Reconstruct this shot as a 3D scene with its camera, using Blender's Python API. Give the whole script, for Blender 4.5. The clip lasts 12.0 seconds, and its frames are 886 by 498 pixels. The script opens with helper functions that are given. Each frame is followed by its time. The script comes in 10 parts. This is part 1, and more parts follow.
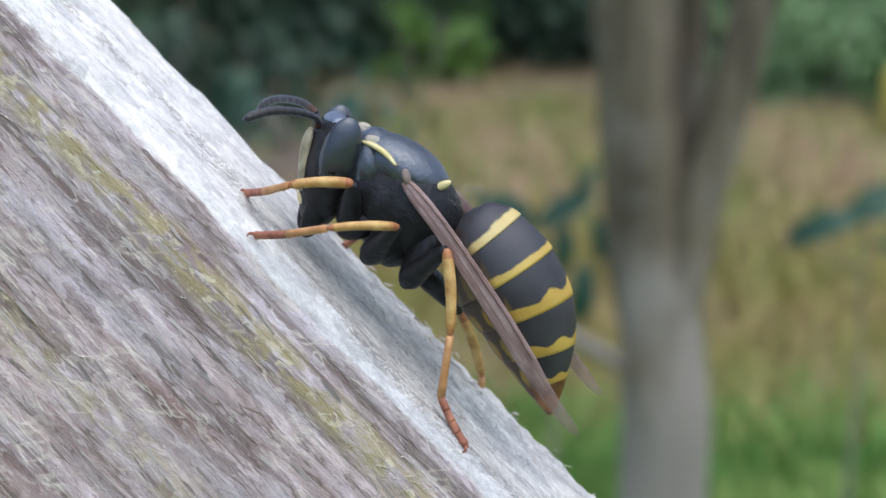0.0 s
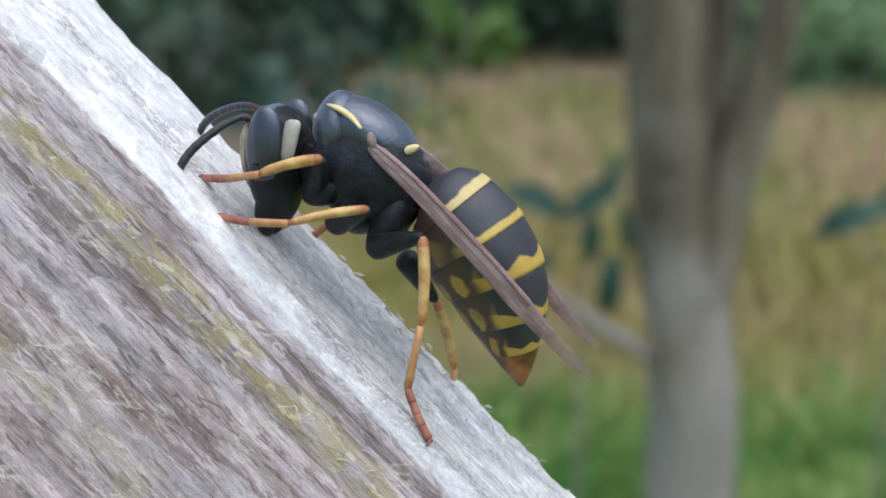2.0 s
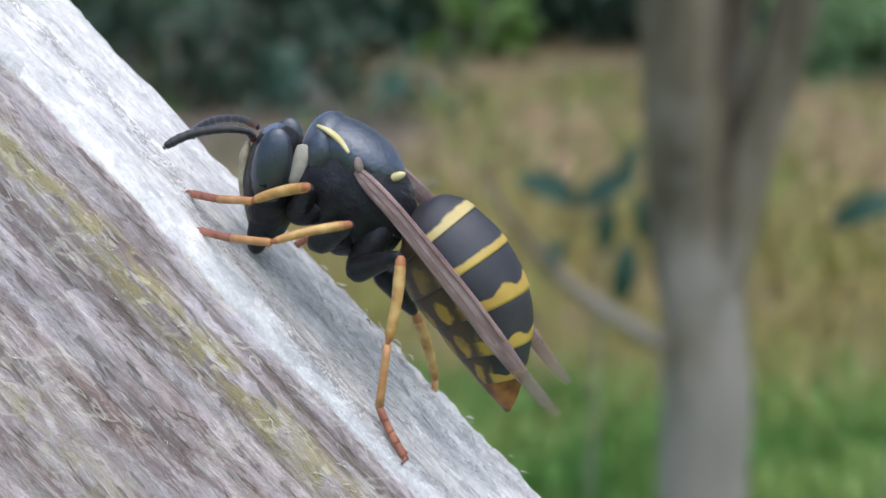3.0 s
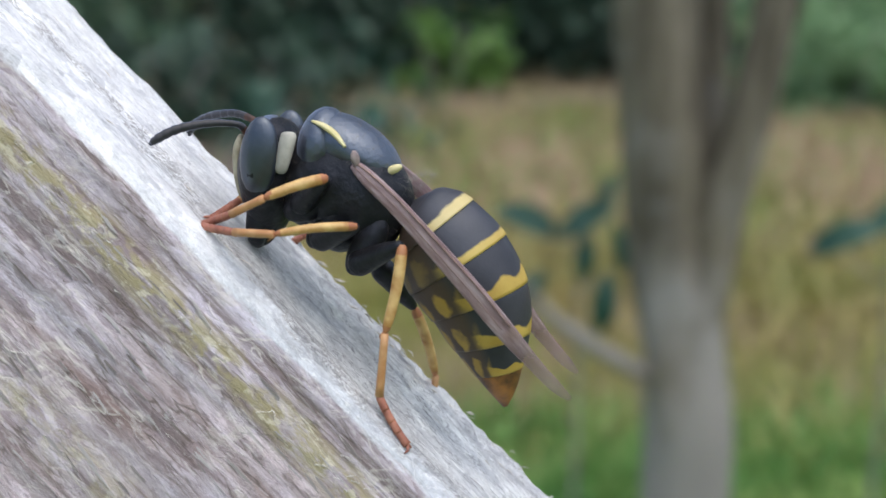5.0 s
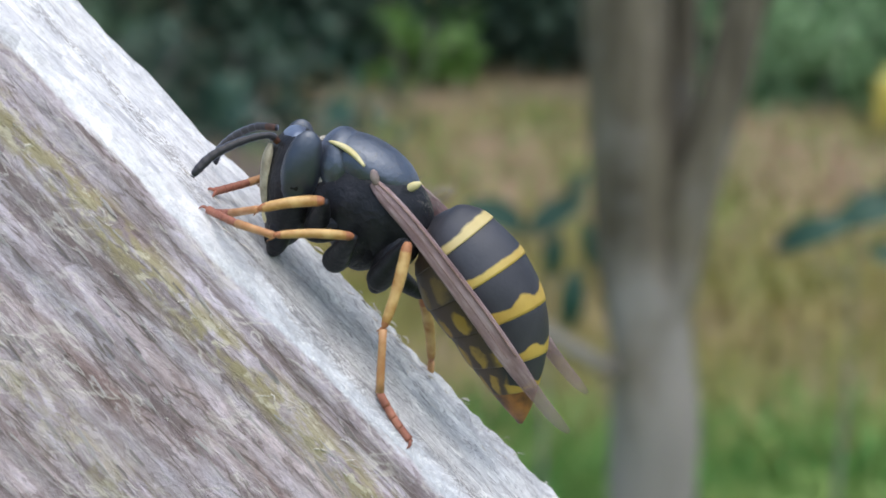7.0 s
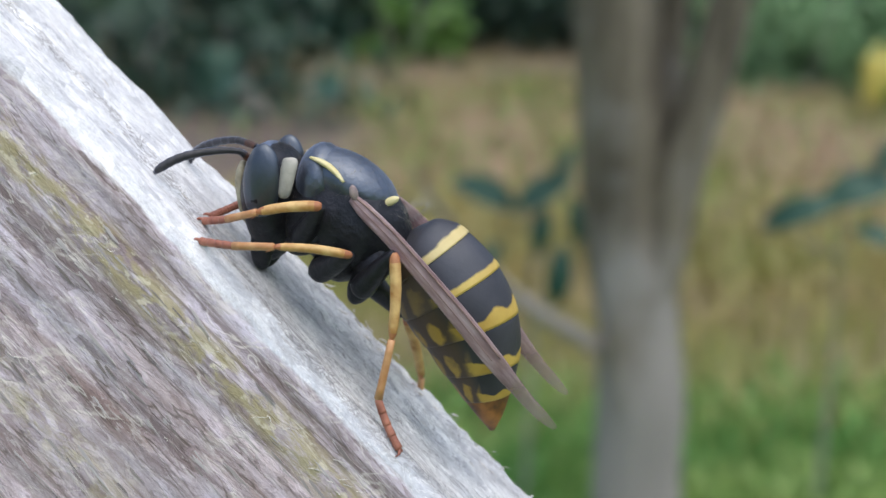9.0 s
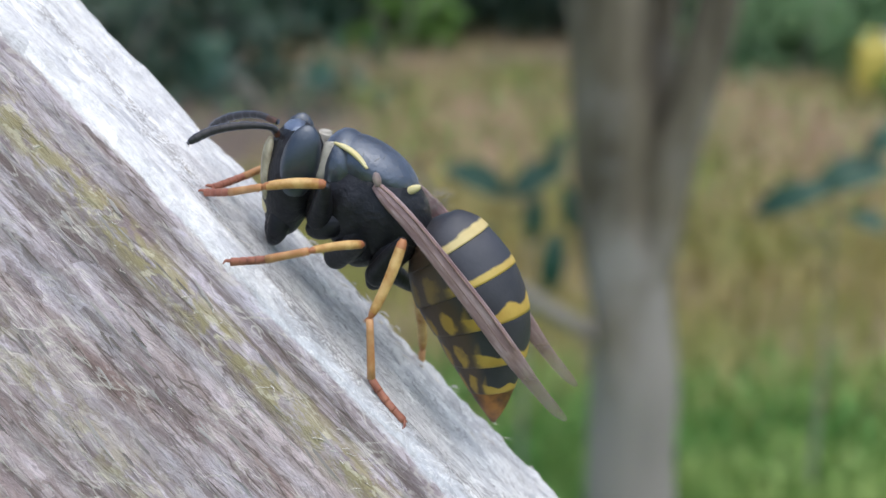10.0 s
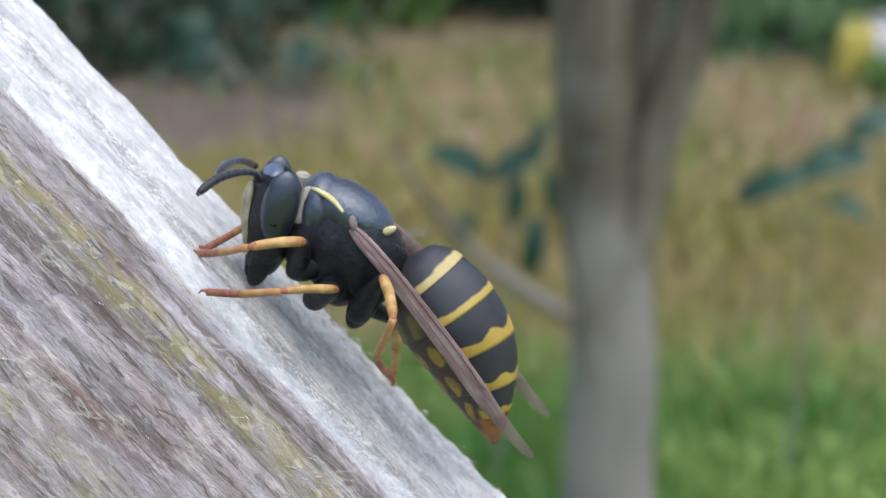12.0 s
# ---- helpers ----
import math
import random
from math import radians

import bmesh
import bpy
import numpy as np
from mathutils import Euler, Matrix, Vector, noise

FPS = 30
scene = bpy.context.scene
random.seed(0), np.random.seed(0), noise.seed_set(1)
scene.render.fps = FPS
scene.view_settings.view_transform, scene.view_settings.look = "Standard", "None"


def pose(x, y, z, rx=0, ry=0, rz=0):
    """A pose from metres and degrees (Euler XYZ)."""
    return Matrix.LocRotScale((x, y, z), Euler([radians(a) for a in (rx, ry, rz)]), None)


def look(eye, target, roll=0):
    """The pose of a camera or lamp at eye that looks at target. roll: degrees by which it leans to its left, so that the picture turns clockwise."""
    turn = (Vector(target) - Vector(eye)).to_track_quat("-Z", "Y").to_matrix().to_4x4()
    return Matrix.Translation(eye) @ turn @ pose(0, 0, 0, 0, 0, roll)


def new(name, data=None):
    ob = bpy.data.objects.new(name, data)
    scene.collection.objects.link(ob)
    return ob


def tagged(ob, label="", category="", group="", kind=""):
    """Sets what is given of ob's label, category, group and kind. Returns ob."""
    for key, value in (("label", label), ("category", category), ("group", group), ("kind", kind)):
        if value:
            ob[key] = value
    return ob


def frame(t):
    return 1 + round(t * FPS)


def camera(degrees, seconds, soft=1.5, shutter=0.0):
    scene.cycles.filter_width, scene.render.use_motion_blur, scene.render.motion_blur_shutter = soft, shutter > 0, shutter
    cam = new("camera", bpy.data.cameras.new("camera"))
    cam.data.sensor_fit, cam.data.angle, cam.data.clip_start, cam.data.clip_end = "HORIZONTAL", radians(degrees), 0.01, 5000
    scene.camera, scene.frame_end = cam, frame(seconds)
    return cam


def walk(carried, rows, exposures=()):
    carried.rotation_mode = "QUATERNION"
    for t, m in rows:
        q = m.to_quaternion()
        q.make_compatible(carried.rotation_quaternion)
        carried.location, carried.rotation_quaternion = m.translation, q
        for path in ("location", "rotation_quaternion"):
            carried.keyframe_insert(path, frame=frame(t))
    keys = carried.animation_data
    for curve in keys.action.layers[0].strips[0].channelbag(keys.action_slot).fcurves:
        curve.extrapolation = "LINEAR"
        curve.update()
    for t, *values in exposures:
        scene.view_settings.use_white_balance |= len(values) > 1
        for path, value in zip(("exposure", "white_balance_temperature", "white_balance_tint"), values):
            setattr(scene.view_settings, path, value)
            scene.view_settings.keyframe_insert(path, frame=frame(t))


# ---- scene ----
# ---------------------------------------------------------------- camera
PATH = [
    (0, -0.001693, -0.000856, 1.250471, 76.174, -0.089, -0.879),
    (0.5, -0.000575, -0.000366, 1.250716, 76.444, -0.060, -0.677),
    (1, -0.000153, -0.000147, 1.250822, 76.245, 0.005, -0.292),
    (1.5, 0.000000, 0.000000, 1.250000, 76.000, -0.000, 0.000),
    (2, 0.001168, 0.000557, 1.250126, 75.739, -0.069, 0.343),
    (2.5, 0.002092, 0.000882, 1.250794, 75.525, -0.241, 0.654),
    (3, 0.002809, 0.000946, 1.251243, 75.218, -0.219, 1.015),
    (5, 0.001817, 0.000742, 1.249312, 76.578, 0.156, 0.033),
    (5.5, 0.000327, 0.000817, 1.249533, 76.940, 0.228, -0.435),
    (6, 0.000445, 0.001055, 1.248411, 76.951, -0.187, -0.918),
    (6.5, 0.000852, 0.001019, 1.249033, 76.651, -0.292, -1.011),
    (7, 0.000420, 0.000579, 1.248856, 76.407, -0.382, -1.184),
    (9, 0.000200, -0.000872, 1.251635, 75.370, -0.972, -1.555),
    (9.5, 0.000162, -0.001086, 1.251684, 75.132, -0.864, -1.714),
    (10, -0.000176, -0.001636, 1.251064, 74.869, -0.788, -1.899),
    (10.5, -0.000911, -0.001839, 1.252165, 74.624, -0.995, -1.998),
    (11, -0.000566, -0.002155, 1.252696, 74.385, -1.163, -2.185),
    (11.5, -0.000141, -0.002352, 1.253192, 74.193, -1.233, -2.362),
    (12, 0.000242, -0.002909, 1.254051, 74.097, -1.571, -2.462),
]


def steps(rows):
    return [(t, pose(x, y, z, rx, ry, rz)) for t, x, y, z, rx, ry, rz in rows]


cam = camera(35.0, 12.0, soft=1.5)
# a close-up lens: sharp on the insect, soft on the garden behind it
cam.data.dof.use_dof = True
cam.data.dof.focus_distance = 0.0637
cam.data.dof.aperture_fstop = 54.0
walk(cam, steps(PATH), exposures=[(0.0, 0.39), (12.0, 0.39)])

# ---------------------------------------------------------------- light
world = bpy.data.worlds.new("sky")
scene.world = world
world.use_nodes = True
wn = world.node_tree.nodes
sky = wn.new("ShaderNodeTexSky")
sky.sky_type = "NISHITA"
sky.sun_disc = False
sky.sun_elevation = radians(73)
sky.sun_rotation = radians(141)
sky.air_density = 1.0
sky.dust_density = 3.0
world.node_tree.links.new(sky.outputs[0], wn["Background"].inputs[0])
wn["Background"].inputs[1].default_value = 0.15

sun_data = bpy.data.lights.new("sun", "SUN")
sun_data.energy = 1.5
sun_data.angle = radians(100)
sun_data.color = (1.0, 0.98, 0.96)
sun = new("sun", sun_data)
sun.matrix_world = look((0.9, -1.1, 6.0), (0, 0, 1.2))


# ---------------------------------------------------------------- materials
def ramp(nt, fac, stops, mode="LINEAR"):
    n = nt.nodes.new("ShaderNodeValToRGB")
    n.color_ramp.interpolation = mode
    els = n.color_ramp.elements
    while len(els) < len(stops):
        els.new(0.5)
    for e, (p, c) in zip(els, stops):
        e.position = p
        e.color = (*c, 1) if len(c) == 3 else (c[0], c[0], c[0], 1)
    nt.links.new(fac, n.inputs[0])
    return n.outputs[0]


def noise_tex(nt, vec, scale, detail=4.0, rough=0.55, distort=0.0):
    n = nt.nodes.new("ShaderNodeTexNoise")
    n.inputs["Scale"].default_value = scale
    n.inputs["Detail"].default_value = detail
    n.inputs["Roughness"].default_value = rough
    n.inputs["Distortion"].default_value = distort
    if vec is not None:
        nt.links.new(vec, n.inputs["Vector"])
    return n.outputs["Fac"]


def flakes(nt, sx, sy, sz, wander):
    """One random tone for each torn flake of wood, drawn out along x, with crooked outlines."""
    tc = nt.nodes.new("ShaderNodeTexCoord")
    wob = nt.nodes.new("ShaderNodeTexNoise")
    wob.inputs["Scale"].default_value = 900
    wob.inputs["Detail"].default_value = 3
    nt.links.new(tc.outputs["Object"], wob.inputs["Vector"])
    off = nt.nodes.new("ShaderNodeVectorMath")
    off.operation = "MULTIPLY_ADD"
    off.inputs[1].default_value = (wander * 2.5, wander, wander)
    nt.links.new(wob.outputs["Color"], off.inputs[0])
    nt.links.new(tc.outputs["Object"], off.inputs[2])
    mp = nt.nodes.new("ShaderNodeMapping")
    mp.inputs["Scale"].default_value = (sx, sy, sz)
    nt.links.new(off.outputs[0], mp.inputs[0])
    vor = nt.nodes.new("ShaderNodeTexVoronoi")
    vor.inputs["Scale"].default_value = 1.0
    nt.links.new(mp.outputs[0], vor.inputs["Vector"])
    sep = nt.nodes.new("ShaderNodeSeparateColor")
    nt.links.new(vor.outputs["Color"], sep.inputs[0])
    return sep.outputs[0]


def stretched(nt, sx, sy, sz, source="Object"):
    tc = nt.nodes.new("ShaderNodeTexCoord")
    mp = nt.nodes.new("ShaderNodeMapping")
    mp.inputs["Scale"].default_value = (sx, sy, sz)
    nt.links.new(tc.outputs[source], mp.inputs[0])
    return mp.outputs[0]


def mix(nt, fac, a, b, mode="MIX"):
    n = nt.nodes.new("ShaderNodeMix")
    n.data_type = "RGBA"
    n.blend_type = mode
    for sock, v in ((n.inputs["Factor"], fac), (n.inputs["A"], a), (n.inputs["B"], b)):
        if isinstance(v, (int, float)):
            sock.default_value = v
        elif isinstance(v, tuple):
            sock.default_value = (*v, 1)
        else:
            nt.links.new(v, sock)
    return n.outputs["Result"]


def math_node(nt, op, a, b=0.0):
    n = nt.nodes.new("ShaderNodeMath")
    n.operation = op
    n.use_clamp = False
    for sock, v in zip(n.inputs, (a, b)):
        if isinstance(v, (int, float)):
            sock.default_value = v
        else:
            nt.links.new(v, sock)
    return n.outputs[0]


def bumped(nt, height, strength, distance):
    n = nt.nodes.new("ShaderNodeBump")
    n.inputs["Strength"].default_value = strength
    n.inputs["Distance"].default_value = distance
    nt.links.new(height, n.inputs["Height"])
    nt.links.new(n.outputs[0], nt.nodes["Principled BSDF"].inputs["Normal"])


def material(name, rough=0.6, color=(0.5, 0.5, 0.5)):
    m = bpy.data.materials.new(name)
    m.use_nodes = True
    b = m.node_tree.nodes["Principled BSDF"]
    b.inputs["Roughness"].default_value = rough
    b.inputs["Base Color"].default_value = (*color, 1)
    return m, m.node_tree, b


def speckled(name, a, b, scale, rough, bump=0.0, distance=0.0001, spec=0.5, tint=(1, 1, 1), dust=0.0, ior=1.5):
    """Two tones mixed by fine noise, with a little relief."""
    m, nt, p = material(name, rough)
    v = stretched(nt, 1, 1, 1)
    n1 = noise_tex(nt, v, scale, 5)
    nt.links.new(ramp(nt, n1, [(0.35, a), (0.68, b)]), p.inputs["Base Color"])
    p.inputs["Specular IOR Level"].default_value = spec
    p.inputs["Specular Tint"].default_value = (*tint, 1)
    p.inputs["IOR"].default_value = ior
    if dust:
        # a bloom of microscopic hairs, tinted blue as if by the sky
        p.inputs["Sheen Weight"].default_value = dust
        p.inputs["Sheen Roughness"].default_value = 0.4
        p.inputs["Sheen Tint"].default_value = (0.62, 0.72, 1.0, 1)
    if bump:
        bumped(nt, noise_tex(nt, v, scale * 2.3, 4), bump, distance)
    return m


def wood_material():
    """Grey weathered softwood: short torn streaks along x, a bleached worn top, a lichen line along the front just under it."""
    m, nt, p = material("weathered_wood", 0.85)
    p.inputs["Specular IOR Level"].default_value = 0.25
    streak = noise_tex(nt, stretched(nt, 600, 2100, 2100), 1.0, 5, 0.74, 0.35)
    grit = noise_tex(nt, stretched(nt, 3200, 5000, 5000), 1.0, 3, 0.6, 0.5)
    fine = noise_tex(nt, stretched(nt, 1500, 6000, 6000), 1.0, 3, 0.65, 0.2)
    mid = noise_tex(nt, stretched(nt, 170, 1050, 1050), 1.0, 4, 0.6, 0.2)
    broad = noise_tex(nt, stretched(nt, 22, 240, 240), 1.0, 4, 0.6, 0.3)
    patch = noise_tex(nt, stretched(nt, 220, 420, 420), 1.0, 4, 0.6, 0.4)
    base = ramp(nt, mid, [(0.32, (0.27, 0.215, 0.215)), (0.41, (0.36, 0.31, 0.315)), (0.47, (0.425, 0.38, 0.4)), (0.57, (0.48, 0.44, 0.475)), (0.7, (0.55, 0.515, 0.56))])
    warm = ramp(nt, broad, [(0.38, (1.0, 0.9, 0.85)), (0.52, (1.0, 1.0, 1.03))])
    col = mix(nt, 1.0, base, warm, "MULTIPLY")
    tone = ramp(nt, streak, [(0.34, (0.5, 0.44, 0.44)), (0.44, (0.85, 0.82, 0.82)), (0.54, (1.03, 1.03, 1.04)), (0.64, (1.4, 1.4, 1.42))])
    col = mix(nt, 0.35, col, tone, "MULTIPLY")
    big = flakes(nt, 210, 1250, 1250, 0.0006)
    small = flakes(nt, 560, 2700, 2700, 0.0004)
    col = mix(nt, 1.0, col, ramp(nt, big, [(0.0, (0.66, 0.61, 0.61)), (0.25, (0.9, 0.88, 0.87)), (0.6, (1.05, 1.05, 1.07)), (1.0, (1.22, 1.22, 1.25))]), "MULTIPLY")
    col = mix(nt, 0.75, col, ramp(nt, small, [(0.0, (0.55, 0.5, 0.5)), (0.2, (0.9, 0.88, 0.87)), (0.7, (1.07, 1.07, 1.08)), (0.9, (1.12, 1.12, 1.14)), (1.0, (1.36, 1.35, 1.34))]), "MULTIPLY")
    col = mix(nt, 0.15, col, ramp(nt, fine, [(0.3, (0.6, 0.58, 0.58)), (0.7, (1.35, 1.35, 1.35))]), "MULTIPLY")
    dash = noise_tex(nt, stretched(nt, 1300, 5200, 5200), 1.0, 3, 0.6, 0.2)
    col = mix(nt, ramp(nt, dash, [(0.34, (0.45,)), (0.42, (0,))]), col, (0.14, 0.105, 0.105))
    col = mix(nt, ramp(nt, dash, [(0.58, (0,)), (0.66, (0.42,))]), col, (0.64, 0.61, 0.61))
    col = mix(nt, 0.3, col, ramp(nt, grit, [(0.33, (0.72, 0.7, 0.7)), (0.5, (1.0, 1.0, 1.0)), (0.67, (1.22, 1.22, 1.22))]), "MULTIPLY")
    # long sunken brown lines where softer wood has weathered out
    line = noise_tex(nt, stretched(nt, 55, 1900, 1900), 1.0, 3, 0.5, 0.4)
    col = mix(nt, ramp(nt, line, [(0.37, (0.7,)), (0.43, (0,))]), col, (0.15, 0.11, 0.105))
    crack = ramp(nt, noise_tex(nt, stretched(nt, 180, 2300, 2300), 1.0, 3, 0.55, 0.3), [(0.27, (1,)), (0.33, (0,))])
    col = mix(nt, math_node(nt, "MULTIPLY", crack, 0.6), col, (0.09, 0.065, 0.055))
    tc = nt.nodes.new("ShaderNodeTexCoord")
    sep = nt.nodes.new("ShaderNodeSeparateXYZ")
    nt.links.new(tc.outputs["Object"], sep.inputs[0])
    # hairline splits and raised pale hairs along the grain
    split = noise_tex(nt, stretched(nt, 170, 1500, 1500), 1.0, 2.5, 0.6, 0.2)
    split = ramp(nt, math_node(nt, "ABSOLUTE", math_node(nt, "SUBTRACT", split, 0.46)), [(0.006, (1,)), (0.022, (0,))])
    split = math_node(nt, "MULTIPLY", split, ramp(nt, mid, [(0.45, (0.7,)), (0.58, (0.1,))]))
    col = mix(nt, split, col, (0.13, 0.1, 0.085))
    raised = noise_tex(nt, stretched(nt, 230, 1300, 1300), 1.0, 2.5, 0.62, 0.2)
    raised = ramp(nt, math_node(nt, "ABSOLUTE", math_node(nt, "SUBTRACT", raised, 0.53)), [(0.006, (1,)), (0.02, (0,))])
    raised = math_node(nt, "MULTIPLY", raised, ramp(nt, patch, [(0.45, (0.05,)), (0.6, (0.6,))]))
    col = mix(nt, raised, col, (0.72, 0.685, 0.65))
    col = mix(nt, 0.08, col, (0.39, 0.36, 0.355))
    # pale saw scratches across the grain
    for angle, sx, sz, most, where in ((43, 75, 240, 0.5, patch), (36, 110, 330, 0.35, mid)):
        turn = nt.nodes.new("ShaderNodeMapping")
        turn.inputs["Rotation"].default_value = (0, radians(angle), 0)
        nt.links.new(tc.outputs["Object"], turn.inputs[0])
        squash = nt.nodes.new("ShaderNodeMapping")
        squash.inputs["Scale"].default_value = (sx, 200, sz)
        nt.links.new(turn.outputs[0], squash.inputs[0])
        scr = noise_tex(nt, squash.outputs[0], 1.0, 4, 0.66, 0.12)
        scratch = ramp(nt, math_node(nt, "ABSOLUTE", math_node(nt, "SUBTRACT", scr, 0.5)), [(0.005, (1,)), (0.02, (0,))])
        scratch = math_node(nt, "MULTIPLY", scratch, ramp(nt, where, [(0.5, (0,)), (0.6, (most,))]))
        col = mix(nt, scratch, col, (0.68, 0.64, 0.59))
    mottle = noise_tex(nt, stretched(nt, 1100, 1700, 1700), 1.0, 4, 0.65, 1.2)
    wob = math_node(nt, "MULTIPLY", math_node(nt, "SUBTRACT", mid, 0.5), 0.0004)
    wob2 = math_node(nt, "MULTIPLY", math_node(nt, "SUBTRACT", streak, 0.5), 0.0007)
    zz = math_node(nt, "ADD", math_node(nt, "ADD", sep.outputs["Z"], wob), wob2)

    def between(value, lo, hi):
        r = nt.nodes.new("ShaderNodeMapRange")
        r.inputs["From Min"].default_value, r.inputs["From Max"].default_value = lo, hi
        nt.links.new(value, r.inputs["Value"])
        return r.outputs[0]

    # bleached wood on the worn top, greyer further down the slope
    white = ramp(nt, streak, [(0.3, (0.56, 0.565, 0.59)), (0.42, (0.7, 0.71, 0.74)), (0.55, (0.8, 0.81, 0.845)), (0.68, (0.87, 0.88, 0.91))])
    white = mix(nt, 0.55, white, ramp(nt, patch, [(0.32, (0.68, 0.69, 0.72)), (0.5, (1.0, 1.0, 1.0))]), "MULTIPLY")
    squiggle = ramp(nt, math_node(nt, "ABSOLUTE", math_node(nt, "SUBTRACT", mottle, 0.47)), [(0.006, (0.52, 0.52, 0.55)), (0.03, (1.0, 1.0, 1.0))])
    white = mix(nt, ramp(nt, patch, [(0.42, (0.3,)), (0.6, (0.0,))]), white, mix(nt, 1.0, white, squiggle, "MULTIPLY"))
    grey = ramp(nt, streak, [(0.3, (0.47, 0.475, 0.49)), (0.42, (0.61, 0.62, 0.64)), (0.58, (0.7, 0.71, 0.73)), (0.7, (0.85, 0.86, 0.88))])
    grey = mix(nt, 0.25, grey, squiggle, "MULTIPLY")
    grey = mix(nt, 0.6, grey, ramp(nt, patch, [(0.33, (0.62, 0.62, 0.65)), (0.55, (1.05, 1.05, 1.05))]), "MULTIPLY")
    xx = math_node(nt, "ADD", sep.outputs["X"], math_node(nt, "MULTIPLY", math_node(nt, "SUBTRACT", mid, 0.5), 0.02))
    yy = math_node(nt, "ADD", sep.outputs["Y"], math_node(nt, "MULTIPLY", math_node(nt, "SUBTRACT", mid, 0.5), 0.0018))
    # the palest strip along the front edge, broad up the slope and a narrow ridge further down
    strip = nt.nodes.new("ShaderNodeMapRange")
    for key, value in (("From Min", -0.0125), ("From Max", 0.0005), ("To Min", 0.0042), ("To Max", 0.0007)):
        strip.inputs[key].default_value = value
    nt.links.new(xx, strip.inputs["Value"])
    past = math_node(nt, "SUBTRACT", yy, strip.outputs[0])
    worn = math_node(nt, "MULTIPLY", between(past, -0.0002, 0.0004), math_node(nt, "MAXIMUM", between(xx, -0.011, 0.001), 0.2))
    worn = math_node(nt, "MULTIPLY", worn, between(yy, 0.0107, 0.0101))
    # darker and bluer further down the slope
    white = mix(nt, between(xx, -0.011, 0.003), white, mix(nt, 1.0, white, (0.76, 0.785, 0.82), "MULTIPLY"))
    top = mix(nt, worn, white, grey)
    # a broken line of dark scribbles along the strip's far side, and hairline splits
    seam = between(math_node(nt, "ABSOLUTE", math_node(nt, "SUBTRACT", past, 0.0006)), 0.0008, 0.0002)
    scrawl = noise_tex(nt, stretched(nt, 1000, 1900, 1900), 1.0, 3, 0.6, 1.6)
    scrawl = ramp(nt, math_node(nt, "ABSOLUTE", math_node(nt, "SUBTRACT", scrawl, 0.5)), [(0.02, (1,)), (0.065, (0,))])
    top = mix(nt, math_node(nt, "MULTIPLY", scrawl, math_node(nt, "ADD", math_node(nt, "MULTIPLY", seam, 0.75), 0.1)), top, (0.3, 0.295, 0.3))
    tear = noise_tex(nt, stretched(nt, 340, 1500, 1500), 1.0, 3, 0.62, 0.9)
    tear = ramp(nt, math_node(nt, "ABSOLUTE", math_node(nt, "SUBTRACT", tear, 0.46)), [(0.004, (1,)), (0.02, (0,))])
    top = mix(nt, math_node(nt, "MULTIPLY", tear, math_node(nt, "ADD", math_node(nt, "MULTIPLY", worn, 0.65), 0.07)), top, (0.23, 0.23, 0.245))
    lint = noise_tex(nt, stretched(nt, 600, 1500, 1500), 1.0, 3, 0.65, 1.0)
    lint = ramp(nt, math_node(nt, "ABSOLUTE", math_node(nt, "SUBTRACT", lint, 0.53)), [(0.004, (1,)), (0.018, (0,))])
    top = mix(nt, math_node(nt, "MULTIPLY", lint, 0.5), top, (0.86, 0.87, 0.89))
    pale = flakes(nt, 620, 1500, 1500, 0.0007)
    top = mix(nt, 0.8, top, ramp(nt, pale, [(0.0, (0.74, 0.75, 0.78)), (0.3, (0.96, 0.96, 0.97)), (0.7, (1.05, 1.05, 1.05)), (1.0, (1.18, 1.18, 1.17))]), "MULTIPLY")
    top = mix(nt, 0.4, top, ramp(nt, mottle, [(0.34, (0.66, 0.66, 0.68)), (0.48, (1.0, 1.0, 1.0)), (0.66, (1.16, 1.16, 1.16))]), "MULTIPLY")
    top = mix(nt, 0.3, top, ramp(nt, grit, [(0.34, (0.72, 0.72, 0.74)), (0.48, (1.0, 1.0, 1.0)), (0.66, (1.12, 1.12, 1.12))]), "MULTIPLY")
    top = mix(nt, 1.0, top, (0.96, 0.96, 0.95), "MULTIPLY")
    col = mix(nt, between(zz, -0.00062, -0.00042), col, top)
    # lichen in a line just under the edge, thinner further down the face
    belt = between(math_node(nt, "ABSOLUTE", math_node(nt, "ADD", zz, 0.0026)), 0.0011, 0.0003)
    belt = math_node(nt, "MAXIMUM", belt, math_node(nt, "MULTIPLY", between(math_node(nt, "ABSOLUTE", math_node(nt, "ADD", zz, 0.0096)), 0.0014, 0.0002), 0.6))
    spots = ramp(nt, noise_tex(nt, stretched(nt, 600, 1500, 1500), 1.0, 5, 0.68, 0.25), [(0.44, (0,)), (0.56, (1,))])
    col = mix(nt, math_node(nt, "MULTIPLY", math_node(nt, "MULTIPLY", belt, spots), 0.78), col, (0.37, 0.325, 0.17))
    fleck = ramp(nt, noise_tex(nt, stretched(nt, 1100, 2600, 2600), 1.0, 3, 0.6, 0.15), [(0.57, (0,)), (0.63, (1,))])
    col = mix(nt, math_node(nt, "MULTIPLY", math_node(nt, "MULTIPLY", belt, fleck), 0.7), col, (0.64, 0.6, 0.47))
    col = mix(nt, 1.0, col, (1.06, 1.06, 1.04), "MULTIPLY")
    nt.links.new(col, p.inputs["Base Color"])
    relief = math_node(nt, "ADD", streak, math_node(nt, "MULTIPLY", small, 0.35))
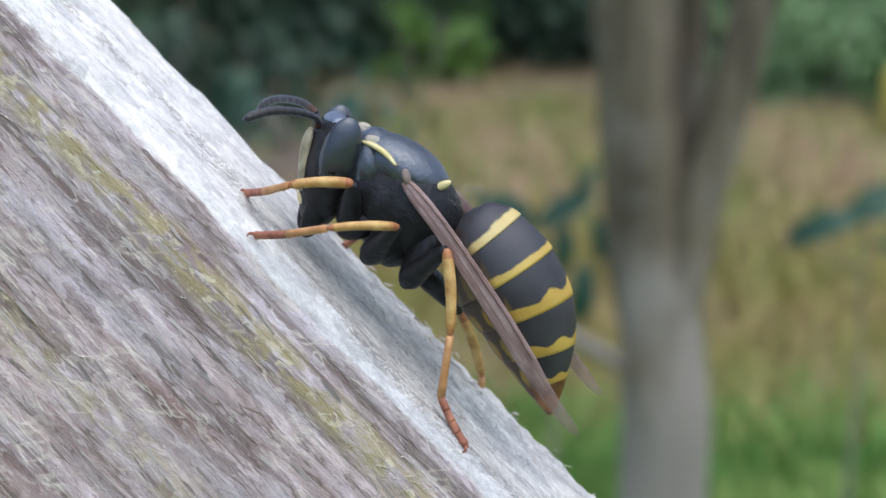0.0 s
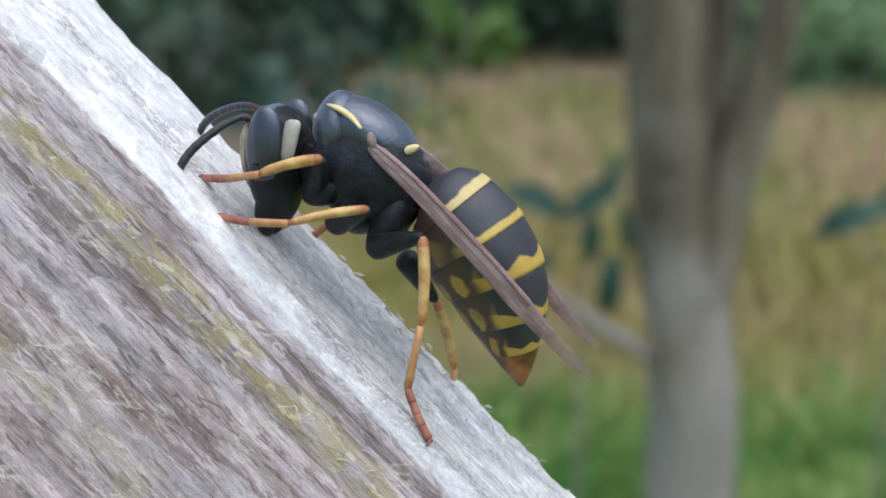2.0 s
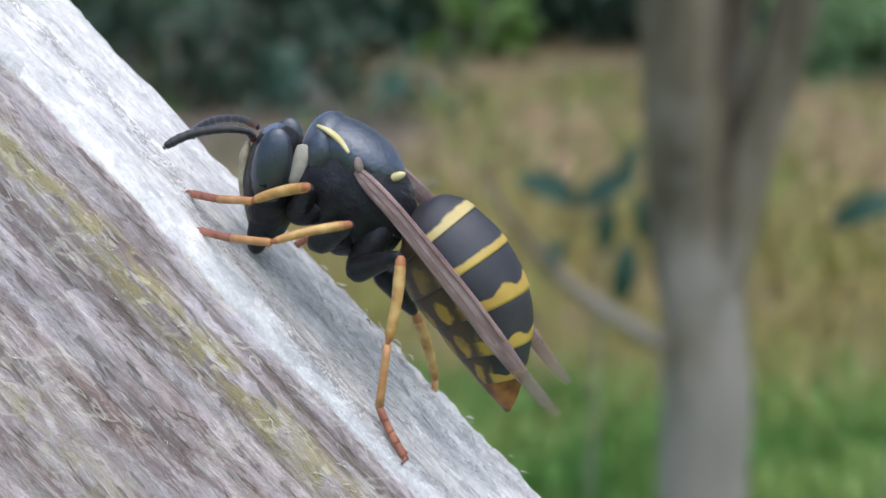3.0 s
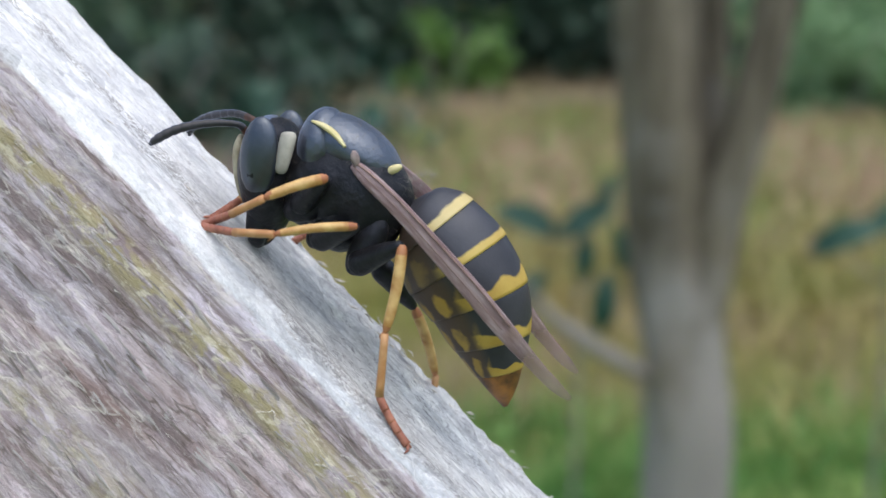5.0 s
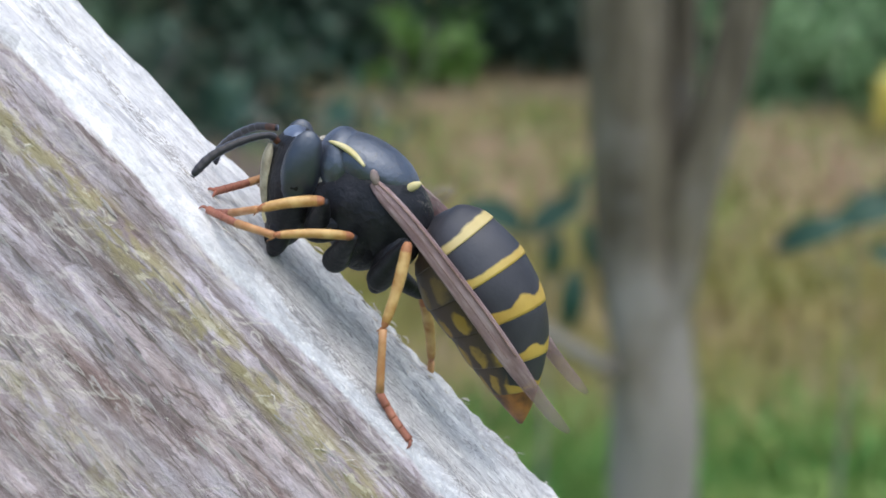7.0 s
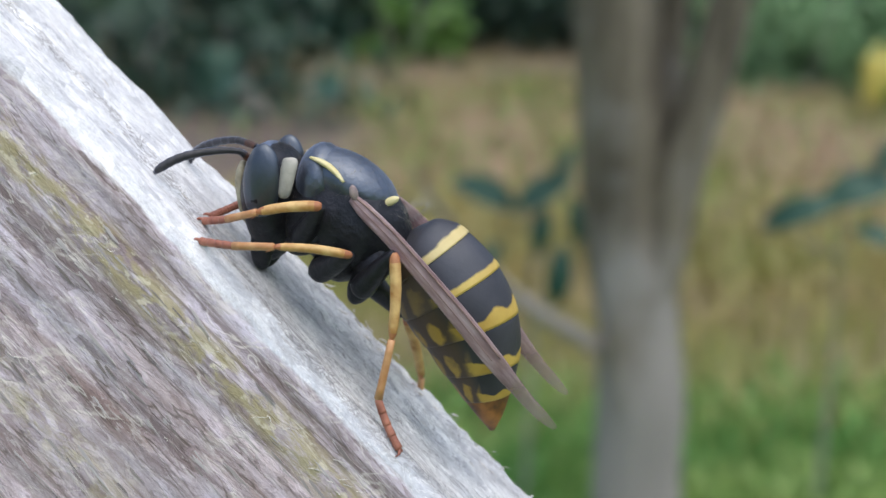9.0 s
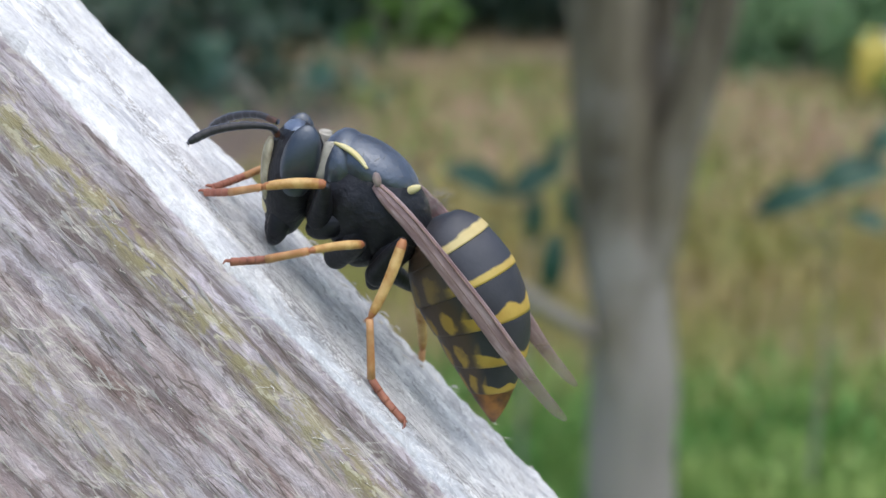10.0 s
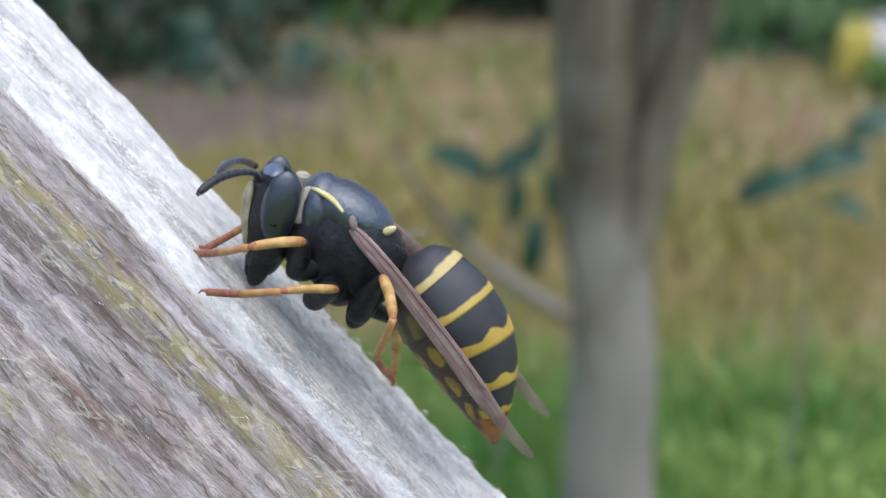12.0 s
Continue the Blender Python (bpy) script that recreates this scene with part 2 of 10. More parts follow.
    relief = math_node(nt, "ADD", relief, math_node(nt, "MULTIPLY", math_node(nt, "SUBTRACT", raised, split), 0.4))
    relief = math_node(nt, "ADD", relief, math_node(nt, "MULTIPLY", math_node(nt, "SUBTRACT", lint, tear), 0.2))
    bumped(nt, relief, 0.55, 0.0002)
    return m


def banded_material(name, low_tone, high_tone, width=0.2, notch=0.03, bloom=1.0, under=0.4):
    """Abdomen: black with a scalloped yellow rear band on the back and yellow blotches below. v runs along a segment, u round it (0.25 is the back)."""
    m, nt, p = material(name, 0.48)
    uvn = nt.nodes.new("ShaderNodeUVMap")
    sep = nt.nodes.new("ShaderNodeSeparateXYZ")
    nt.links.new(uvn.outputs[0], sep.inputs[0])
    u, v = sep.outputs["X"], sep.outputs["Y"]
    # 1 on the back, -1 on the belly
    back = math_node(nt, "SINE", math_node(nt, "MULTIPLY", u, 2 * math.pi))
    scal = math_node(nt, "MULTIPLY", math_node(nt, "COSINE", math_node(nt, "MULTIPLY", u, 16 * math.pi)), notch)
    wob = math_node(nt, "MULTIPLY", math_node(nt, "SUBTRACT", noise_tex(nt, stretched(nt, 1, 1, 1), 1500, 2), 0.5), 0.1)
    edge = math_node(nt, "ADD", math_node(nt, "ADD", v, scal), wob)
    belly = math_node(nt, "MULTIPLY", math_node(nt, "MINIMUM", back, 0.0), -under)
    edge = math_node(nt, "ADD", edge, belly)
    fac = ramp(nt, edge, [(0.975 - width, (0,)), (1.015 - width, (1,))])
    spots = ramp(nt, noise_tex(nt, stretched(nt, 1, 1, 1), 800, 3), [(0.5, (0,)), (0.68, (0.9,))])
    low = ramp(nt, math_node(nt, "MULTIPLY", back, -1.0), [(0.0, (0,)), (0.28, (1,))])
    # below, the yellow breaks up into rows of rounded spots
    ripple = math_node(nt, "COSINE", math_node(nt, "MULTIPLY", math_node(nt, "ADD", u, math_node(nt, "MULTIPLY", wob, 0.55)), 24 * math.pi))
    off = math_node(nt, "DIVIDE", math_node(nt, "SUBTRACT", math_node(nt, "ADD", v, math_node(nt, "MULTIPLY", wob, 2.2)), 0.7), 0.4)
    blob = math_node(nt, "SUBTRACT", math_node(nt, "MULTIPLY", ripple, 0.42), math_node(nt, "MULTIPLY", off, off))
    blob = ramp(nt, math_node(nt, "ADD", blob, 0.5), [(0.18, (0,)), (0.6, (1,))])
    blob = math_node(nt, "MULTIPLY", blob, min(1.0, under * 2))
    fac = mix(nt, low, fac, math_node(nt, "MULTIPLY", blob, math_node(nt, "SUBTRACT", 1.0, math_node(nt, "MULTIPLY", spots, 0.75))))
    hue = noise_tex(nt, stretched(nt, 1, 1, 1), 400, 3)
    yellow = ramp(nt, hue, [(0.3, low_tone), (0.7, high_tone)])
    # towards the belly the yellow darkens and the black turns brown
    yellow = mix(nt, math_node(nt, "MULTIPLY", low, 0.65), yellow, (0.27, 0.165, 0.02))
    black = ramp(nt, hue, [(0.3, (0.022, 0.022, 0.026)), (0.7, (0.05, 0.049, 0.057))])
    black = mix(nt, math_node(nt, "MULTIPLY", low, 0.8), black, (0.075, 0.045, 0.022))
    p.inputs["Specular Tint"].default_value = (0.8, 0.88, 1.0, 1)
    p.inputs["Specular IOR Level"].default_value = 0.5 * bloom
    nt.links.new(mix(nt, fac, black, yellow), p.inputs["Base Color"])
    bumped(nt, noise_tex(nt, stretched(nt, 1, 1, 1), 6000, 3), 0.25, 0.00005)
    return m


def wing_material():
    """Smoky membrane, clearer towards the tip (v runs to the tip), pleated lengthwise."""
    m, nt, p = material("smoky_wing", 0.38)
    uvn = nt.nodes.new("ShaderNodeUVMap")
    sep = nt.nodes.new("ShaderNodeSeparateXYZ")
    nt.links.new(uvn.outputs[0], sep.inputs[0])
    mp = nt.nodes.new("ShaderNodeMapping")
    mp.inputs["Scale"].default_value = (7, 9, 1)
    nt.links.new(uvn.outputs[0], mp.inputs[0])
    n = noise_tex(nt, mp.outputs[0], 1.0, 5, 0.6)
    nt.links.new(ramp(nt, n, [(0.3, (0.2, 0.12, 0.12)), (0.5, (0.3, 0.205, 0.21)), (0.66, (0.43, 0.33, 0.335))]), p.inputs["Base Color"])
    nt.links.new(ramp(nt, sep.outputs["Y"], [(0.0, (1.0,)), (0.6, (0.9,)), (0.76, (0.45,)), (1.0, (0.22,))]), p.inputs["Alpha"])
    bumped(nt, n, 0.7, 0.0001)
    return m


# bare spots in the meadow: centre x, y, half sizes, and whether the soil is dark
# the last one paints the shade along the hedge's foot
BARE_AND_SHADE = [(0.5, 6.7, 0.26, 0.65, False), (1.8, 6.9, 0.6, 1.1, False), (1.5, 5.3, 0.5, 0.4, False), (-1.0, 7.2, 1.0, 1.6, True), (1.0, 9.7, 2.4, 0.8, True)]


def bare_and_shade_spots(nt, dark):
    """1 inside the bare or shade-painted spots of one kind, with ragged outlines."""
    tc = nt.nodes.new("ShaderNodeTexCoord")
    n = noise_tex(nt, tc.outputs["Object"], 1.6, 4, 0.6)
    total = None
    for x, y, rx, ry, kind in BARE_AND_SHADE:
        if kind != dark:
            continue
        mp = nt.nodes.new("ShaderNodeMapping")
        mp.vector_type = "TEXTURE"
        mp.inputs["Location"].default_value = (x, y, 0)
        mp.inputs["Scale"].default_value = (rx, ry, 1000)
        nt.links.new(tc.outputs["Object"], mp.inputs[0])
        far = nt.nodes.new("ShaderNodeVectorMath")
        far.operation = "LENGTH"
        nt.links.new(mp.outputs[0], far.inputs[0])
        edge = math_node(nt, "ADD", far.outputs["Value"], math_node(nt, "MULTIPLY", math_node(nt, "SUBTRACT", n, 0.5), 1.2))
        spot = ramp(nt, edge, [(0.7, (1,)), (1.0, (0,))])
        total = spot if total is None else math_node(nt, "MAXIMUM", total, spot)
    return total


def ground_material():
    m, nt, p = material("dry_meadow", 0.95)
    v = stretched(nt, 1, 1, 1)
    big = noise_tex(nt, v, 0.7, 4)
    mid = noise_tex(nt, v, 1.9, 5)
    fine = noise_tex(nt, v, 60.0, 5, 0.7)
    tan = ramp(nt, mid, [(0.3, (0.15, 0.17, 0.05)), (0.44, (0.28, 0.26, 0.1)), (0.54, (0.37, 0.29, 0.18)), (0.66, (0.48, 0.35, 0.27))])
    green = ramp(nt, mid, [(0.38, (0.10, 0.18, 0.045)), (0.6, (0.21, 0.29, 0.09))])
    tc = nt.nodes.new("ShaderNodeTexCoord")
    sep = nt.nodes.new("ShaderNodeSeparateXYZ")
    nt.links.new(tc.outputs["Object"], sep.inputs[0])
    lawn = nt.nodes.new("ShaderNodeMapRange")
    lawn.inputs["From Min"].default_value, lawn.inputs["From Max"].default_value = 4.0, 3.1
    nt.links.new(math_node(nt, "ADD", sep.outputs["Y"], math_node(nt, "MULTIPLY", math_node(nt, "SUBTRACT", big, 0.5), 1.8)), lawn.inputs["Value"])
    col = mix(nt, lawn.outputs[0], tan, green)
    col = mix(nt, math_node(nt, "MULTIPLY", bare_and_shade_spots(nt, False), 0.8), col, (0.5, 0.35, 0.27))
    col = mix(nt, math_node(nt, "MULTIPLY", bare_and_shade_spots(nt, True), 0.9), col, (0.14, 0.11, 0.098))
    col = mix(nt, 0.5, col, ramp(nt, fine, [(0.3, (0.5, 0.5, 0.5)), (0.7, (1.3, 1.3, 1.3))]), "MULTIPLY")
    nt.links.new(col, p.inputs["Base Color"])
    bumped(nt, fine, 0.8, 0.02)
    return m


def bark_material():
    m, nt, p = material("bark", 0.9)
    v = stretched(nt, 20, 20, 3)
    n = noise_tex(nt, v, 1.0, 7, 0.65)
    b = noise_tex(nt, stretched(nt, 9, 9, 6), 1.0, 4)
    # grey patches; the height term paints the crown's shade as darker bark above
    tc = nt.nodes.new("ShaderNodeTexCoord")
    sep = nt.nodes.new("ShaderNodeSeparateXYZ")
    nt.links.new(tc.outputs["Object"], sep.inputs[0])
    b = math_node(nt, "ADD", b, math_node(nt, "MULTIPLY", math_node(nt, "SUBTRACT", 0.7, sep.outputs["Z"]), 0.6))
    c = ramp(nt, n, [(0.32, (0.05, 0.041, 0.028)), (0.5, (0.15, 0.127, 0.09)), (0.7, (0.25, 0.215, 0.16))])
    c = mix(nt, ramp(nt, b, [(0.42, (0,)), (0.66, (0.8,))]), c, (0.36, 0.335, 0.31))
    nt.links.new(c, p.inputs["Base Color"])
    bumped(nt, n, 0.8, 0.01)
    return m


def leaf_material(name, a, b, c=None, d=None, size=0.8, parched=False):
    """Each leaf its own tone between a and b; where c and d are given, patches of the stand run between those instead."""
    m, nt, p = material(name, 0.55)
    g = nt.nodes.new("ShaderNodeNewGeometry")
    tone = ramp(nt, g.outputs["Random Per Island"], [(0.0, a), (1.0, b)])
    if c:
        other = ramp(nt, g.outputs["Random Per Island"], [(0.0, c), (1.0, d)])
        patch = ramp(nt, noise_tex(nt, stretched(nt, 1, 1, 1), size, 3, 0.6), [(0.42, (0,)), (0.58, (1,))])
        tone = mix(nt, patch, tone, other)
    if parched:
        tone = mix(nt, math_node(nt, "MULTIPLY", bare_and_shade_spots(nt, False), 0.5), tone, (0.54, 0.385, 0.285))
        tone = mix(nt, math_node(nt, "MULTIPLY", bare_and_shade_spots(nt, True), 0.8), tone, (0.17, 0.13, 0.11))
    nt.links.new(tone, p.inputs["Base Color"])
    return m


WOOD = wood_material()
FIBRE = speckled("torn_fibre", (0.56, 0.53, 0.48), (0.8, 0.77, 0.73), 700, 0.9, 0, 0, 0.1)
SLIVER = leaf_material("wood_sliver", (0.17, 0.145, 0.135), (0.5, 0.475, 0.465))
SLIVER.node_tree.nodes["Principled BSDF"].inputs["Roughness"].default_value = 0.9
BLACK = speckled("black_cuticle", (0.009, 0.009, 0.01), (0.022, 0.021, 0.024), 1500, 0.42, 0.5, 0.00012, 0.33, (0.75, 0.85, 1.0))
# dusty cuticle of the upper plates, sky reflection painted in as blue
SKY_BLOOM = speckled("sky_tinted_black_cuticle", (0.01, 0.012, 0.017), (0.028, 0.033, 0.044), 1500, 0.36, 0.45, 0.0001, 0.8, (0.7, 0.82, 1.0), 0.5, 1.9)
# bluish base colour paints the sky's highlight on the brow
SKY_SHINE = speckled("cuticle_with_painted_shine", (0.06, 0.072, 0.11), (0.14, 0.17, 0.24), 1500, 0.28, 0.3, 0.0001, 0.9, (0.72, 0.84, 1.0), 0.3, 2.2)
CHEEK = speckled("whitish_mark", (0.3, 0.29, 0.25), (0.5, 0.485, 0.42), 1200, 0.5, 0.3, 0.00005)
FACE = speckled("greyish_tan_mark", (0.24, 0.22, 0.15), (0.48, 0.45, 0.33), 1800, 0.55, 0.4, 0.00006)
TEGULA = speckled("tan_wing_base", (0.14, 0.1, 0.095), (0.36, 0.29, 0.27), 1500, 0.5, 0.3, 0.00005)
PALE_HAIR = speckled("pale_hair", (0.2, 0.19, 0.17), (0.36, 0.34, 0.3), 900, 0.6)
FEELER = speckled("antenna_cuticle", (0.008, 0.008, 0.01), (0.02, 0.02, 0.024), 2500, 0.5, 0.5, 0.00005, 0.6, (1, 1, 1), 0.6)
ROOT = speckled("reddish_brown_cuticle", (0.03, 0.014, 0.01), (0.12, 0.05, 0.03), 2000, 0.5, 0.3, 0.00005)
EYE = speckled("compound_eye", (0.01, 0.011, 0.015), (0.018, 0.02, 0.027), 3000, 0.33, 0.25, 0.00006, 0.6, (0.7, 0.83, 1.0), 0.12, 1.9)
PALE = speckled("pale_yellow_mark", (0.62, 0.55, 0.25), (0.78, 0.73, 0.45), 900, 0.45)
YELLOW = speckled("yellow_leg", (0.37, 0.17, 0.04), (0.66, 0.45, 0.18), 1300, 0.45, 0.4, 0.00006)
ORANGE = speckled("orange_shin", (0.44, 0.2, 0.075), (0.62, 0.36, 0.17), 1500, 0.45, 0.2, 0.00005)
KNEE = speckled("reddish_knee", (0.3, 0.1, 0.04), (0.5, 0.23, 0.1), 1500, 0.5, 0.2, 0.00005)
RUST = speckled("rust_foot", (0.23, 0.075, 0.05), (0.44, 0.18, 0.115), 1500, 0.5, 0.2, 0.00005)
BANDS = [
    banded_material("pale_banded_cuticle", (0.46, 0.35, 0.11), (0.66, 0.55, 0.25), 0.14, 0.0, 1.4, 0.0),
    banded_material("straight_banded_cuticle", (0.42, 0.28, 0.045), (0.62, 0.46, 0.11), 0.16, 0.015, 1.4, 0.2),
    banded_material("notched_banded_cuticle", (0.38, 0.24, 0.035), (0.58, 0.41, 0.09), 0.22, 0.05, 1.0, 0.55),
]
TIP = speckled("orange_brown_tip", (0.035, 0.018, 0.01), (0.34, 0.135, 0.025), 900, 0.5, 0.2, 0.00005)
WING = wing_material()
VEIN = speckled("wing_vein", (0.14, 0.075, 0.06), (0.26, 0.17, 0.14), 1500, 0.4)
HAIR = speckled("body_hair", (0.1, 0.09, 0.085), (0.24, 0.21, 0.18), 900, 0.6)
PLASTIC_YELLOW = speckled("yellow_plastic", (0.5, 0.42, 0.08), (0.62, 0.52, 0.12), 12, 0.45)
PLASTIC_WHITE = speckled("white_plastic", (0.62, 0.64, 0.7), (0.78, 0.79, 0.83), 9, 0.45)
GROUND = ground_material()
BARK = bark_material()
LEAF_DARK = leaf_material("dark_leaf", (0.018, 0.043, 0.03), (0.055, 0.115, 0.07))
LEAF_BRIGHT = leaf_material("bright_leaf", (0.05, 0.14, 0.022), (0.12, 0.25, 0.03))
LEAF_PALE = leaf_material("greyish_leaf", (0.15, 0.29, 0.13), (0.27, 0.43, 0.22))
LEAF_MID = leaf_material("dull_leaf", (0.05, 0.11, 0.065), (0.12, 0.21, 0.12))
LEAF_TEAL = leaf_material("bluish_leaf", (0.02, 0.075, 0.055), (0.05, 0.13, 0.085))
GRASS = leaf_material("grass_blade", (0.09, 0.24, 0.05), (0.19, 0.42, 0.1), (0.27, 0.43, 0.11), (0.46, 0.58, 0.19), 1.6)
OLIVE = leaf_material("olive_blade", (0.25, 0.28, 0.07), (0.44, 0.43, 0.13), (0.36, 0.3, 0.1), (0.55, 0.46, 0.2), 1.3)
STRAW = leaf_material("straw_blade", (0.225, 0.24, 0.07), (0.36, 0.335, 0.125), (0.385, 0.295, 0.17), (0.54, 0.4, 0.27), 1.1, True)


# ---------------------------------------------------------------- mesh helpers
def mesh_from(name, verts, faces, mats, smooth=True, mat_index=None, uvs=None):
    me = bpy.data.meshes.new(name)
    me.from_pydata([tuple(v) for v in verts], [], faces)
    for m in mats if isinstance(mats, (list, tuple)) else [mats]:
        me.materials.append(m)
    if smooth:
        me.polygons.foreach_set("use_smooth", [True] * len(me.polygons))
    if mat_index is not None:
        me.polygons.foreach_set("material_index", mat_index)
    if uvs is not None:
        layer = me.uv_layers.new(name="UVMap")
        for loop in me.loops:
            layer.data[loop.index].uv = uvs[loop.vertex_index]
    me.update()
    return me


def part(name, me, parent, label="", m=None):
    ob = new(name, me)
    ob.parent = parent
    if m is not None:
        ob.matrix_basis = m
    return tagged(ob, label)


MM = 0.001
LATERAL = Vector((0, 1, 0))


def smooth_stations(st, n):
    """Catmull-Rom through stations (x, y, z, high, wide), n steps each."""
    a = np.array(st, float)
    out = []
    for i in range(len(a) - 1):
        p0, p1, p2, p3 = a[max(i - 1, 0)], a[i], a[i + 1], a[min(i + 2, len(a) - 1)]
        for k in range(n):
            t = k / n
            out.append(0.5 * (2 * p1 + (p2 - p0) * t + (2 * p0 - 5 * p1 + 4 * p2 - p3) * t * t + (3 * p1 - p0 - 3 * p2 + p3) * t ** 3))
    out.append(a[-1])
    out = np.array(out)
    out[:, 3:] = np.maximum(out[:, 3:], 0.004)
    return out


def loft(st, n=6, around=28, lump=0.0, seed=0, side=LATERAL):
    """Rings about a line of stations in mm: high is the half size across the line and the side axis, wide along the side axis."""
    s = smooth_stations(st, n)
    verts, faces, uvs = [], [], []
    m = len(s)
    for i, (x, y, z, h, w) in enumerate(s):
        d = Vector((s[min(i + 1, m - 1)] - s[max(i - 1, 0)])[:3]).normalized()
        lat = (side - d * side.dot(d)).normalized()
        up = lat.cross(d).normalized()
        if up.z < -0.2:
            up = -up
        for k in range(around):
            a = 2 * math.pi * k / around
            q = Vector((x, y, z)) + up * (h * math.sin(a)) + lat * (w * math.cos(a))
            if lump:
                q += (q - Vector((x, y, z))) * lump * noise.noise(q * 1.3 + Vector((seed, 0, 0)))
            verts.append(q * MM)
            uvs.append((k / around, i / (m - 1)))
    for i in range(m - 1):
        for k in range(around):
            k2 = (k + 1) % around
            faces.append((i * around + k, i * around + k2, (i + 1) * around + k2, (i + 1) * around + k))
    faces.append(tuple(range(around))[::-1])
    faces.append(tuple((m - 1) * around + k for k in range(around)))
    return verts, faces, uvs


def join_parts(chunks):
    """Several (verts, faces, material number) in one mesh."""
    V, F, I = [], [], []
    for v, f, mi in chunks:
        o = len(V)
        V += [Vector(q) for q in v]
        F += [tuple(k + o for k in q) for q in f]
        I += [mi] * len(f)
    return V, F, I


# ---------------------------------------------------------------- the board
BOARD = pose(-0.004880, 0.058131, 1.231703, -4.089, 44.544, -13.182)


GOUGES = [(2.40, 6.85, 0.50), (1.56, 6.80, 0.35), (-2.52, 13.09, 0.30), (-0.38, 9.17, 0.30), (9.45, 8.46, 0.35), (5.80, 7.04, 0.30), (-9.98, 9.91, 0.25), (-12.91, 11.75, 0.25)]


def relief_at(x, y, z):
    """How far the weathered surface swells or sinks, in mm."""
    g = noise.noise(Vector((x * 0.05, y * 1.1, z * 1.1)))
    g2 = noise.noise(Vector((x * 0.22 + 7, y * 3.1, z * 3.1)))
    g3 = noise.noise(Vector((x * 0.9, y * 1.2, z * 1.2 + 31)))
    return 0.1 * g + 0.11 * g2 + 0.06 * g3


def board_mesh():
    """A weathered board on its edge: x along the grain, y through the thickness, z up from the worn top edge."""
    prof = []
    for k in range(8):
        prof.append((-0.2577 * (90 - 9 * k), -0.9632 * (90 - 9 * k)))
    for k in range(75):
        d = 26.0 - 0.32 * k
        prof.append((-0.2577 * d, -0.9632 * d))
    for k in range(9):
        a = math.radians(195 - 105 * (k + 1) / 10)
        prof.append((1.35 + 1.35 * math.cos(a), -1.35 + 1.35 * math.sin(a)))
    for k in range(30):
        prof.append((1.4 + 0.29 * k, 0.0))
    for k in range(6):
        a = math.radians(80 - 16 * k)
        prof.append((9.9 + 0.7 * math.cos(a), -0.7 + 0.7 * math.sin(a)))
    for d in (2, 4, 8, 16, 40, 86):
        prof.append((10.6 + 0.05 * d, -d))
    xs = [-430, -300, -200, -120, -80, -60, -50]
    xs += [-45 + 0.4 * k for k in range(226)]
    xs += [50, 60, 80, 120, 200, 320, 500, 750, 1000, 1300, 1640]
    verts = []
    for x in xs:
        for j, (y, z) in enumerate(prof):
            d = relief_at(x, y, z)
            front = z < -1.4 and y < 5
            top = z >= -1.4 and y < 11
            if front:
                verts.append((x, y - 0.9 * d, z))
            elif top:
                torn = 0.25 + 0.75 / (1 + math.exp(-(x + 3.0) / 2.5))
                ragged = torn * max(0.0, (y - 7.5) / 3.0) * (0.45 * noise.noise(Vector((x * 0.28, 3.0, 0))) + 0.35 * noise.noise(Vector((x * 1.1, 9.0, y * 0.5))) + 0.2 * noise.noise(Vector((x * 2.6, 4.0, y))))
                ridge = 0.16 * math.exp(-(((y - 1.5) / 0.75) ** 2))
                pits = 0.07 * noise.noise(Vector((x * 0.9, y * 1.9, 50.0))) + 0.05 * noise.noise(Vector((x * 1.8, y * 3.0, 60.0)))
                pits -= 0.38 * torn * max(0.0, noise.noise(Vector((x * 0.8, y * 2.1, 70.0))) - 0.1) * min(1.0, max(0.0, y - 2.0) / 2)
                # a few gnawed gouges with a lifted lip
                for gx, gy, deep in GOUGES:
                    pits -= deep * math.exp(-(((x - gx) / 0.7) ** 2) - ((y - gy) / 0.32) ** 2)
                    pits += 0.5 * deep * math.exp(-(((x - gx) / 0.9) ** 2) - ((y - gy + 0.7) / 0.3) ** 2)
                verts.append((x, y + 0.25 * ragged, z + 0.7 * d + pits + ridge + 0.62 * ragged))
            else:
                verts.append((x, y, z))
    n = len(prof)
    faces = []
    for i in range(len(xs) - 1):
        for j in range(n - 1):
            a = i * n + j
            faces.append((a, a + n, a + n + 1, a + 1))
        faces.append((i * n + n - 1, (i + 1) * n + n - 1, (i + 1) * n, i * n))
    faces.append(tuple(range(n)))
    faces.append(tuple((len(xs) - 1) * n + k for k in range(n))[::-1])
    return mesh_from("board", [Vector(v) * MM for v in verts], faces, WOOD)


board = tagged(new("wooden_board", board_mesh()), "weathered grey wooden board on edge, sloping steeply", "wooden board")
board.matrix_world = BOARD


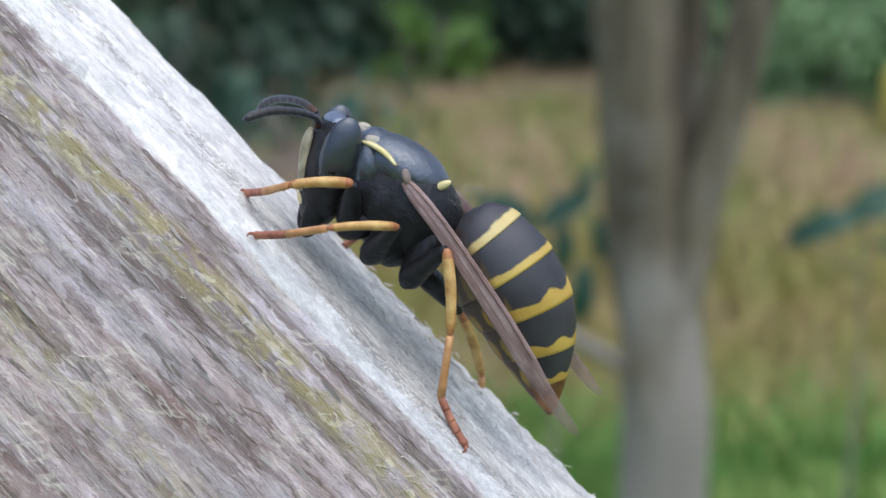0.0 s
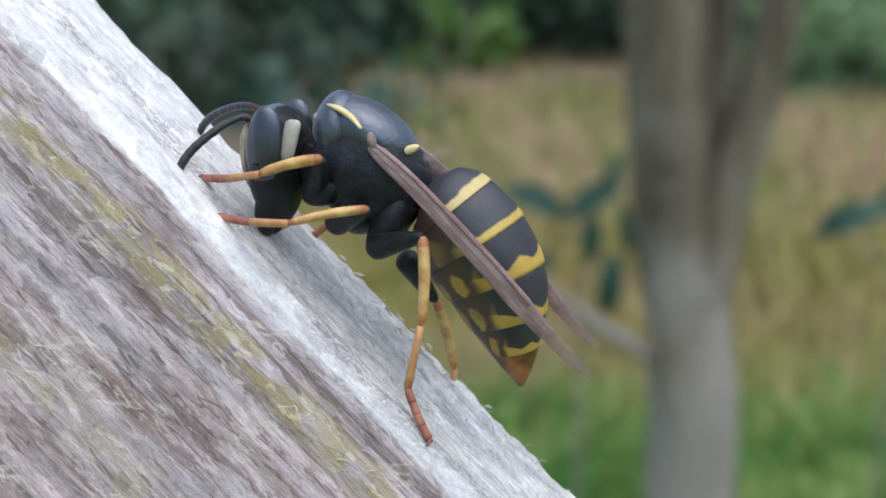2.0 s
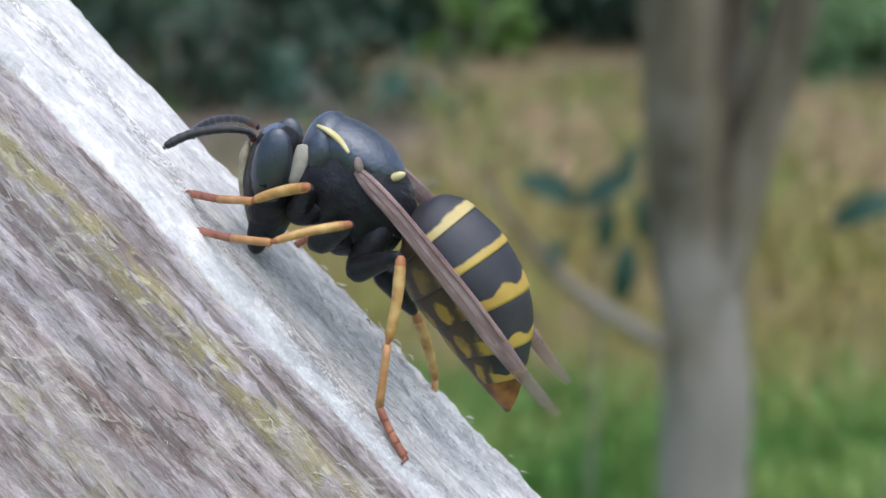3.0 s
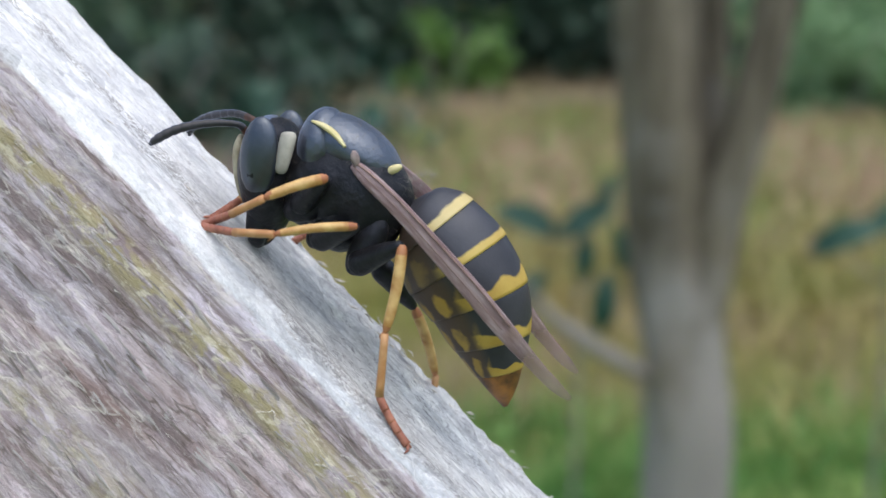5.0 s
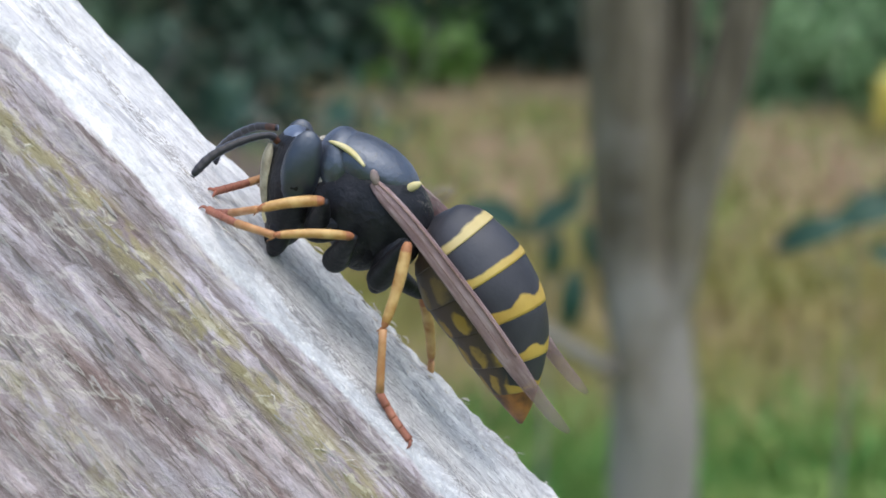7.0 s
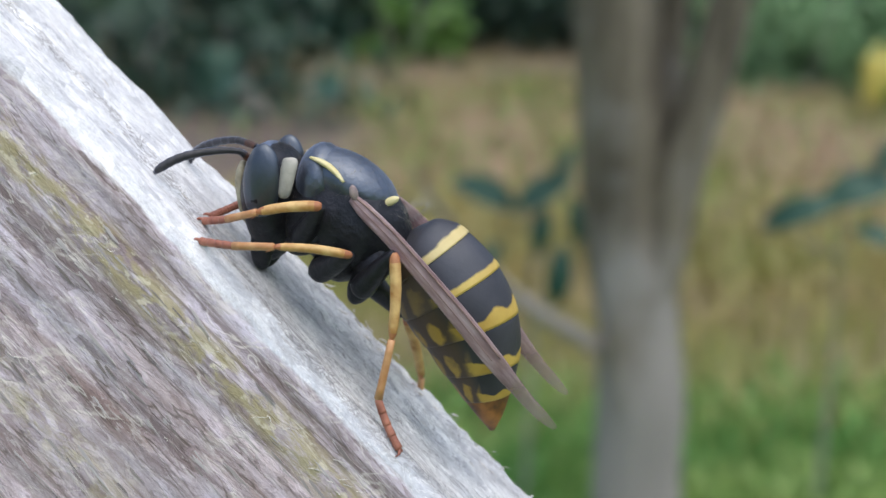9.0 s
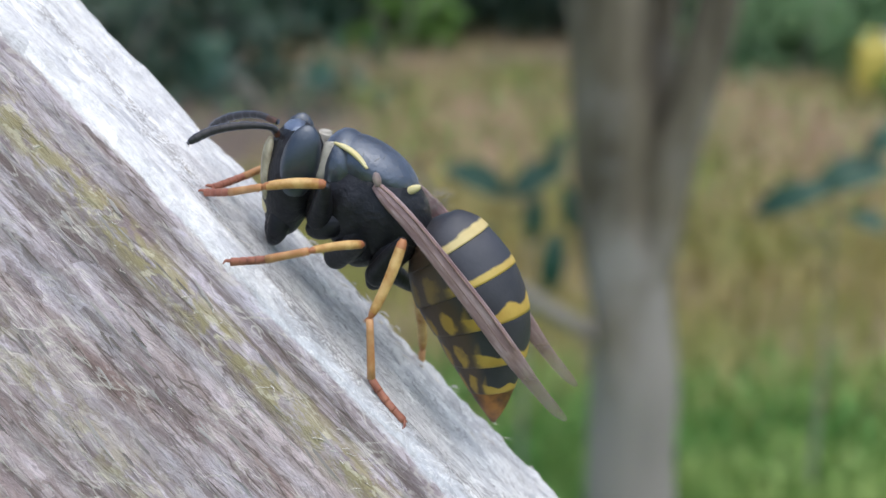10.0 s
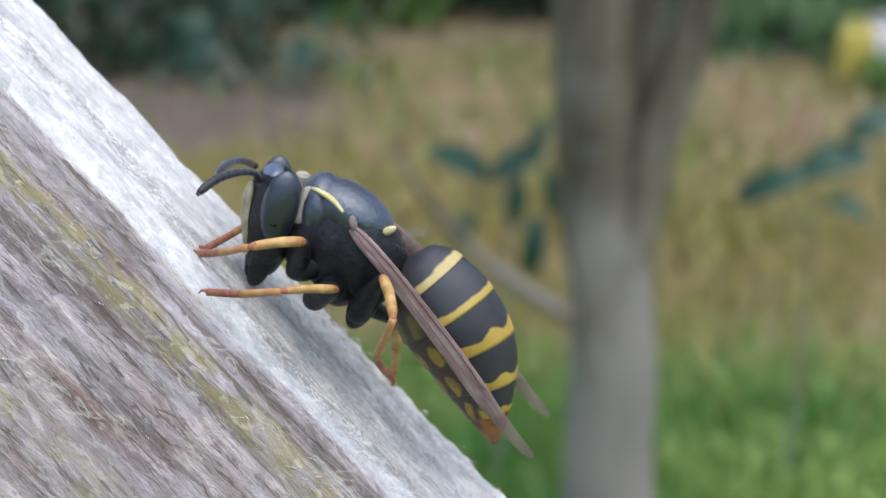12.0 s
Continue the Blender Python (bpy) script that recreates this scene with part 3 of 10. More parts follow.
def fibres():
    """Torn wood fibres standing off the front face and along the far top edge."""
    verts, faces = [], []

    def strand(p, q, r, sag):
        d = (q - p)
        side = d.cross(Vector((0.2, 1, 0.4))).normalized()
        up = side.cross(d).normalized()
        o = len(verts)
        for k in range(5):
            t = k / 4
            c = p.lerp(q, t) + up * (sag * math.sin(math.pi * t))
            w = r * (1.0 - 0.75 * abs(2 * t - 0.8))
            for a in (0, 2.1, 4.2):
                verts.append((c + side * (max(w, 0.01) * math.cos(a)) + up * (max(w, 0.01) * math.sin(a))) * MM)
        for k in range(4):
            for a in range(3):
                a2 = (a + 1) % 3
                faces.append((o + 3 * k + a, o + 3 * k + a2, o + 3 * k + 3 + a2, o + 3 * k + 3 + a))

    def curl(c, ang, l, r):
        """A crinkled shred lying on the front face, about c."""
        turn = random.gauss(0, 0.22)
        q = c - Vector((math.cos(ang), -0.2577 * math.sin(ang), -0.9632 * math.sin(ang))) * (l / 2)
        for k in range(3):
            a = ang + turn * (k - 1) + random.gauss(0, 0.14)
            e = q + Vector((math.cos(a), -0.2577 * math.sin(a), -0.9632 * math.sin(a))) * (l / 3) + Vector((0, random.uniform(-0.05, 0.03), 0))
            strand(q, e, r * (1.0, 1.25, 0.8)[k], random.uniform(-0.06, 0.06))
            q = q.lerp(e, 0.9)

    for _ in range(75):
        d = random.uniform(1.2, 25) if random.random() < 0.5 else random.gauss(2.6, 0.7)
        x = random.uniform(-26, 24)
        ang = random.gauss(0.03, 0.12) if random.random() < 0.5 else random.gauss(-0.75, 0.3)
        c = Vector((x, -0.2577 * d - 0.04, -0.9632 * d))
        curl(c, ang, random.uniform(0.2, 0.55) * random.choice((1, 1, 2)), random.uniform(0.02, 0.042))
    for _ in range(46):
        x = random.uniform(-2, 24)
        ang = random.gauss(0.25, 0.5)
        l = random.uniform(0.2, 0.75)
        y = random.uniform(8.8, 10.6)
        c = Vector((x, y, random.uniform(-0.15, 0.15)))
        strand(c, c + Vector((l * math.cos(ang), random.uniform(-0.1, 0.3), l * 0.45 * math.sin(ang))), random.uniform(0.03, 0.1), random.uniform(-0.15, 0.2))
    for _ in range(60):
        x = random.uniform(-26, 24)
        y = random.uniform(1.0, 9.5)
        ang = random.gauss(0, 0.35)
        l = random.uniform(0.2, 0.8)
        c = Vector((x, y, random.uniform(-0.05, 0.1)))
        strand(c, c + Vector((l * math.cos(ang), l * math.sin(ang), random.uniform(-0.05, 0.12))), random.uniform(0.015, 0.04), 0.04)
    return mesh_from("fibre", verts, faces, FIBRE)


tagged(part("fibre", fibres(), board, "loose pale wood fibres"), kind="stuff")


def splinters():
    """Torn slivers of the grain, sunk at one end and lifted at the other, over the front face."""
    verts, faces = [], []
    across = Vector((0, -0.2577, -0.9632))
    out = Vector((0, -0.9632, 0.2577))
    for _ in range(620):
        d = random.uniform(1.3, 25)
        x = random.uniform(-26, 24)
        l = random.uniform(0.7, 1.5) * random.choice((1, 1, 1.7))
        w = random.uniform(0.03, 0.085)
        a = random.gauss(0.05, 0.07)
        u = Vector((math.cos(a), 0, 0)) + across * math.sin(a)
        v = across * math.cos(a) - Vector((math.sin(a), 0, 0))
        c = Vector((x, 0, 0)) + across * d
        c.y -= 0.9 * relief_at(c.x, c.y, c.z)
        lift = random.uniform(0.01, 0.06)
        o = len(verts)
        for t, half, up in ((-1.0, 0.1, -0.03), (-0.4, 0.9, 0.3 * lift), (0.35, 0.8, lift), (1.0, 0.08, 1.3 * lift)):
            m = c + u * (0.5 * l * t) + v * (w * random.uniform(-0.3, 0.3))
            for k, h in ((-half, up), (half, up), (half, -0.06), (-half, -0.06)):
                verts.append((m + v * (w * k) + out * h) * MM)
        for k in range(3):
            for e in range(4):
                e2 = (e + 1) % 4
                faces.append((o + 4 * k + e, o + 4 * k + e2, o + 4 * k + 4 + e2, o + 4 * k + 4 + e))
        faces += [(o + 3, o + 2, o + 1, o), (o + 12, o + 13, o + 14, o + 15)]
    return mesh_from("splinter", verts, faces, SLIVER, smooth=False)


tagged(part("splinter", splinters(), board, "torn grey slivers of wood"), kind="stuff")


# ---------------------------------------------------------------- the wasp
wasp = tagged(new("wasp"), "black and yellow wasp gnawing the bleached edge of the board", "wasp")
wasp.empty_display_size = 0.01

thorax = part("thorax", mesh_from("thorax", *loft([(-3.60, 0.00, 0.01, 0.53, 0.50), (-3.16, 0.00, 0.02, 1.38, 1.30), (-2.62, 0.00, 0.1, 1.82, 1.70), (-1.69, 0.00, 0.32, 2.28, 2.00), (-0.61, 0.00, 0.66, 2.43, 2.10), (0.50, -0.00, 1.05, 2.2, 1.90), (1.37, 0.00, 1.54, 1.54, 1.35), (1.89, 0.00, 1.84, 0.64, 0.60)], 6, 40, 0.05)[:2], BLACK), wasp, "glossy black thorax")


def ellipsoid(c, axis, a, b, w, n=10, around=20):
    """Lofted ellipsoid: half length a along axis (in the body's plane), half height b, half width w; mm."""
    st = []
    ax = Vector(axis).normalized()
    for k in range(n + 1):
        s = -math.cos(math.pi * k / n)
        r = max(math.sqrt(max(1 - s * s, 0)), 0.02)
        q = Vector(c) + ax * (a * s)
        st.append((q.x, q.y, q.z, b * r, w * r))
    return loft(st, 1, around)


def ribbon_on(path, half, lift, mat, name, parent, label=""):
    """A slightly domed stripe along a path of points, in mm."""
    st = [(p[0], p[1], p[2], half, lift) for p in path]
    st[0] = (*st[0][:3], half * 0.5, lift * 0.5)
    st[-1] = (*st[-1][:3], half * 0.5, lift * 0.5)
    v, f, _ = loft(st, 4, 12)
    return part(name, mesh_from(name, v, f, mat), parent, label)


ribbon_on([(-4.0, -1.20, 1.68), (-3.46, -1.55, 2.01), (-2.8, -1.84, 2.2), (-2.12, -2.03, 2.2)], 0.13, 0.22, PALE, "pronotal_stripe", thorax, "pale yellow stripe")
v, f, _ = ellipsoid((-1.93, 0.00, 1.94), (0.97, 0.00, 0.24), 2.4, 1.27, 1.78, 14, 32)
part("mesonotum", mesh_from("mesonotum", v, f, SKY_BLOOM), thorax)
v, f, _ = ellipsoid((0.05, 0.00, 2.13), (0.97, 0.00, 0.24), 0.9, 0.8, 1.2, 12, 28)
part("scutellum", mesh_from("scutellum", v, f, BLACK), thorax)
v, f, _ = ellipsoid((-3.03, 0.00, 0.99), (0.6, 0, -0.8), 1.75, 1.15, 1.75, 12, 28)
part("pronotum", mesh_from("pronotum", v, f, SKY_BLOOM), thorax)
v, f, _ = ellipsoid((-1.45, -2.10, 2.21), (1, 0, -0.6), 0.36, 0.2, 0.2)
part("tegula", mesh_from("tegula", v, f, TEGULA), thorax, "tan wing base")
v, f, _ = ellipsoid((-0.04, -0.90, 2.82), (0.35, 0, 1), 0.46, 0.2, 0.2)
part("scutellum_spot", mesh_from("scutellum_spot", v, f, PALE), thorax, "pale yellow spot")

for c, ax, a, b, w in (((-2.16, 0.00, -0.38), (0.5, 0, -0.86), 2.00, 1.45, 1.75), ((-0.27, 0.00, -0.10), (0.5, 0, -0.86), 2.15, 1.50, 1.95), ((1.19, 0.00, 0.50), (0.3, 0, -0.95), 1.70, 1.10, 1.60)):
    v, f, _ = ellipsoid(c, ax, a, b, w, 14, 32)
    part("pleuron", mesh_from("pleuron", v, f, BLACK), thorax)

# head, hinged at the neck
NECK = Vector((-3.60, -0.00, 0.31)) * MM


def shifted(v, o):
    return [Vector(q) - o for q in v]


def hinged(name, chunk, mat, parent, o, label="", uvs=None):
    return part(name, mesh_from(name, shifted(chunk[0], o), chunk[1], mat, uvs=uvs), parent, label)


head = hinged("head", loft([(-5.25, -0.00, 1.32, 0.16, 0.40), (-5.15, 0.00, 1.02, 0.80, 1.50), (-4.90, 0.00, 0.31, 1.22, 2.05), (-4.50, 0.00, -0.75, 1.38, 2.20), (-4.01, 0.00, -1.88, 1.25, 1.90), (-3.64, 0.00, -2.73, 1.01, 1.40), (-3.36, 0.00, -3.45, 0.69, 0.90), (-3.22, 0.00, -3.84, 0.16, 0.30)], 5, 36, 0.03), BLACK, wasp, NECK, "black head")
for s in (-1, 1):
    hinged("eye", ellipsoid((-4.65, s * 1.75, -0.17), (0.35, -0.00, -0.94), 1.8, 0.9, 0.52), EYE, head, NECK, "dark glossy compound eye")
    hinged("cheek_patch", loft([(-3.48, s * 1.6, -0.3, 0.2, 0.12), (-3.52, s * 1.7, -0.18, 0.3, 0.22), (-3.62, s * 1.72, 0.3, 0.34, 0.26), (-3.76, s * 1.7, 0.9, 0.37, 0.26), (-3.87, s * 1.62, 1.3, 0.36, 0.22), (-3.9, s * 1.55, 1.38, 0.26, 0.1)], 4, 18), CHEEK, head, NECK, "whitish patch on the cheek")
    hinged("mandible", loft([(*q[:1], s * q[1], *q[2:]) for q in [(-3.84, 0.85, -2.83, 0.53, 0.40), (-3.60, 0.85, -3.44, 0.53, 0.42), (-3.45, 0.65, -3.95, 0.42, 0.34), (-3.36, 0.35, -4.24, 0.24, 0.20), (-3.32, 0.15, -4.38, 0.05, 0.05)]], 4, 14), BLACK, head, NECK)
hinged("brow", ellipsoid((-5.2, -0.00, 0.5), (0.35, -0.00, -0.94), 0.85, 0.76, 1.6), SKY_SHINE, head, NECK)
hinged("clypeus", loft([(-4.84, 0.00, -2.27, 0.13, 0.30), (-4.68, -0.00, -2.59, 0.27, 0.60), (-4.46, 0.00, -2.90, 0.29, 0.70), (-4.18, 0.00, -3.15, 0.24, 0.55), (-3.96, 0.00, -3.30, 0.11, 0.25)], 4, 20), PALE, head, NECK, "pale yellow face plate")
ribbon = [(-6.22, -0.50, -0.05, 0.1, 0.2), (-6.1, -0.55, -0.45, 0.22, 0.4), (-5.85, -0.60, -1.0, 0.26, 0.5), (-5.42, -0.60, -1.75, 0.24, 0.5), (-5.0, -0.55, -2.35, 0.2, 0.42), (-4.75, -0.5, -2.65, 0.1, 0.2)]
hinged("face_stripe", loft(ribbon, 4, 12), FACE, head, NECK, "pale stripe down the face")
def feeler(stations, parent, o):
    """A long curved antenna of short joints, each a little wider at its far end, reddish at the root."""
    fine = smooth_stations(stations, 14)
    n = len(fine) - 1
    for i, q in enumerate(fine):
        t = i / n
        if t > 0.2:
            k = (t - 0.2) / 0.8 * 11
            q[3:] *= 0.9 + 0.16 * (k % 1.0) ** 0.7
    v, f, _ = loft([tuple(q) for q in fine], 1, 12)
    me = mesh_from("antenna", shifted(v, o), f, [FEELER, ROOT], mat_index=[1 if i < 12 * 14 * 0.9 else 0 for i in range(len(f))])
    return part("antenna", me, parent, "long black curved antenna")


ANT_A, ANT_B = Vector((-6.11, -0.60, 0.19)) * MM, Vector((-6.36, 0.50, 0.50)) * MM
antenna_a = feeler([(-6.03, -0.60, 0.19, 0.15, 0.16), (-6.31, -0.75, 0.22, 0.18, 0.20), (-6.59, -0.95, 0.07, 0.15, 0.16), (-7.08, -1.30, -0.61, 0.18, 0.18), (-7.51, -1.70, -1.51, 0.20, 0.20), (-7.73, -2.00, -2.29, 0.21, 0.20), (-7.77, -2.20, -3.03, 0.20, 0.20), (-7.72, -2.25, -3.41, 0.09, 0.08)], head, ANT_A)
antenna_b = feeler([(-6.22, 0.50, 0.51, 0.15, 0.16), (-6.78, 0.75, 0.56, 0.18, 0.18), (-7.34, 0.95, 0.56, 0.18, 0.18), (-8.17, 1.40, 0.32, 0.19, 0.18), (-8.97, 1.90, -0.06, 0.20, 0.20), (-9.63, 2.30, -0.55, 0.20, 0.20), (-9.91, 2.50, -0.97, 0.18, 0.16), (-9.92, 2.55, -1.23, 0.07, 0.08)], head, ANT_B)

# abdomen: six overlapping ring plates, hinged at the waist
WAIST = Vector((1.71, 0.00, 2.02)) * MM
ABDOMEN = [(1.58, 0.0, 2.04, 0.27, 0.3), (1.94, 0.0, 2.08, 1.11, 1.0), (2.49, 0.0, 2.13, 1.83, 1.55), (3.37, 0.0, 2.07, 2.23, 1.9), (4.87, 0.0, 1.75, 2.52, 2.1), (6.58, 0.0, 1.34, 2.36, 2.0), (8.08, 0.0, 0.6, 1.96, 1.65), (9.38, 0.0, -0.2, 1.3, 1.15), (10.38, 0.0, -0.86, 0.69, 0.7), (11.11, 0.0, -1.42, 0.11, 0.1)]
RINGS = [0.000, 0.317, 0.453, 0.578, 0.703, 0.817, 1.000]


def ring_plate(i):
    s = smooth_stations(ABDOMEN, 12)
    lo, hi = RINGS[i], RINGS[i + 1]
    a = int(round(lo * (len(s) - 1)))
    b = int(round(hi * (len(s) - 1)))
    st = s[max(a - 3, 0):b + 1].copy()
    k = np.linspace(0, 1, len(st))
    flare = 1.0 + 0.03 * k
    if i > 0:
        flare[:3] *= 0.96
    st[:, 3] *= flare
    st[:, 4] *= flare
    v, f, uv = loft([tuple(q) for q in st], 1, 48)
    return v, f, uv


abdomen = None
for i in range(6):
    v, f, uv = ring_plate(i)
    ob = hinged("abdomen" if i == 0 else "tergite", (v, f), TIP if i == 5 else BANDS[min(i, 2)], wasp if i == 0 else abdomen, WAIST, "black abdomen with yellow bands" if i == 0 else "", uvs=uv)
    if i == 0:
        abdomen = ob


def fuzz(name, centre, axis, a, b, w, count, length, parent, o, mat=HAIR, thick=0.008):
    """Short fine hairs standing off an ellipsoid; mm."""
    ax = Vector(axis).normalized()
    up = LATERAL.cross(ax).normalized()
    if up.z < 0:
        up = -up
    verts, faces = [], []
    for _ in range(count):
        q = Vector((random.gauss(0, 1), random.gauss(0, 1), random.gauss(0, 1))).normalized()
        base = Vector(centre) + ax * (q.x * a) + LATERAL * (q.y * w) + up * (q.z * b)
        n = (ax * (q.x / a) + LATERAL * (q.y / w) + up * (q.z / b)).normalized()
        tip = base + n * length * random.uniform(0.5, 1.2) + Vector((random.gauss(0, 1), random.gauss(0, 1), random.gauss(0, 1))) * length * 0.25
        s = n.orthogonal().normalized()
        t = n.cross(s)
        k = len(verts)
        for c in (s, -0.5 * s + 0.87 * t, -0.5 * s - 0.87 * t):
            verts.append((base - n * 0.1 + c * thick) * MM)
        verts.append(tip * MM)
        faces += [(k, k + 1, k + 3), (k + 1, k + 2, k + 3), (k + 2, k, k + 3)]
    return tagged(hinged(name, (verts, faces), mat, parent, o, "fine greyish hair"), kind="stuff")


ZERO = Vector((0, 0, 0))
fuzz("hair", (-1.93, 0.00, 1.94), (0.97, 0.00, 0.24), 2.4, 1.27, 1.78, 500, 0.38, thorax, ZERO)
fuzz("hair", (-3.03, 0.00, 0.99), (0.6, 0, -0.8), 1.75, 1.15, 1.75, 260, 0.34, thorax, ZERO)
fuzz("hair", (0.05, 0.00, 2.13), (0.97, 0.00, 0.24), 0.9, 0.8, 1.2, 160, 0.45, thorax, ZERO)
for c, ax, a, b, w in (((-2.16, 0.00, -0.38), (0.5, 0, -0.86), 2.00, 1.45, 1.75), ((-0.27, 0.00, -0.10), (0.5, 0, -0.86), 2.15, 1.50, 1.95), ((1.19, 0.00, 0.50), (0.3, 0, -0.95), 1.70, 1.10, 1.60)):
    fuzz("hair", c, ax, a, b, w, 420, 0.3, thorax, ZERO, HAIR, 0.006)
fuzz("hair", (-4.65, 0.0, -0.17), (0.35, -0.00, -0.94), 1.75, 1.15, 1.9, 260, 0.28, head, NECK)

fuzz("hair", (1.02, 0.00, 2.92), (0.3, 0, 1), 1.0, 0.3, 0.9, 420, 0.4, thorax, ZERO, PALE_HAIR, 0.005)

# wings, folded lengthwise into narrow blades
WING_A, WING_B = Vector((-1.19, -2.00, 2.03)) * MM, Vector((-1.19, 2.00, 2.03)) * MM


def wing_meshes(side, o):
    path = [(-1.35, -2.00, 1.97, 0.22), (-0.49, -2.30, 1.99, 0.37), (1.19, -2.60, 1.94, 0.40), (3.47, -2.75, 1.66, 0.43), (6.02, -2.80, 1.27, 0.46), (8.24, -2.70, 0.83, 0.45), (10.23, -2.50, 0.44, 0.32), (11.67, -2.40, 0.25, 0.26), (12.42, -2.30, 0.22, 0.11)]
    st = [(x, side * y, z, w, 0.07) for x, y, z, w in path]
    blade = loft(st, 6, 16)
    edge = loft([(x + 0.35 * w, side * (y - 0.06), z + 0.62 * w, 0.05 * (1.3 - 0.14 * i), 0.08) for i, (x, y, z, w) in enumerate(path[:-3])], 5, 8)
    fold = loft([(x - 0.1 * w, side * (y - 0.05), z - 0.15 * w, 0.025, 0.04) for x, y, z, w in path[:-3]], 5, 8)
    return blade, edge, fold


wings = []
for side, o in ((1, WING_A), (-1, WING_B)):
    blade, edge, fold = wing_meshes(side, o)
    w = hinged("forewing", blade[:2], WING, wasp, o, "smoky brown folded wing", uvs=blade[2])
    hinged("wing_vein", edge, VEIN, w, o)
    hinged("wing_vein", fold, VEIN, w, o)
    wings.append(w)


# legs: each segment lies along its own +x from the knee or ankle
def leg_segment(name, length, r0, r1, mat, label, bow=0.0, spur=False):
    st = []
    for t, swell in ((0, 0.45), (0.05, 0.85), (0.2, 1), (0.4, 1.04), (0.6, 1), (0.8, 1), (0.92, 0.85), (0.98, 0.5), (1.0, 0.15)):
        r = (r0 + (r1 - r0) * t) * swell
        st.append((length * t, 0, bow * math.sin(math.pi * t), r, r))
    chunks = [(*loft(st, 2, 14)[:2], 0)]
    if spur:
        chunks.append((*loft([(length * 0.96, 0, 0, 0.06, 0.06), (length * 1.08, 0.1, -0.25, 0.01, 0.01)], 2, 6)[:2], 0))
        chunks.append((*loft([(length * 0.96, 0, 0, 0.06, 0.06), (length * 1.06, -0.15, -0.2, 0.01, 0.01)], 2, 6)[:2], 0))
    v, f, i = join_parts(chunks)
    if spur:
        # reddish knee and ankle
        i = [1 if not 0.09 < sum(v[k].x for k in q) / len(q) / MM / length < 0.9 else 0 for q in f]
        return part(name, mesh_from(name, v, f, [mat, KNEE], mat_index=i), wasp, label)
    return part(name, mesh_from(name, v, f, mat), wasp, label)


def tarsus(length, bend):
    """Five short joints narrowing to a pair of claws, curling down at the end."""
    chunks = []
    cuts = [0.0, 0.54, 0.67, 0.78, 0.88, 1.0]
    at = lambda t: (length * t, 0, -bend * min(t / 0.54, (1 - t) / 0.46) * (1.0 if t < 0.54 else 1.0 + 0.9 * (t - 0.54)))
    for a, b in zip(cuts, cuts[1:]):
        p, q = at(a), at(b)
        chunks.append((*loft([(*p, 0.175, 0.175), (*at((a + b) / 2), 0.18, 0.18), (*q, 0.195, 0.195)], 2, 10)[:2], 0 if a else 1))
    e = at(1.0)
    for s in (-1, 1):
        chunks.append((*loft([(e[0] - 0.05, 0, e[2], 0.09, 0.09), (e[0] + 0.18, s * 0.2, e[2] + 0.05, 0.07, 0.07), (e[0] + 0.3, s * 0.3, e[2] - 0.12, 0.015, 0.015)], 3, 8)[:2], 0))
    v, f, i = join_parts(chunks)
    return part("tarsus", mesh_from("tarsus", v, f, [RUST, ORANGE], mat_index=i), wasp, "rust-coloured clawed foot")


LEGS = {}
for key, femur, tibia, foot, curl, thick in (("F_near", 3.00, 2.90, 3.70, 0.1, 0.26), ("M_near", 3.00, 3.60, 3.90, 0.1, 0.22), ("H_near", 3.20, 3.90, 4.95, 0.8, 0.27), ("F_far", 3.00, 2.90, 3.70, 0.1, 0.26), ("M_far", 3.00, 3.60, 3.90, 0.1, 0.22), ("H_far", 3.20, 3.90, 4.95, 0.8, 0.27)):
    LEGS[key] = (
        leg_segment("femur", femur, 0.27, 0.68, BLACK, "stout black femur"),
        leg_segment("tibia", tibia, thick, thick * 0.82, YELLOW, "yellow-orange tibia", 0.12, True),
        tarsus(foot, curl),
    )
for c, ax, a, b, w in (((-1.45, 1.25, -1.13), (-0.44, 0.00, -1.02), 1.16, 0.70, 0.70), ((0.02, 1.25, -1.03), (-0.22, 0.00, -1.43), 1.32, 0.70, 0.70), ((1.64, 1.25, -0.29), (0.54, 0.00, -1.88), 1.58, 0.70, 0.70)):
    for s in (-1, 1):
        part("coxa", mesh_from("coxa", *ellipsoid((c[0], s * c[1], c[2]), ax, a, b, w)[:2], BLACK), wasp)

# ---------------------------------------------------------------- the garden behind
def ground_mesh():
    xs = sorted({round(s * v, 3) for s in (-1, 1) for v in (0, 0.5, 1, 1.5, 2, 3, 4, 6, 9, 14, 25, 60, 150, 400, 1000, 2500)})
    ys = sorted({-2500, -600, -150, -40, -12, -5, -2, 0, 1, 2, 2.5, 3, 3.5, 4, 4.5, 5, 6, 7, 8, 9, 10, 12, 15, 20, 30, 60, 150, 400, 1000, 2500})
    verts = [(x, y, 0.05 * noise.noise(Vector((x * 0.6, y * 0.6, 0))) - 0.05 if abs(x) < 14 and -5 < y < 15 else -0.05) for x in xs for y in ys]
    n = len(ys)
    faces = [(i * n + j, (i + 1) * n + j, (i + 1) * n + j + 1, i * n + j + 1) for i in range(len(xs) - 1) for j in range(n - 1)]
    return mesh_from("ground", verts, faces, GROUND)


ground = tagged(new("ground", ground_mesh()), "rough meadow with dry tan patches and green grass", "ground", kind="structure")


def height(x, y):
    return 0.05 * noise.noise(Vector((x * 0.6, y * 0.6, 0))) - 0.05


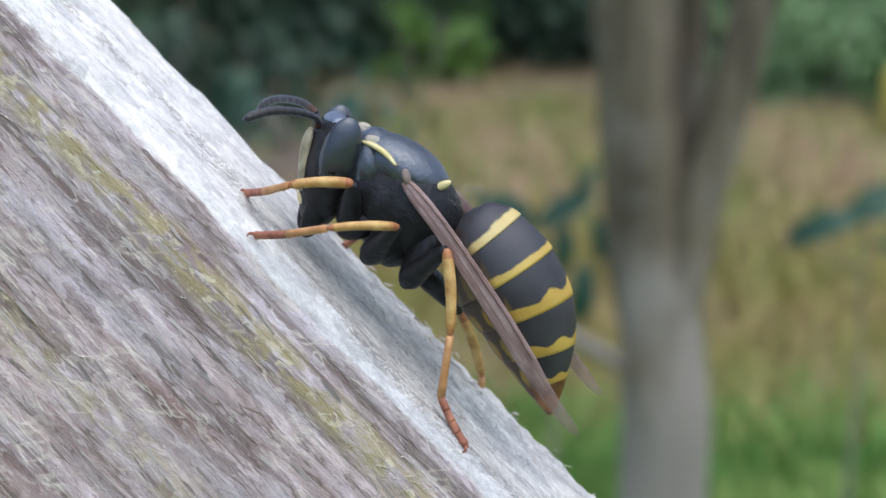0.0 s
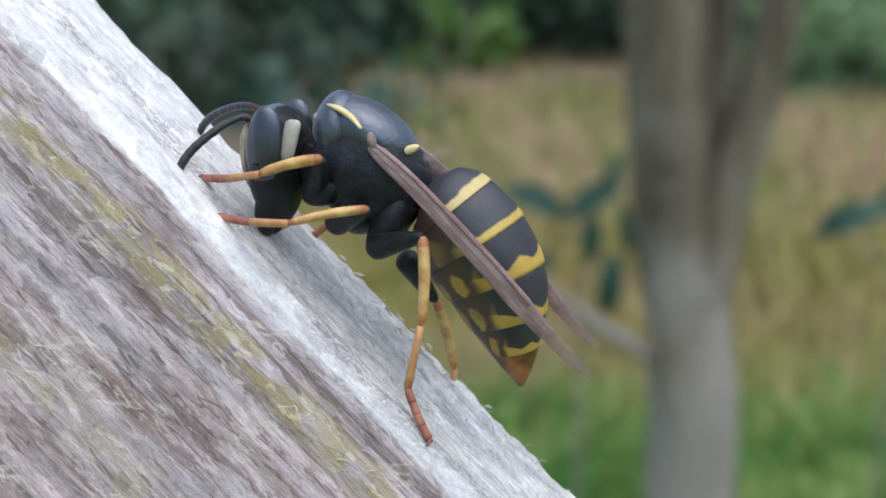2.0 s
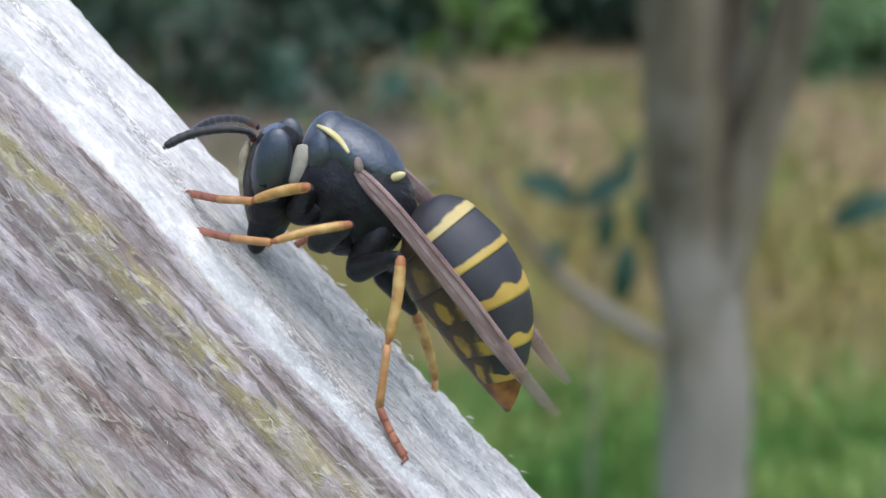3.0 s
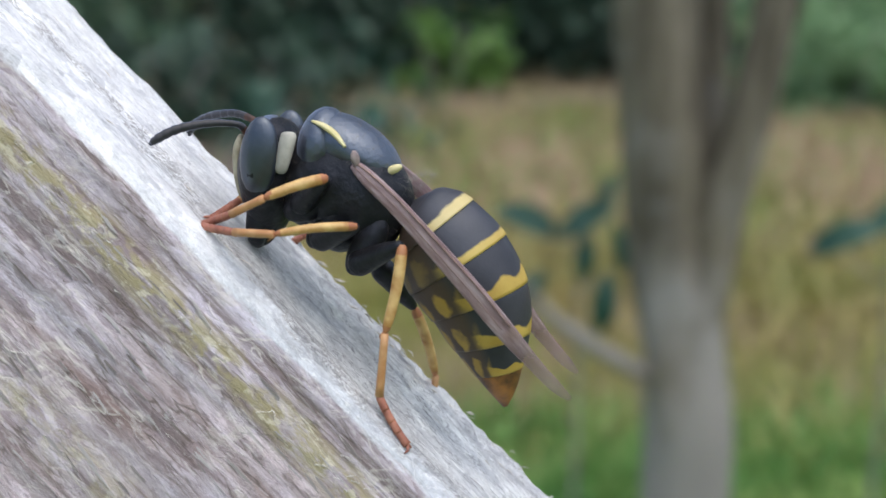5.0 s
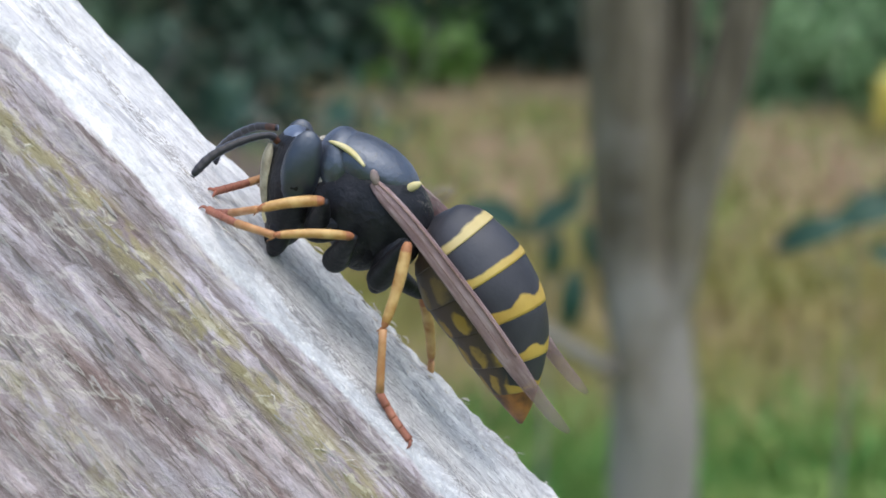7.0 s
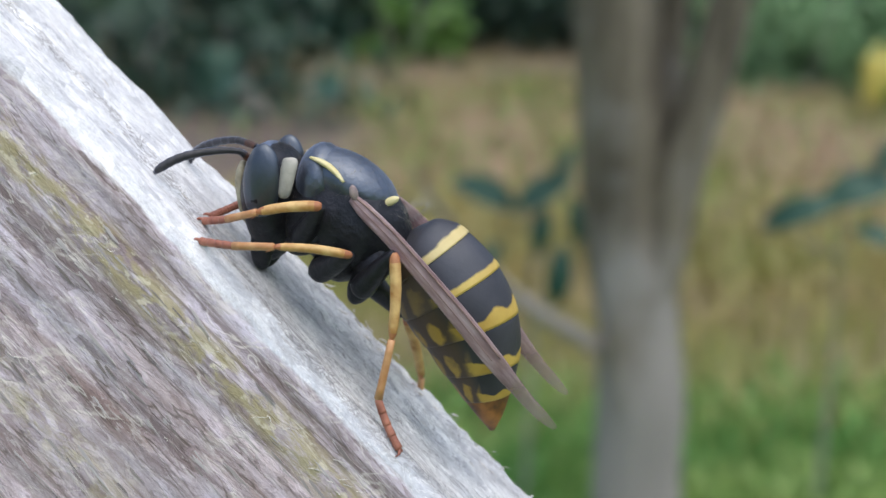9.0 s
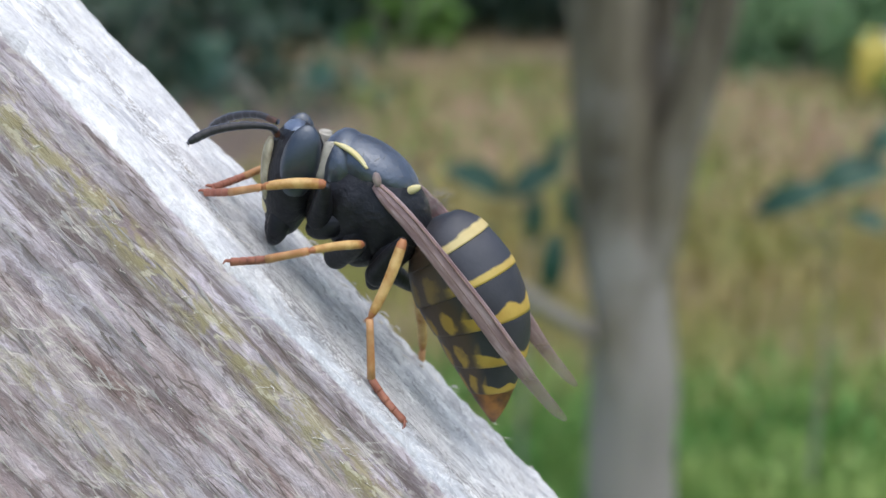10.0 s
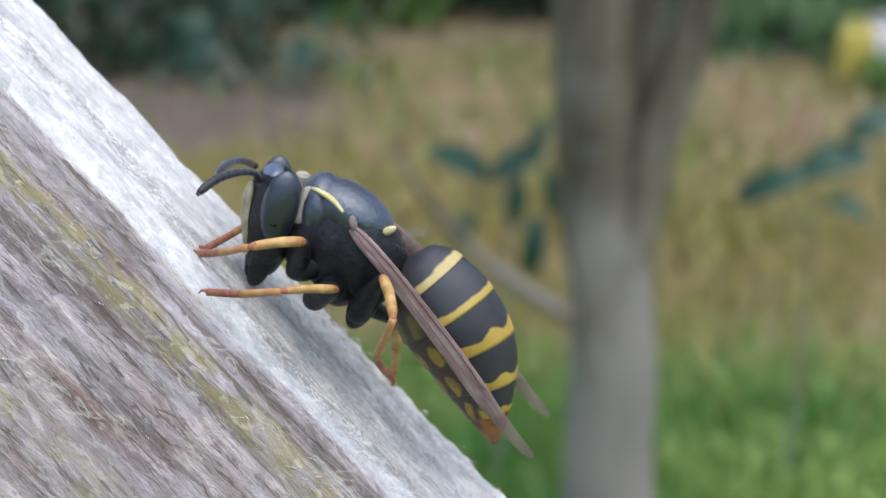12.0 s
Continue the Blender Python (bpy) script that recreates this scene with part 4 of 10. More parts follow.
def blades(name, mat, count, area, tall, lean, label, category):
    """A patch of grass blades, three triangles each."""
    verts, faces = [], []
    x0, x1, y0, y1 = area
    for _ in range(count):
        y = y0 + (y1 - y0) * random.triangular(0, 1, 0.7)
        x = random.gauss((x0 + x1) / 2, 0.45 * (x1 - x0))
        if any(dark and ((x - bx) / rx) ** 2 + ((y - by) / ry) ** 2 < 0.8 and random.random() < 0.93 for bx, by, rx, ry, dark in BARE_AND_SHADE):
            continue
        z = height(x, y)
        a = random.uniform(0, 2 * math.pi)
        h = tall * random.uniform(0.5, 1.2)
        w = 0.004 + 0.003 * random.random()
        dx, dy = math.cos(a), math.sin(a)
        l = lean * h * random.random()
        b = random.uniform(0, 2 * math.pi)
        lx, ly = math.cos(b) * l, math.sin(b) * l
        o = len(verts)
        verts += [(x - dx * w, y - dy * w, z - 0.02), (x + dx * w, y + dy * w, z - 0.02),
                  (x - dx * w + lx * 0.4, y - dy * w + ly * 0.4, z + h * 0.6), (x + dx * w + lx * 0.4, y + dy * w + ly * 0.4, z + h * 0.6),
                  (x + lx, y + ly, z + h)]
        faces += [(o, o + 1, o + 3, o + 2), (o + 2, o + 3, o + 4)]
    return tagged(new(name, mesh_from(name, verts, faces, mat, smooth=False)), label, category, kind="stuff")


blades("grass", GRASS, 26000, (-1.6, 2.6, 0.7, 3.65), 0.1, 0.8, "lush green grass", "grass")
blades("grass", GRASS, 8000, (-3.4, 5.5, 4.4, 9.6), 0.14, 0.8, "green grass among dry stalks", "grass")
blades("grass", OLIVE, 17000, (-2.4, 3.8, 2.9, 6.2), 0.12, 0.9, "yellowing olive grass", "grass")
blades("dry_grass", STRAW, 25000, (-3.4, 5.5, 3.3, 11.2), 0.2, 0.9, "dry straw-coloured grass", "grass")


def leaf_cloud(count, centres, size, squash=1.0):
    """Many small folded leaves scattered through clumps (x, y, z, r)."""
    verts, faces = [], []
    for _ in range(count):
        cx, cy, cz, r = random.choice(centres)
        while True:
            q = Vector((random.uniform(-1, 1), random.uniform(-1, 1), random.uniform(-1, 1)))
            if 0.05 < q.length < 1:
                break
        q = q.normalized() * (q.length ** 0.6) * r
        c = Vector((cx, cy, cz)) + Vector((q.x, q.y, q.z * squash))
        rot = Euler((random.uniform(-1.2, 1.2), random.uniform(-1.2, 1.2), random.uniform(0, 6.28))).to_matrix()
        s = size * random.uniform(0.6, 1.3)
        o = len(verts)
        for p in ((-1, 0, 0), (-0.2, -0.42, 0.08), (-0.2, 0.42, 0.08), (-0.2, 0, -0.06), (1, 0, -0.1)):
            verts.append(c + rot @ (Vector(p) * s))
        faces += [(o, o + 1, o + 3), (o, o + 3, o + 2), (o + 1, o + 4, o + 3), (o + 3, o + 4, o + 2)]
    return verts, faces


def tube(points, radii, around=12, rough=0.0):
    st = [(p[0] * 1000, p[1] * 1000, p[2] * 1000, r * 1000, r * 1000) for p, r in zip(points, radii)]
    s = smooth_stations(st, 5)
    verts, faces = [], []
    for i, (x, y, z, h, w) in enumerate(s):
        d = Vector((s[min(i + 1, len(s) - 1)] - s[max(i - 1, 0)])[:3]).normalized()
        side = d.cross(Vector((0.3, 1, 0.1))).normalized()
        up = side.cross(d)
        for k in range(around):
            a = 2 * math.pi * k / around
            q = Vector((x, y, z)) * MM
            r = h * MM
            if rough:
                r *= 1 + rough * noise.noise(Vector((math.cos(a) * 1.5, math.sin(a) * 1.5, z * MM * 6)))
            verts.append(q + side * (r * math.cos(a)) + up * (r * math.sin(a)))
    n = around
    for i in range(len(s) - 1):
        for k in range(n):
            k2 = (k + 1) % n
            faces.append((i * n + k, i * n + k2, (i + 1) * n + k2, (i + 1) * n + k))
    faces.append(tuple(range(n))[::-1])
    faces.append(tuple((len(s) - 1) * n + k for k in range(n)))
    return verts, faces


def tree():
    """The forked young tree close behind the board."""
    t = tagged(new("tree"), "forked young tree with grey-brown bark", "tree")
    stem = tube([(0.43, 2.28, -0.1), (0.415, 2.25, 0.2), (0.405, 2.24, 0.5), (0.38, 2.25, 0.72), (0.343, 2.27, 1.05), (0.31, 2.33, 1.7), (0.25, 2.4, 2.6)],
                [0.1, 0.08, 0.071, 0.074, 0.071, 0.055, 0.02], 28, 0.16)
    limb = tube([(0.405, 2.23, 0.56), (0.44, 2.22, 0.75), (0.487, 2.22, 0.95), (0.545, 2.24, 1.2), (0.68, 2.3, 1.8), (0.82, 2.4, 2.5)],
                [0.05, 0.048, 0.04, 0.036, 0.028, 0.012], 20, 0.2)
    twig = tube([(0.39, 2.24, 0.47), (0.31, 2.21, 0.52), (0.18, 2.19, 0.61), (0.08, 2.17, 0.72), (0.02, 2.15, 0.82)], [0.018, 0.015, 0.012, 0.008, 0.004], 10)
    # extra limb added to fill the dark strip beside the stem
    added_limb = tube([(0.405, 2.29, 0.5), (0.42, 2.3, 0.75), (0.438, 2.34, 1.0), (0.445, 2.38, 1.3), (0.45, 2.5, 1.9), (0.46, 2.7, 2.5)],
                 [0.05, 0.045, 0.036, 0.032, 0.024, 0.01], 18, 0.2)
    part("limb", mesh_from("limb", *added_limb, BARK), t)
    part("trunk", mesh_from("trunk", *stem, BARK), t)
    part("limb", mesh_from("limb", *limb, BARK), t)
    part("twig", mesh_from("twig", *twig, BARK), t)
    crown = [(random.uniform(-0.5, 1.3), random.uniform(1.9, 3.3), random.uniform(2.2, 3.6), random.uniform(0.25, 0.5)) for _ in range(22)]
    # low clumps above the view, added to shade the upper trunk
    crown += [(0.4 + random.uniform(-0.3, 0.35), 2.3 + random.uniform(-0.35, 0.3), random.uniform(1.55, 2.3), random.uniform(0.14, 0.24)) for _ in range(14)]
    part("crown", mesh_from("crown", *leaf_cloud(4200, crown, 0.05), LEAF_DARK, smooth=False), t, "loose crown of dark green leaves")
    return t


tree()


def bush(x, y, w, tall, mat, label, leaves, size=0.08):
    b = tagged(new("bush"), label, "bush", "bushes along the meadow's edge")
    b.location = (x, y, height(x, y))
    for k in range(5):
        a = 2 * math.pi * k / 5
        pts = [(0.1 * math.cos(a), 0.1 * math.sin(a), -0.1), (0.3 * w * math.cos(a), 0.3 * w * math.sin(a), tall * 0.5), (0.42 * w * math.cos(a), 0.42 * w * math.sin(a), tall * 0.9)]
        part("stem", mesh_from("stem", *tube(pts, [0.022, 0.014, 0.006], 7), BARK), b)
    clumps = [(random.uniform(-0.5, 0.5) * w, random.uniform(-0.35, 0.35) * w, tall * random.uniform(0.08, 1.0) ** 1.6, random.uniform(0.14, 0.26) * w) for _ in range(40)]
    part("foliage", mesh_from("foliage", *leaf_cloud(leaves, clumps, size), mat, smooth=False), b)
    return b


for x, y, w, tall, mat, label, leaves in (
    (-3.74, 11.5, 2.6, 2.8, LEAF_DARK, "dense dark green bush", 6500),
    (-1.87, 11.2, 2.3, 2.4, LEAF_DARK, "dense dark green bush", 6500),
    (0.11, 11.6, 2.5, 2.8, LEAF_DARK, "dense dark green bush", 7000),
    (1.32, 11.4, 1.8, 2.4, LEAF_DARK, "dense dark green bush", 5000),
    (2.64, 11.9, 2.4, 2.6, LEAF_DARK, "dense dark green bush", 6000),
    (4.62, 11.6, 2.6, 2.6, LEAF_DARK, "dense dark green bush", 6000),
    (6.49, 11.9, 2.8, 2.8, LEAF_DARK, "dense dark green bush", 5000),
    (-4.40, 13.7, 3.4, 3.2, LEAF_DARK, "dense dark green bush", 5000),
    (-0.66, 13.9, 3.6, 3.2, LEAF_DARK, "dense dark green bush", 5000),
    (3.30, 13.9, 3.6, 3.2, LEAF_DARK, "dense dark green bush", 5000),
    (7.04, 14.1, 3.6, 3.2, LEAF_DARK, "dense dark green bush", 4000),
    (0.05, 10.2, 0.66, 0.55, LEAF_BRIGHT, "low bush with fresh yellow-green leaves", 300),
    (-0.8, 10.6, 0.8, 0.5, LEAF_TEAL, "low bush with bluish-green leaves", 500),
    (-0.62, 7.9, 0.95, 0.3, LEAF_TEAL, "low bush with bluish-green leaves", 160),
    (-1.15, 8.6, 0.9, 0.5, LEAF_DARK, "low dark green bush", 600),
    (-1.75, 8.2, 0.9, 0.55, LEAF_DARK, "low dark green bush", 600),
    (2.45, 8.8, 1.1, 0.75, LEAF_PALE, "low bush with pale grey-green leaves", 4200),
    (3.1, 9.3, 1.2, 0.8, LEAF_PALE, "low bush with pale grey-green leaves", 4200),
    (-2.3, 9.8, 1.0, 0.95, LEAF_MID, "low bush with dull green leaves", 1300),
    (-2.95, 9.6, 0.9, 0.9, LEAF_MID, "low bush with dull green leaves", 1100),
    (3.0, 7.6, 0.5, 0.3, LEAF_BRIGHT, "low bush with fresh yellow-green leaves", 350),
):
    bush(x, y, w, tall, mat, label, leaves, 0.055 if mat == LEAF_PALE else 0.08)


def sapling(x, y, leaves, label):
    """A thin upright shoot with a few large leaves: (x, z of the middle, slope in degrees, length, half width), the blades tilted to the open side."""
    s = tagged(new("sapling"), label, "sapling", "saplings in the meadow")
    s.location = (x, y, height(x, y))
    top = max(l[1] for l in leaves)
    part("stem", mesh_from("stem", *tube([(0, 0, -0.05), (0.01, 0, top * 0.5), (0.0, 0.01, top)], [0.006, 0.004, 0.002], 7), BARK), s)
    for lx, lz, slope, length, half in leaves:
        a = radians(slope)
        ax = Vector((math.cos(a), random.uniform(-0.3, 0.3), math.sin(a))).normalized()
        nrm = Vector((0, -0.8, 0.6))
        sd = ax.cross(nrm).normalized()
        nrm = sd.cross(ax)
        mid = Vector((lx - x, -0.02, lz))
        v, f = [], []
        for k in range(9):
            t = k / 8
            w = half * math.sin(math.pi * min(0.03 + t * 0.96, 1)) ** 0.75
            m = mid + ax * (length * (t - 0.5)) - nrm * (0.18 * length * (2 * t - 1) ** 2)
            v += [m - sd * w + nrm * 0.2 * w, m, m + sd * w + nrm * 0.2 * w]
        for k in range(8):
            f += [(3 * k, 3 * k + 3, 3 * k + 4, 3 * k + 1), (3 * k + 1, 3 * k + 4, 3 * k + 5, 3 * k + 2)]
        leaf = part("leaf", mesh_from("leaf", v, f, LEAF_TEAL), s)
        end = mid - ax * (length * 0.5) - nrm * (0.18 * length)
        part("leaf_stalk", mesh_from("leaf_stalk", *tube([(0, 0, max(end.z - 0.05, 0.05)), (end.x * 0.6, end.y * 0.6, end.z - 0.01), tuple(end)], [0.003, 0.002, 0.0015], 6), BARK), leaf)
    return s


sapling(0.25, 2.6, [(0.165, 0.71, -24, 0.14, 0.03), (0.27, 0.715, 30, 0.13, 0.028), (0.305, 0.545, 82, 0.13, 0.026), (0.17, 0.58, 60, 0.08, 0.018), (0.305, 0.765, 62, 0.08, 0.015), (0.268, 0.635, 84, 0.1, 0.02), (0.335, 0.65, 100, 0.1, 0.018)], "slender shoot with large bluish-green leaves")
sapling(0.86, 2.65, [(0.77, 0.685, 24, 0.16, 0.03), (0.89, 0.735, 16, 0.17, 0.036), (0.96, 0.81, 30, 0.12, 0.03), (0.93, 0.64, -20, 0.09, 0.022)], "slender shoot with large bluish-green leaves")


def rounded_box(w, d, h, r, taper=1.0):
    bm = bmesh.new()
    bmesh.ops.create_cube(bm, size=1)
    for q in bm.verts:
        k = taper if q.co.z < 0 else 1.0
        q.co = Vector((q.co.x * w * k, q.co.y * d * k, (q.co.z + 0.5) * h))
    bmesh.ops.bevel(bm, geom=bm.edges[:], offset=r, segments=4, profile=0.5, affect="EDGES")
    bm.verts.index_update()
    v = [q.co.copy() for q in bm.verts]
    f = [[q.index for q in p.verts] for p in bm.faces]
    bm.free()
    return v, f


def canister(x, y, w, h, mat, label):
    """A plastic canister with a cap and a carrying handle."""
    c = tagged(new("canister"), label, "canister")
    c.location = (x, y, height(x, y) - 0.005)
    part("body", mesh_from("body", *rounded_box(w, w * 0.7, h * 0.85, 0.03), mat), c)
    part("handle", mesh_from("handle", *tube([(-w * 0.3, 0, h * 0.83), (-w * 0.28, 0, h * 0.96), (w * 0.05, 0, h * 0.97), (w * 0.1, 0, h * 0.83)], [0.013] * 4, 10), mat), c)
    part("cap", mesh_from("cap", *tube([(w * 0.28, 0, h * 0.82), (w * 0.28, 0, h * 0.9), (w * 0.28, 0, h * 0.93)], [0.028, 0.028, 0.022], 14), mat), c)
    return c


canister(2.74, 7.95, 0.2, 0.46, PLASTIC_YELLOW, "yellow plastic canister standing in the grass")
canister(2.93, 8.05, 0.26, 0.46, PLASTIC_WHITE, "off-white plastic canister standing in the grass")


# ---------------------------------------------------------------- what moves
def motions():
    walk(wasp, steps([
        (0, -0.002514, 0.063006, 1.235902, -4.066, 44.214, -13.149),
        (0.1, -0.002417, 0.063043, 1.236947, -4.046, 43.918, -13.119),
        (0.28, -0.002417, 0.063043, 1.236947, -4.046, 43.918, -13.119),
        (0.4, -0.002458, 0.062993, 1.235836, -3.881, 41.344, -12.877),
        (0.5, -0.002458, 0.062993, 1.235836, -3.881, 41.344, -12.877),
        (1, -0.002159, 0.062955, 1.236159, -4.461, 49.200, -13.690),
        (1.05, -0.002159, 0.062955, 1.236159, -4.461, 49.200, -13.690),
        (1.2, -0.002417, 0.063043, 1.236947, -4.046, 43.918, -13.119),
        (1.28, -0.002417, 0.063043, 1.236947, -4.046, 43.918, -13.119),
        (1.4, -0.002182, 0.062920, 1.235410, -4.089, 44.544, -13.182),
        (1.5, -0.002182, 0.062920, 1.235410, -4.089, 44.544, -13.182),
        (1.9, -0.002182, 0.062920, 1.235410, -4.089, 44.544, -13.182),
        (2, -0.002417, 0.063043, 1.236947, -4.046, 43.918, -13.119),
        (2.2, -0.002417, 0.063043, 1.236947, -4.046, 43.918, -13.119),
        (2.4, -0.002002, 0.062913, 1.235908, -4.163, 45.575, -13.287),
        (2.5, -0.002002, 0.062913, 1.235908, -4.163, 45.575, -13.287),
        (3, -0.002187, 0.062978, 1.236500, -4.347, 47.897, -13.539),
        (3.2, -0.002187, 0.062978, 1.236500, -4.347, 47.897, -13.539),
        (4.8, -0.002296, 0.062988, 1.236319, -4.224, 46.374, -13.371),
        (5, -0.002296, 0.062988, 1.236319, -4.224, 46.374, -13.371),
        (5.1, -0.002296, 0.062988, 1.236319, -4.224, 46.374, -13.371),
        (5.3, -0.001754, 0.062835, 1.235256, -3.914, 41.879, -12.926),
        (5.5, -0.001918, 0.062898, 1.235905, -4.074, 44.329, -13.160),
        (5.7, -0.001918, 0.062898, 1.235905, -4.074, 44.329, -13.160),
        (5.9, -0.001754, 0.062835, 1.235256, -3.914, 41.879, -12.926),
        (6, -0.001754, 0.062835, 1.235256, -3.914, 41.879, -12.926),
        (6.3, -0.001754, 0.062835, 1.235256, -3.914, 41.879, -12.926),
        (6.5, -0.002031, 0.062918, 1.235888, -4.235, 46.516, -13.386),
        (6.6, -0.002031, 0.062918, 1.235888, -4.235, 46.516, -13.386),
        (6.9, -0.001367, 0.062741, 1.234817, -4.056, 44.072, -13.135),
        (7, -0.001367, 0.062741, 1.234817, -4.056, 44.072, -13.135),
        (7.2, -0.001367, 0.062741, 1.234817, -4.056, 44.072, -13.135),
        (8.8, -0.002017, 0.062889, 1.235377, -4.019, 43.527, -13.081),
        (9, -0.002017, 0.062889, 1.235377, -4.019, 43.527, -13.081),
        (9.2, -0.001144, 0.062698, 1.234762, -4.205, 46.122, -13.344),
        (9.4, -0.001735, 0.062864, 1.235890, -4.256, 46.782, -13.415),
        (9.5, -0.001735, 0.062864, 1.235890, -4.256, 46.782, -13.415),
        (9.7, -0.001144, 0.062698, 1.234762, -4.205, 46.122, -13.344),
        (10, -0.001144, 0.062698, 1.234762, -4.205, 46.122, -13.344),
        (10.1, -0.001735, 0.062864, 1.235890, -4.256, 46.782, -13.415),
        (10.3, -0.001735, 0.062864, 1.235890, -4.256, 46.782, -13.415),
        (10.4, -0.001701, 0.062824, 1.235241, -4.075, 44.347, -13.162),
        (10.5, -0.001701, 0.062824, 1.235241, -4.075, 44.347, -13.162),
        (10.7, -0.001701, 0.062824, 1.235241, -4.075, 44.347, -13.162),
        (10.8, -0.001552, 0.062821, 1.235693, -3.916, 41.919, -12.929),
        (11, -0.001552, 0.062821, 1.235693, -3.916, 41.919, -12.929),
        (11.1, -0.001552, 0.062821, 1.235693, -3.916, 41.919, -12.929),
        (11.2, -0.001701, 0.062824, 1.235241, -4.075, 44.347, -13.162),
        (11.4, -0.001701, 0.062824, 1.235241, -4.075, 44.347, -13.162),
        (11.5, -0.001362, 0.062774, 1.235459, -3.826, 40.400, -12.793),
        (11.6, -0.001362, 0.062774, 1.235459, -3.826, 40.400, -12.793),
        (11.8, -0.000883, 0.062633, 1.234422, -4.031, 43.698, -13.098),
        (11.9, -0.000883, 0.062633, 1.234422, -4.031, 43.698, -13.098),
        (12, -0.000883, 0.062633, 1.234422, -4.031, 43.698, -13.098),
    ]))
    walk(head, steps([
        (0, -0.003848, 0.000431, 0.000809, -10.551, -4.167, 17.880),
        (0.1, -0.003751, -0.000145, -0.000620, 4.981, -18.911, -6.245),
        (0.28, -0.003751, -0.000145, -0.000620, 4.981, -18.911, -6.245),
        (0.4, -0.003732, 0.000431, 0.000502, -9.130, 0.243, 17.832),
        (0.5, -0.003732, 0.000431, 0.000502, -9.130, 0.243, 17.832),
        (1, -0.003765, 0.000431, -0.000091, -8.933, 0.855, 17.834),
        (1.05, -0.003765, 0.000431, -0.000091, -8.933, 0.855, 17.834),
        (1.2, -0.003751, -0.000145, -0.000620, 4.981, -18.911, -6.245),
        (1.28, -0.003751, -0.000145, -0.000620, 4.981, -18.911, -6.245),
        (1.4, -0.003664, 0.000431, 0.000279, -8.765, 1.378, 17.837),
        (1.5, -0.003664, 0.000431, 0.000279, -8.765, 1.378, 17.837),
        (1.9, -0.003664, 0.000431, 0.000279, -8.765, 1.378, 17.837),
        (2, -0.003751, -0.000145, -0.000620, 4.981, -18.911, -6.245),
        (2.2, -0.003751, -0.000145, -0.000620, 4.981, -18.911, -6.245),
        (2.4, -0.003211, 0.000351, -0.000376, -9.025, -6.376, 14.557),
        (2.5, -0.003211, 0.000351, -0.000376, -9.025, -6.376, 14.557),
        (3, -0.003269, 0.000188, -0.000450, -6.054, -15.862, 8.001),
        (3.2, -0.003269, 0.000188, -0.000450, -6.054, -15.862, 8.001),
        (4.8, -0.003528, -0.000103, -0.000170, 3.579, -19.369, -4.460),
        (5, -0.003528, -0.000103, -0.000170, 3.579, -19.369, -4.460),
        (5.1, -0.003528, -0.000103, -0.000170, 3.579, -19.369, -4.460),
        (5.3, -0.003680, 0.000391, 0.000333, -10.205, -6.605, 16.261),
        (5.5, -0.004177, 0.000064, -0.000163, -2.032, -15.892, 2.699),
        (5.7, -0.004177, 0.000064, -0.000163, -2.032, -15.892, 2.699),
        (5.9, -0.003680, 0.000391, 0.000333, -10.205, -6.605, 16.261),
        (6, -0.003680, 0.000391, 0.000333, -10.205, -6.605, 16.261),
        (6.3, -0.003680, 0.000391, 0.000333, -10.205, -6.605, 16.261),
        (6.5, -0.003567, -0.000145, 0.000003, 5.306, -21.668, -6.357),
        (6.6, -0.003567, -0.000145, 0.000003, 5.306, -21.668, -6.357),
        (6.9, -0.003586, 0.000431, 0.000204, -11.771, -7.913, 18.009),
        (7, -0.003586, 0.000431, 0.000204, -11.771, -7.913, 18.009),
        (7.2, -0.003586, 0.000431, 0.000204, -11.771, -7.913, 18.009),
        (8.8, -0.003814, -0.000103, 0.000270, 3.580, -19.377, -4.460),
        (9, -0.003814, -0.000103, 0.000270, 3.580, -19.377, -4.460),
        (9.2, -0.003943, 0.000391, 0.000248, -11.221, -10.037, 16.408),
        (9.4, -0.003319, -0.000145, -0.000175, 4.849, -17.756, -6.203),
        (9.5, -0.003319, -0.000145, -0.000175, 4.849, -17.756, -6.203),
        (9.7, -0.003943, 0.000391, 0.000248, -11.221, -10.037, 16.408),
        (10, -0.003943, 0.000391, 0.000248, -11.221, -10.037, 16.408),
        (10.1, -0.003319, -0.000145, -0.000175, 4.849, -17.756, -6.203),
        (10.3, -0.003319, -0.000145, -0.000175, 4.849, -17.756, -6.203),
        (10.4, -0.003494, 0.000372, -0.000020, -11.359, -12.686, 15.701),
        (10.5, -0.003494, 0.000372, -0.000020, -11.359, -12.686, 15.701),
        (10.7, -0.003494, 0.000372, -0.000020, -11.359, -12.686, 15.701),
        (10.8, -0.003912, -0.000103, -0.000312, 3.557, -19.098, -4.453),
        (11, -0.003912, -0.000103, -0.000312, 3.557, -19.098, -4.453),
        (11.1, -0.003912, -0.000103, -0.000312, 3.557, -19.098, -4.453),
        (11.2, -0.003494, 0.000372, -0.000020, -11.359, -12.686, 15.701),
        (11.4, -0.003494, 0.000372, -0.000020, -11.359, -12.686, 15.701),
        (11.5, -0.003647, -0.000103, 0.000235, 3.534, -18.824, -4.445),
        (11.6, -0.003647, -0.000103, 0.000235, 3.534, -18.824, -4.445),
        (11.8, -0.003959, 0.000431, 0.000276, -11.893, -8.285, 18.026),
        (11.9, -0.003959, 0.000431, 0.000276, -11.893, -8.285, 18.026),
        (12, -0.003959, 0.000431, 0.000276, -11.893, -8.285, 18.026),
    ]))
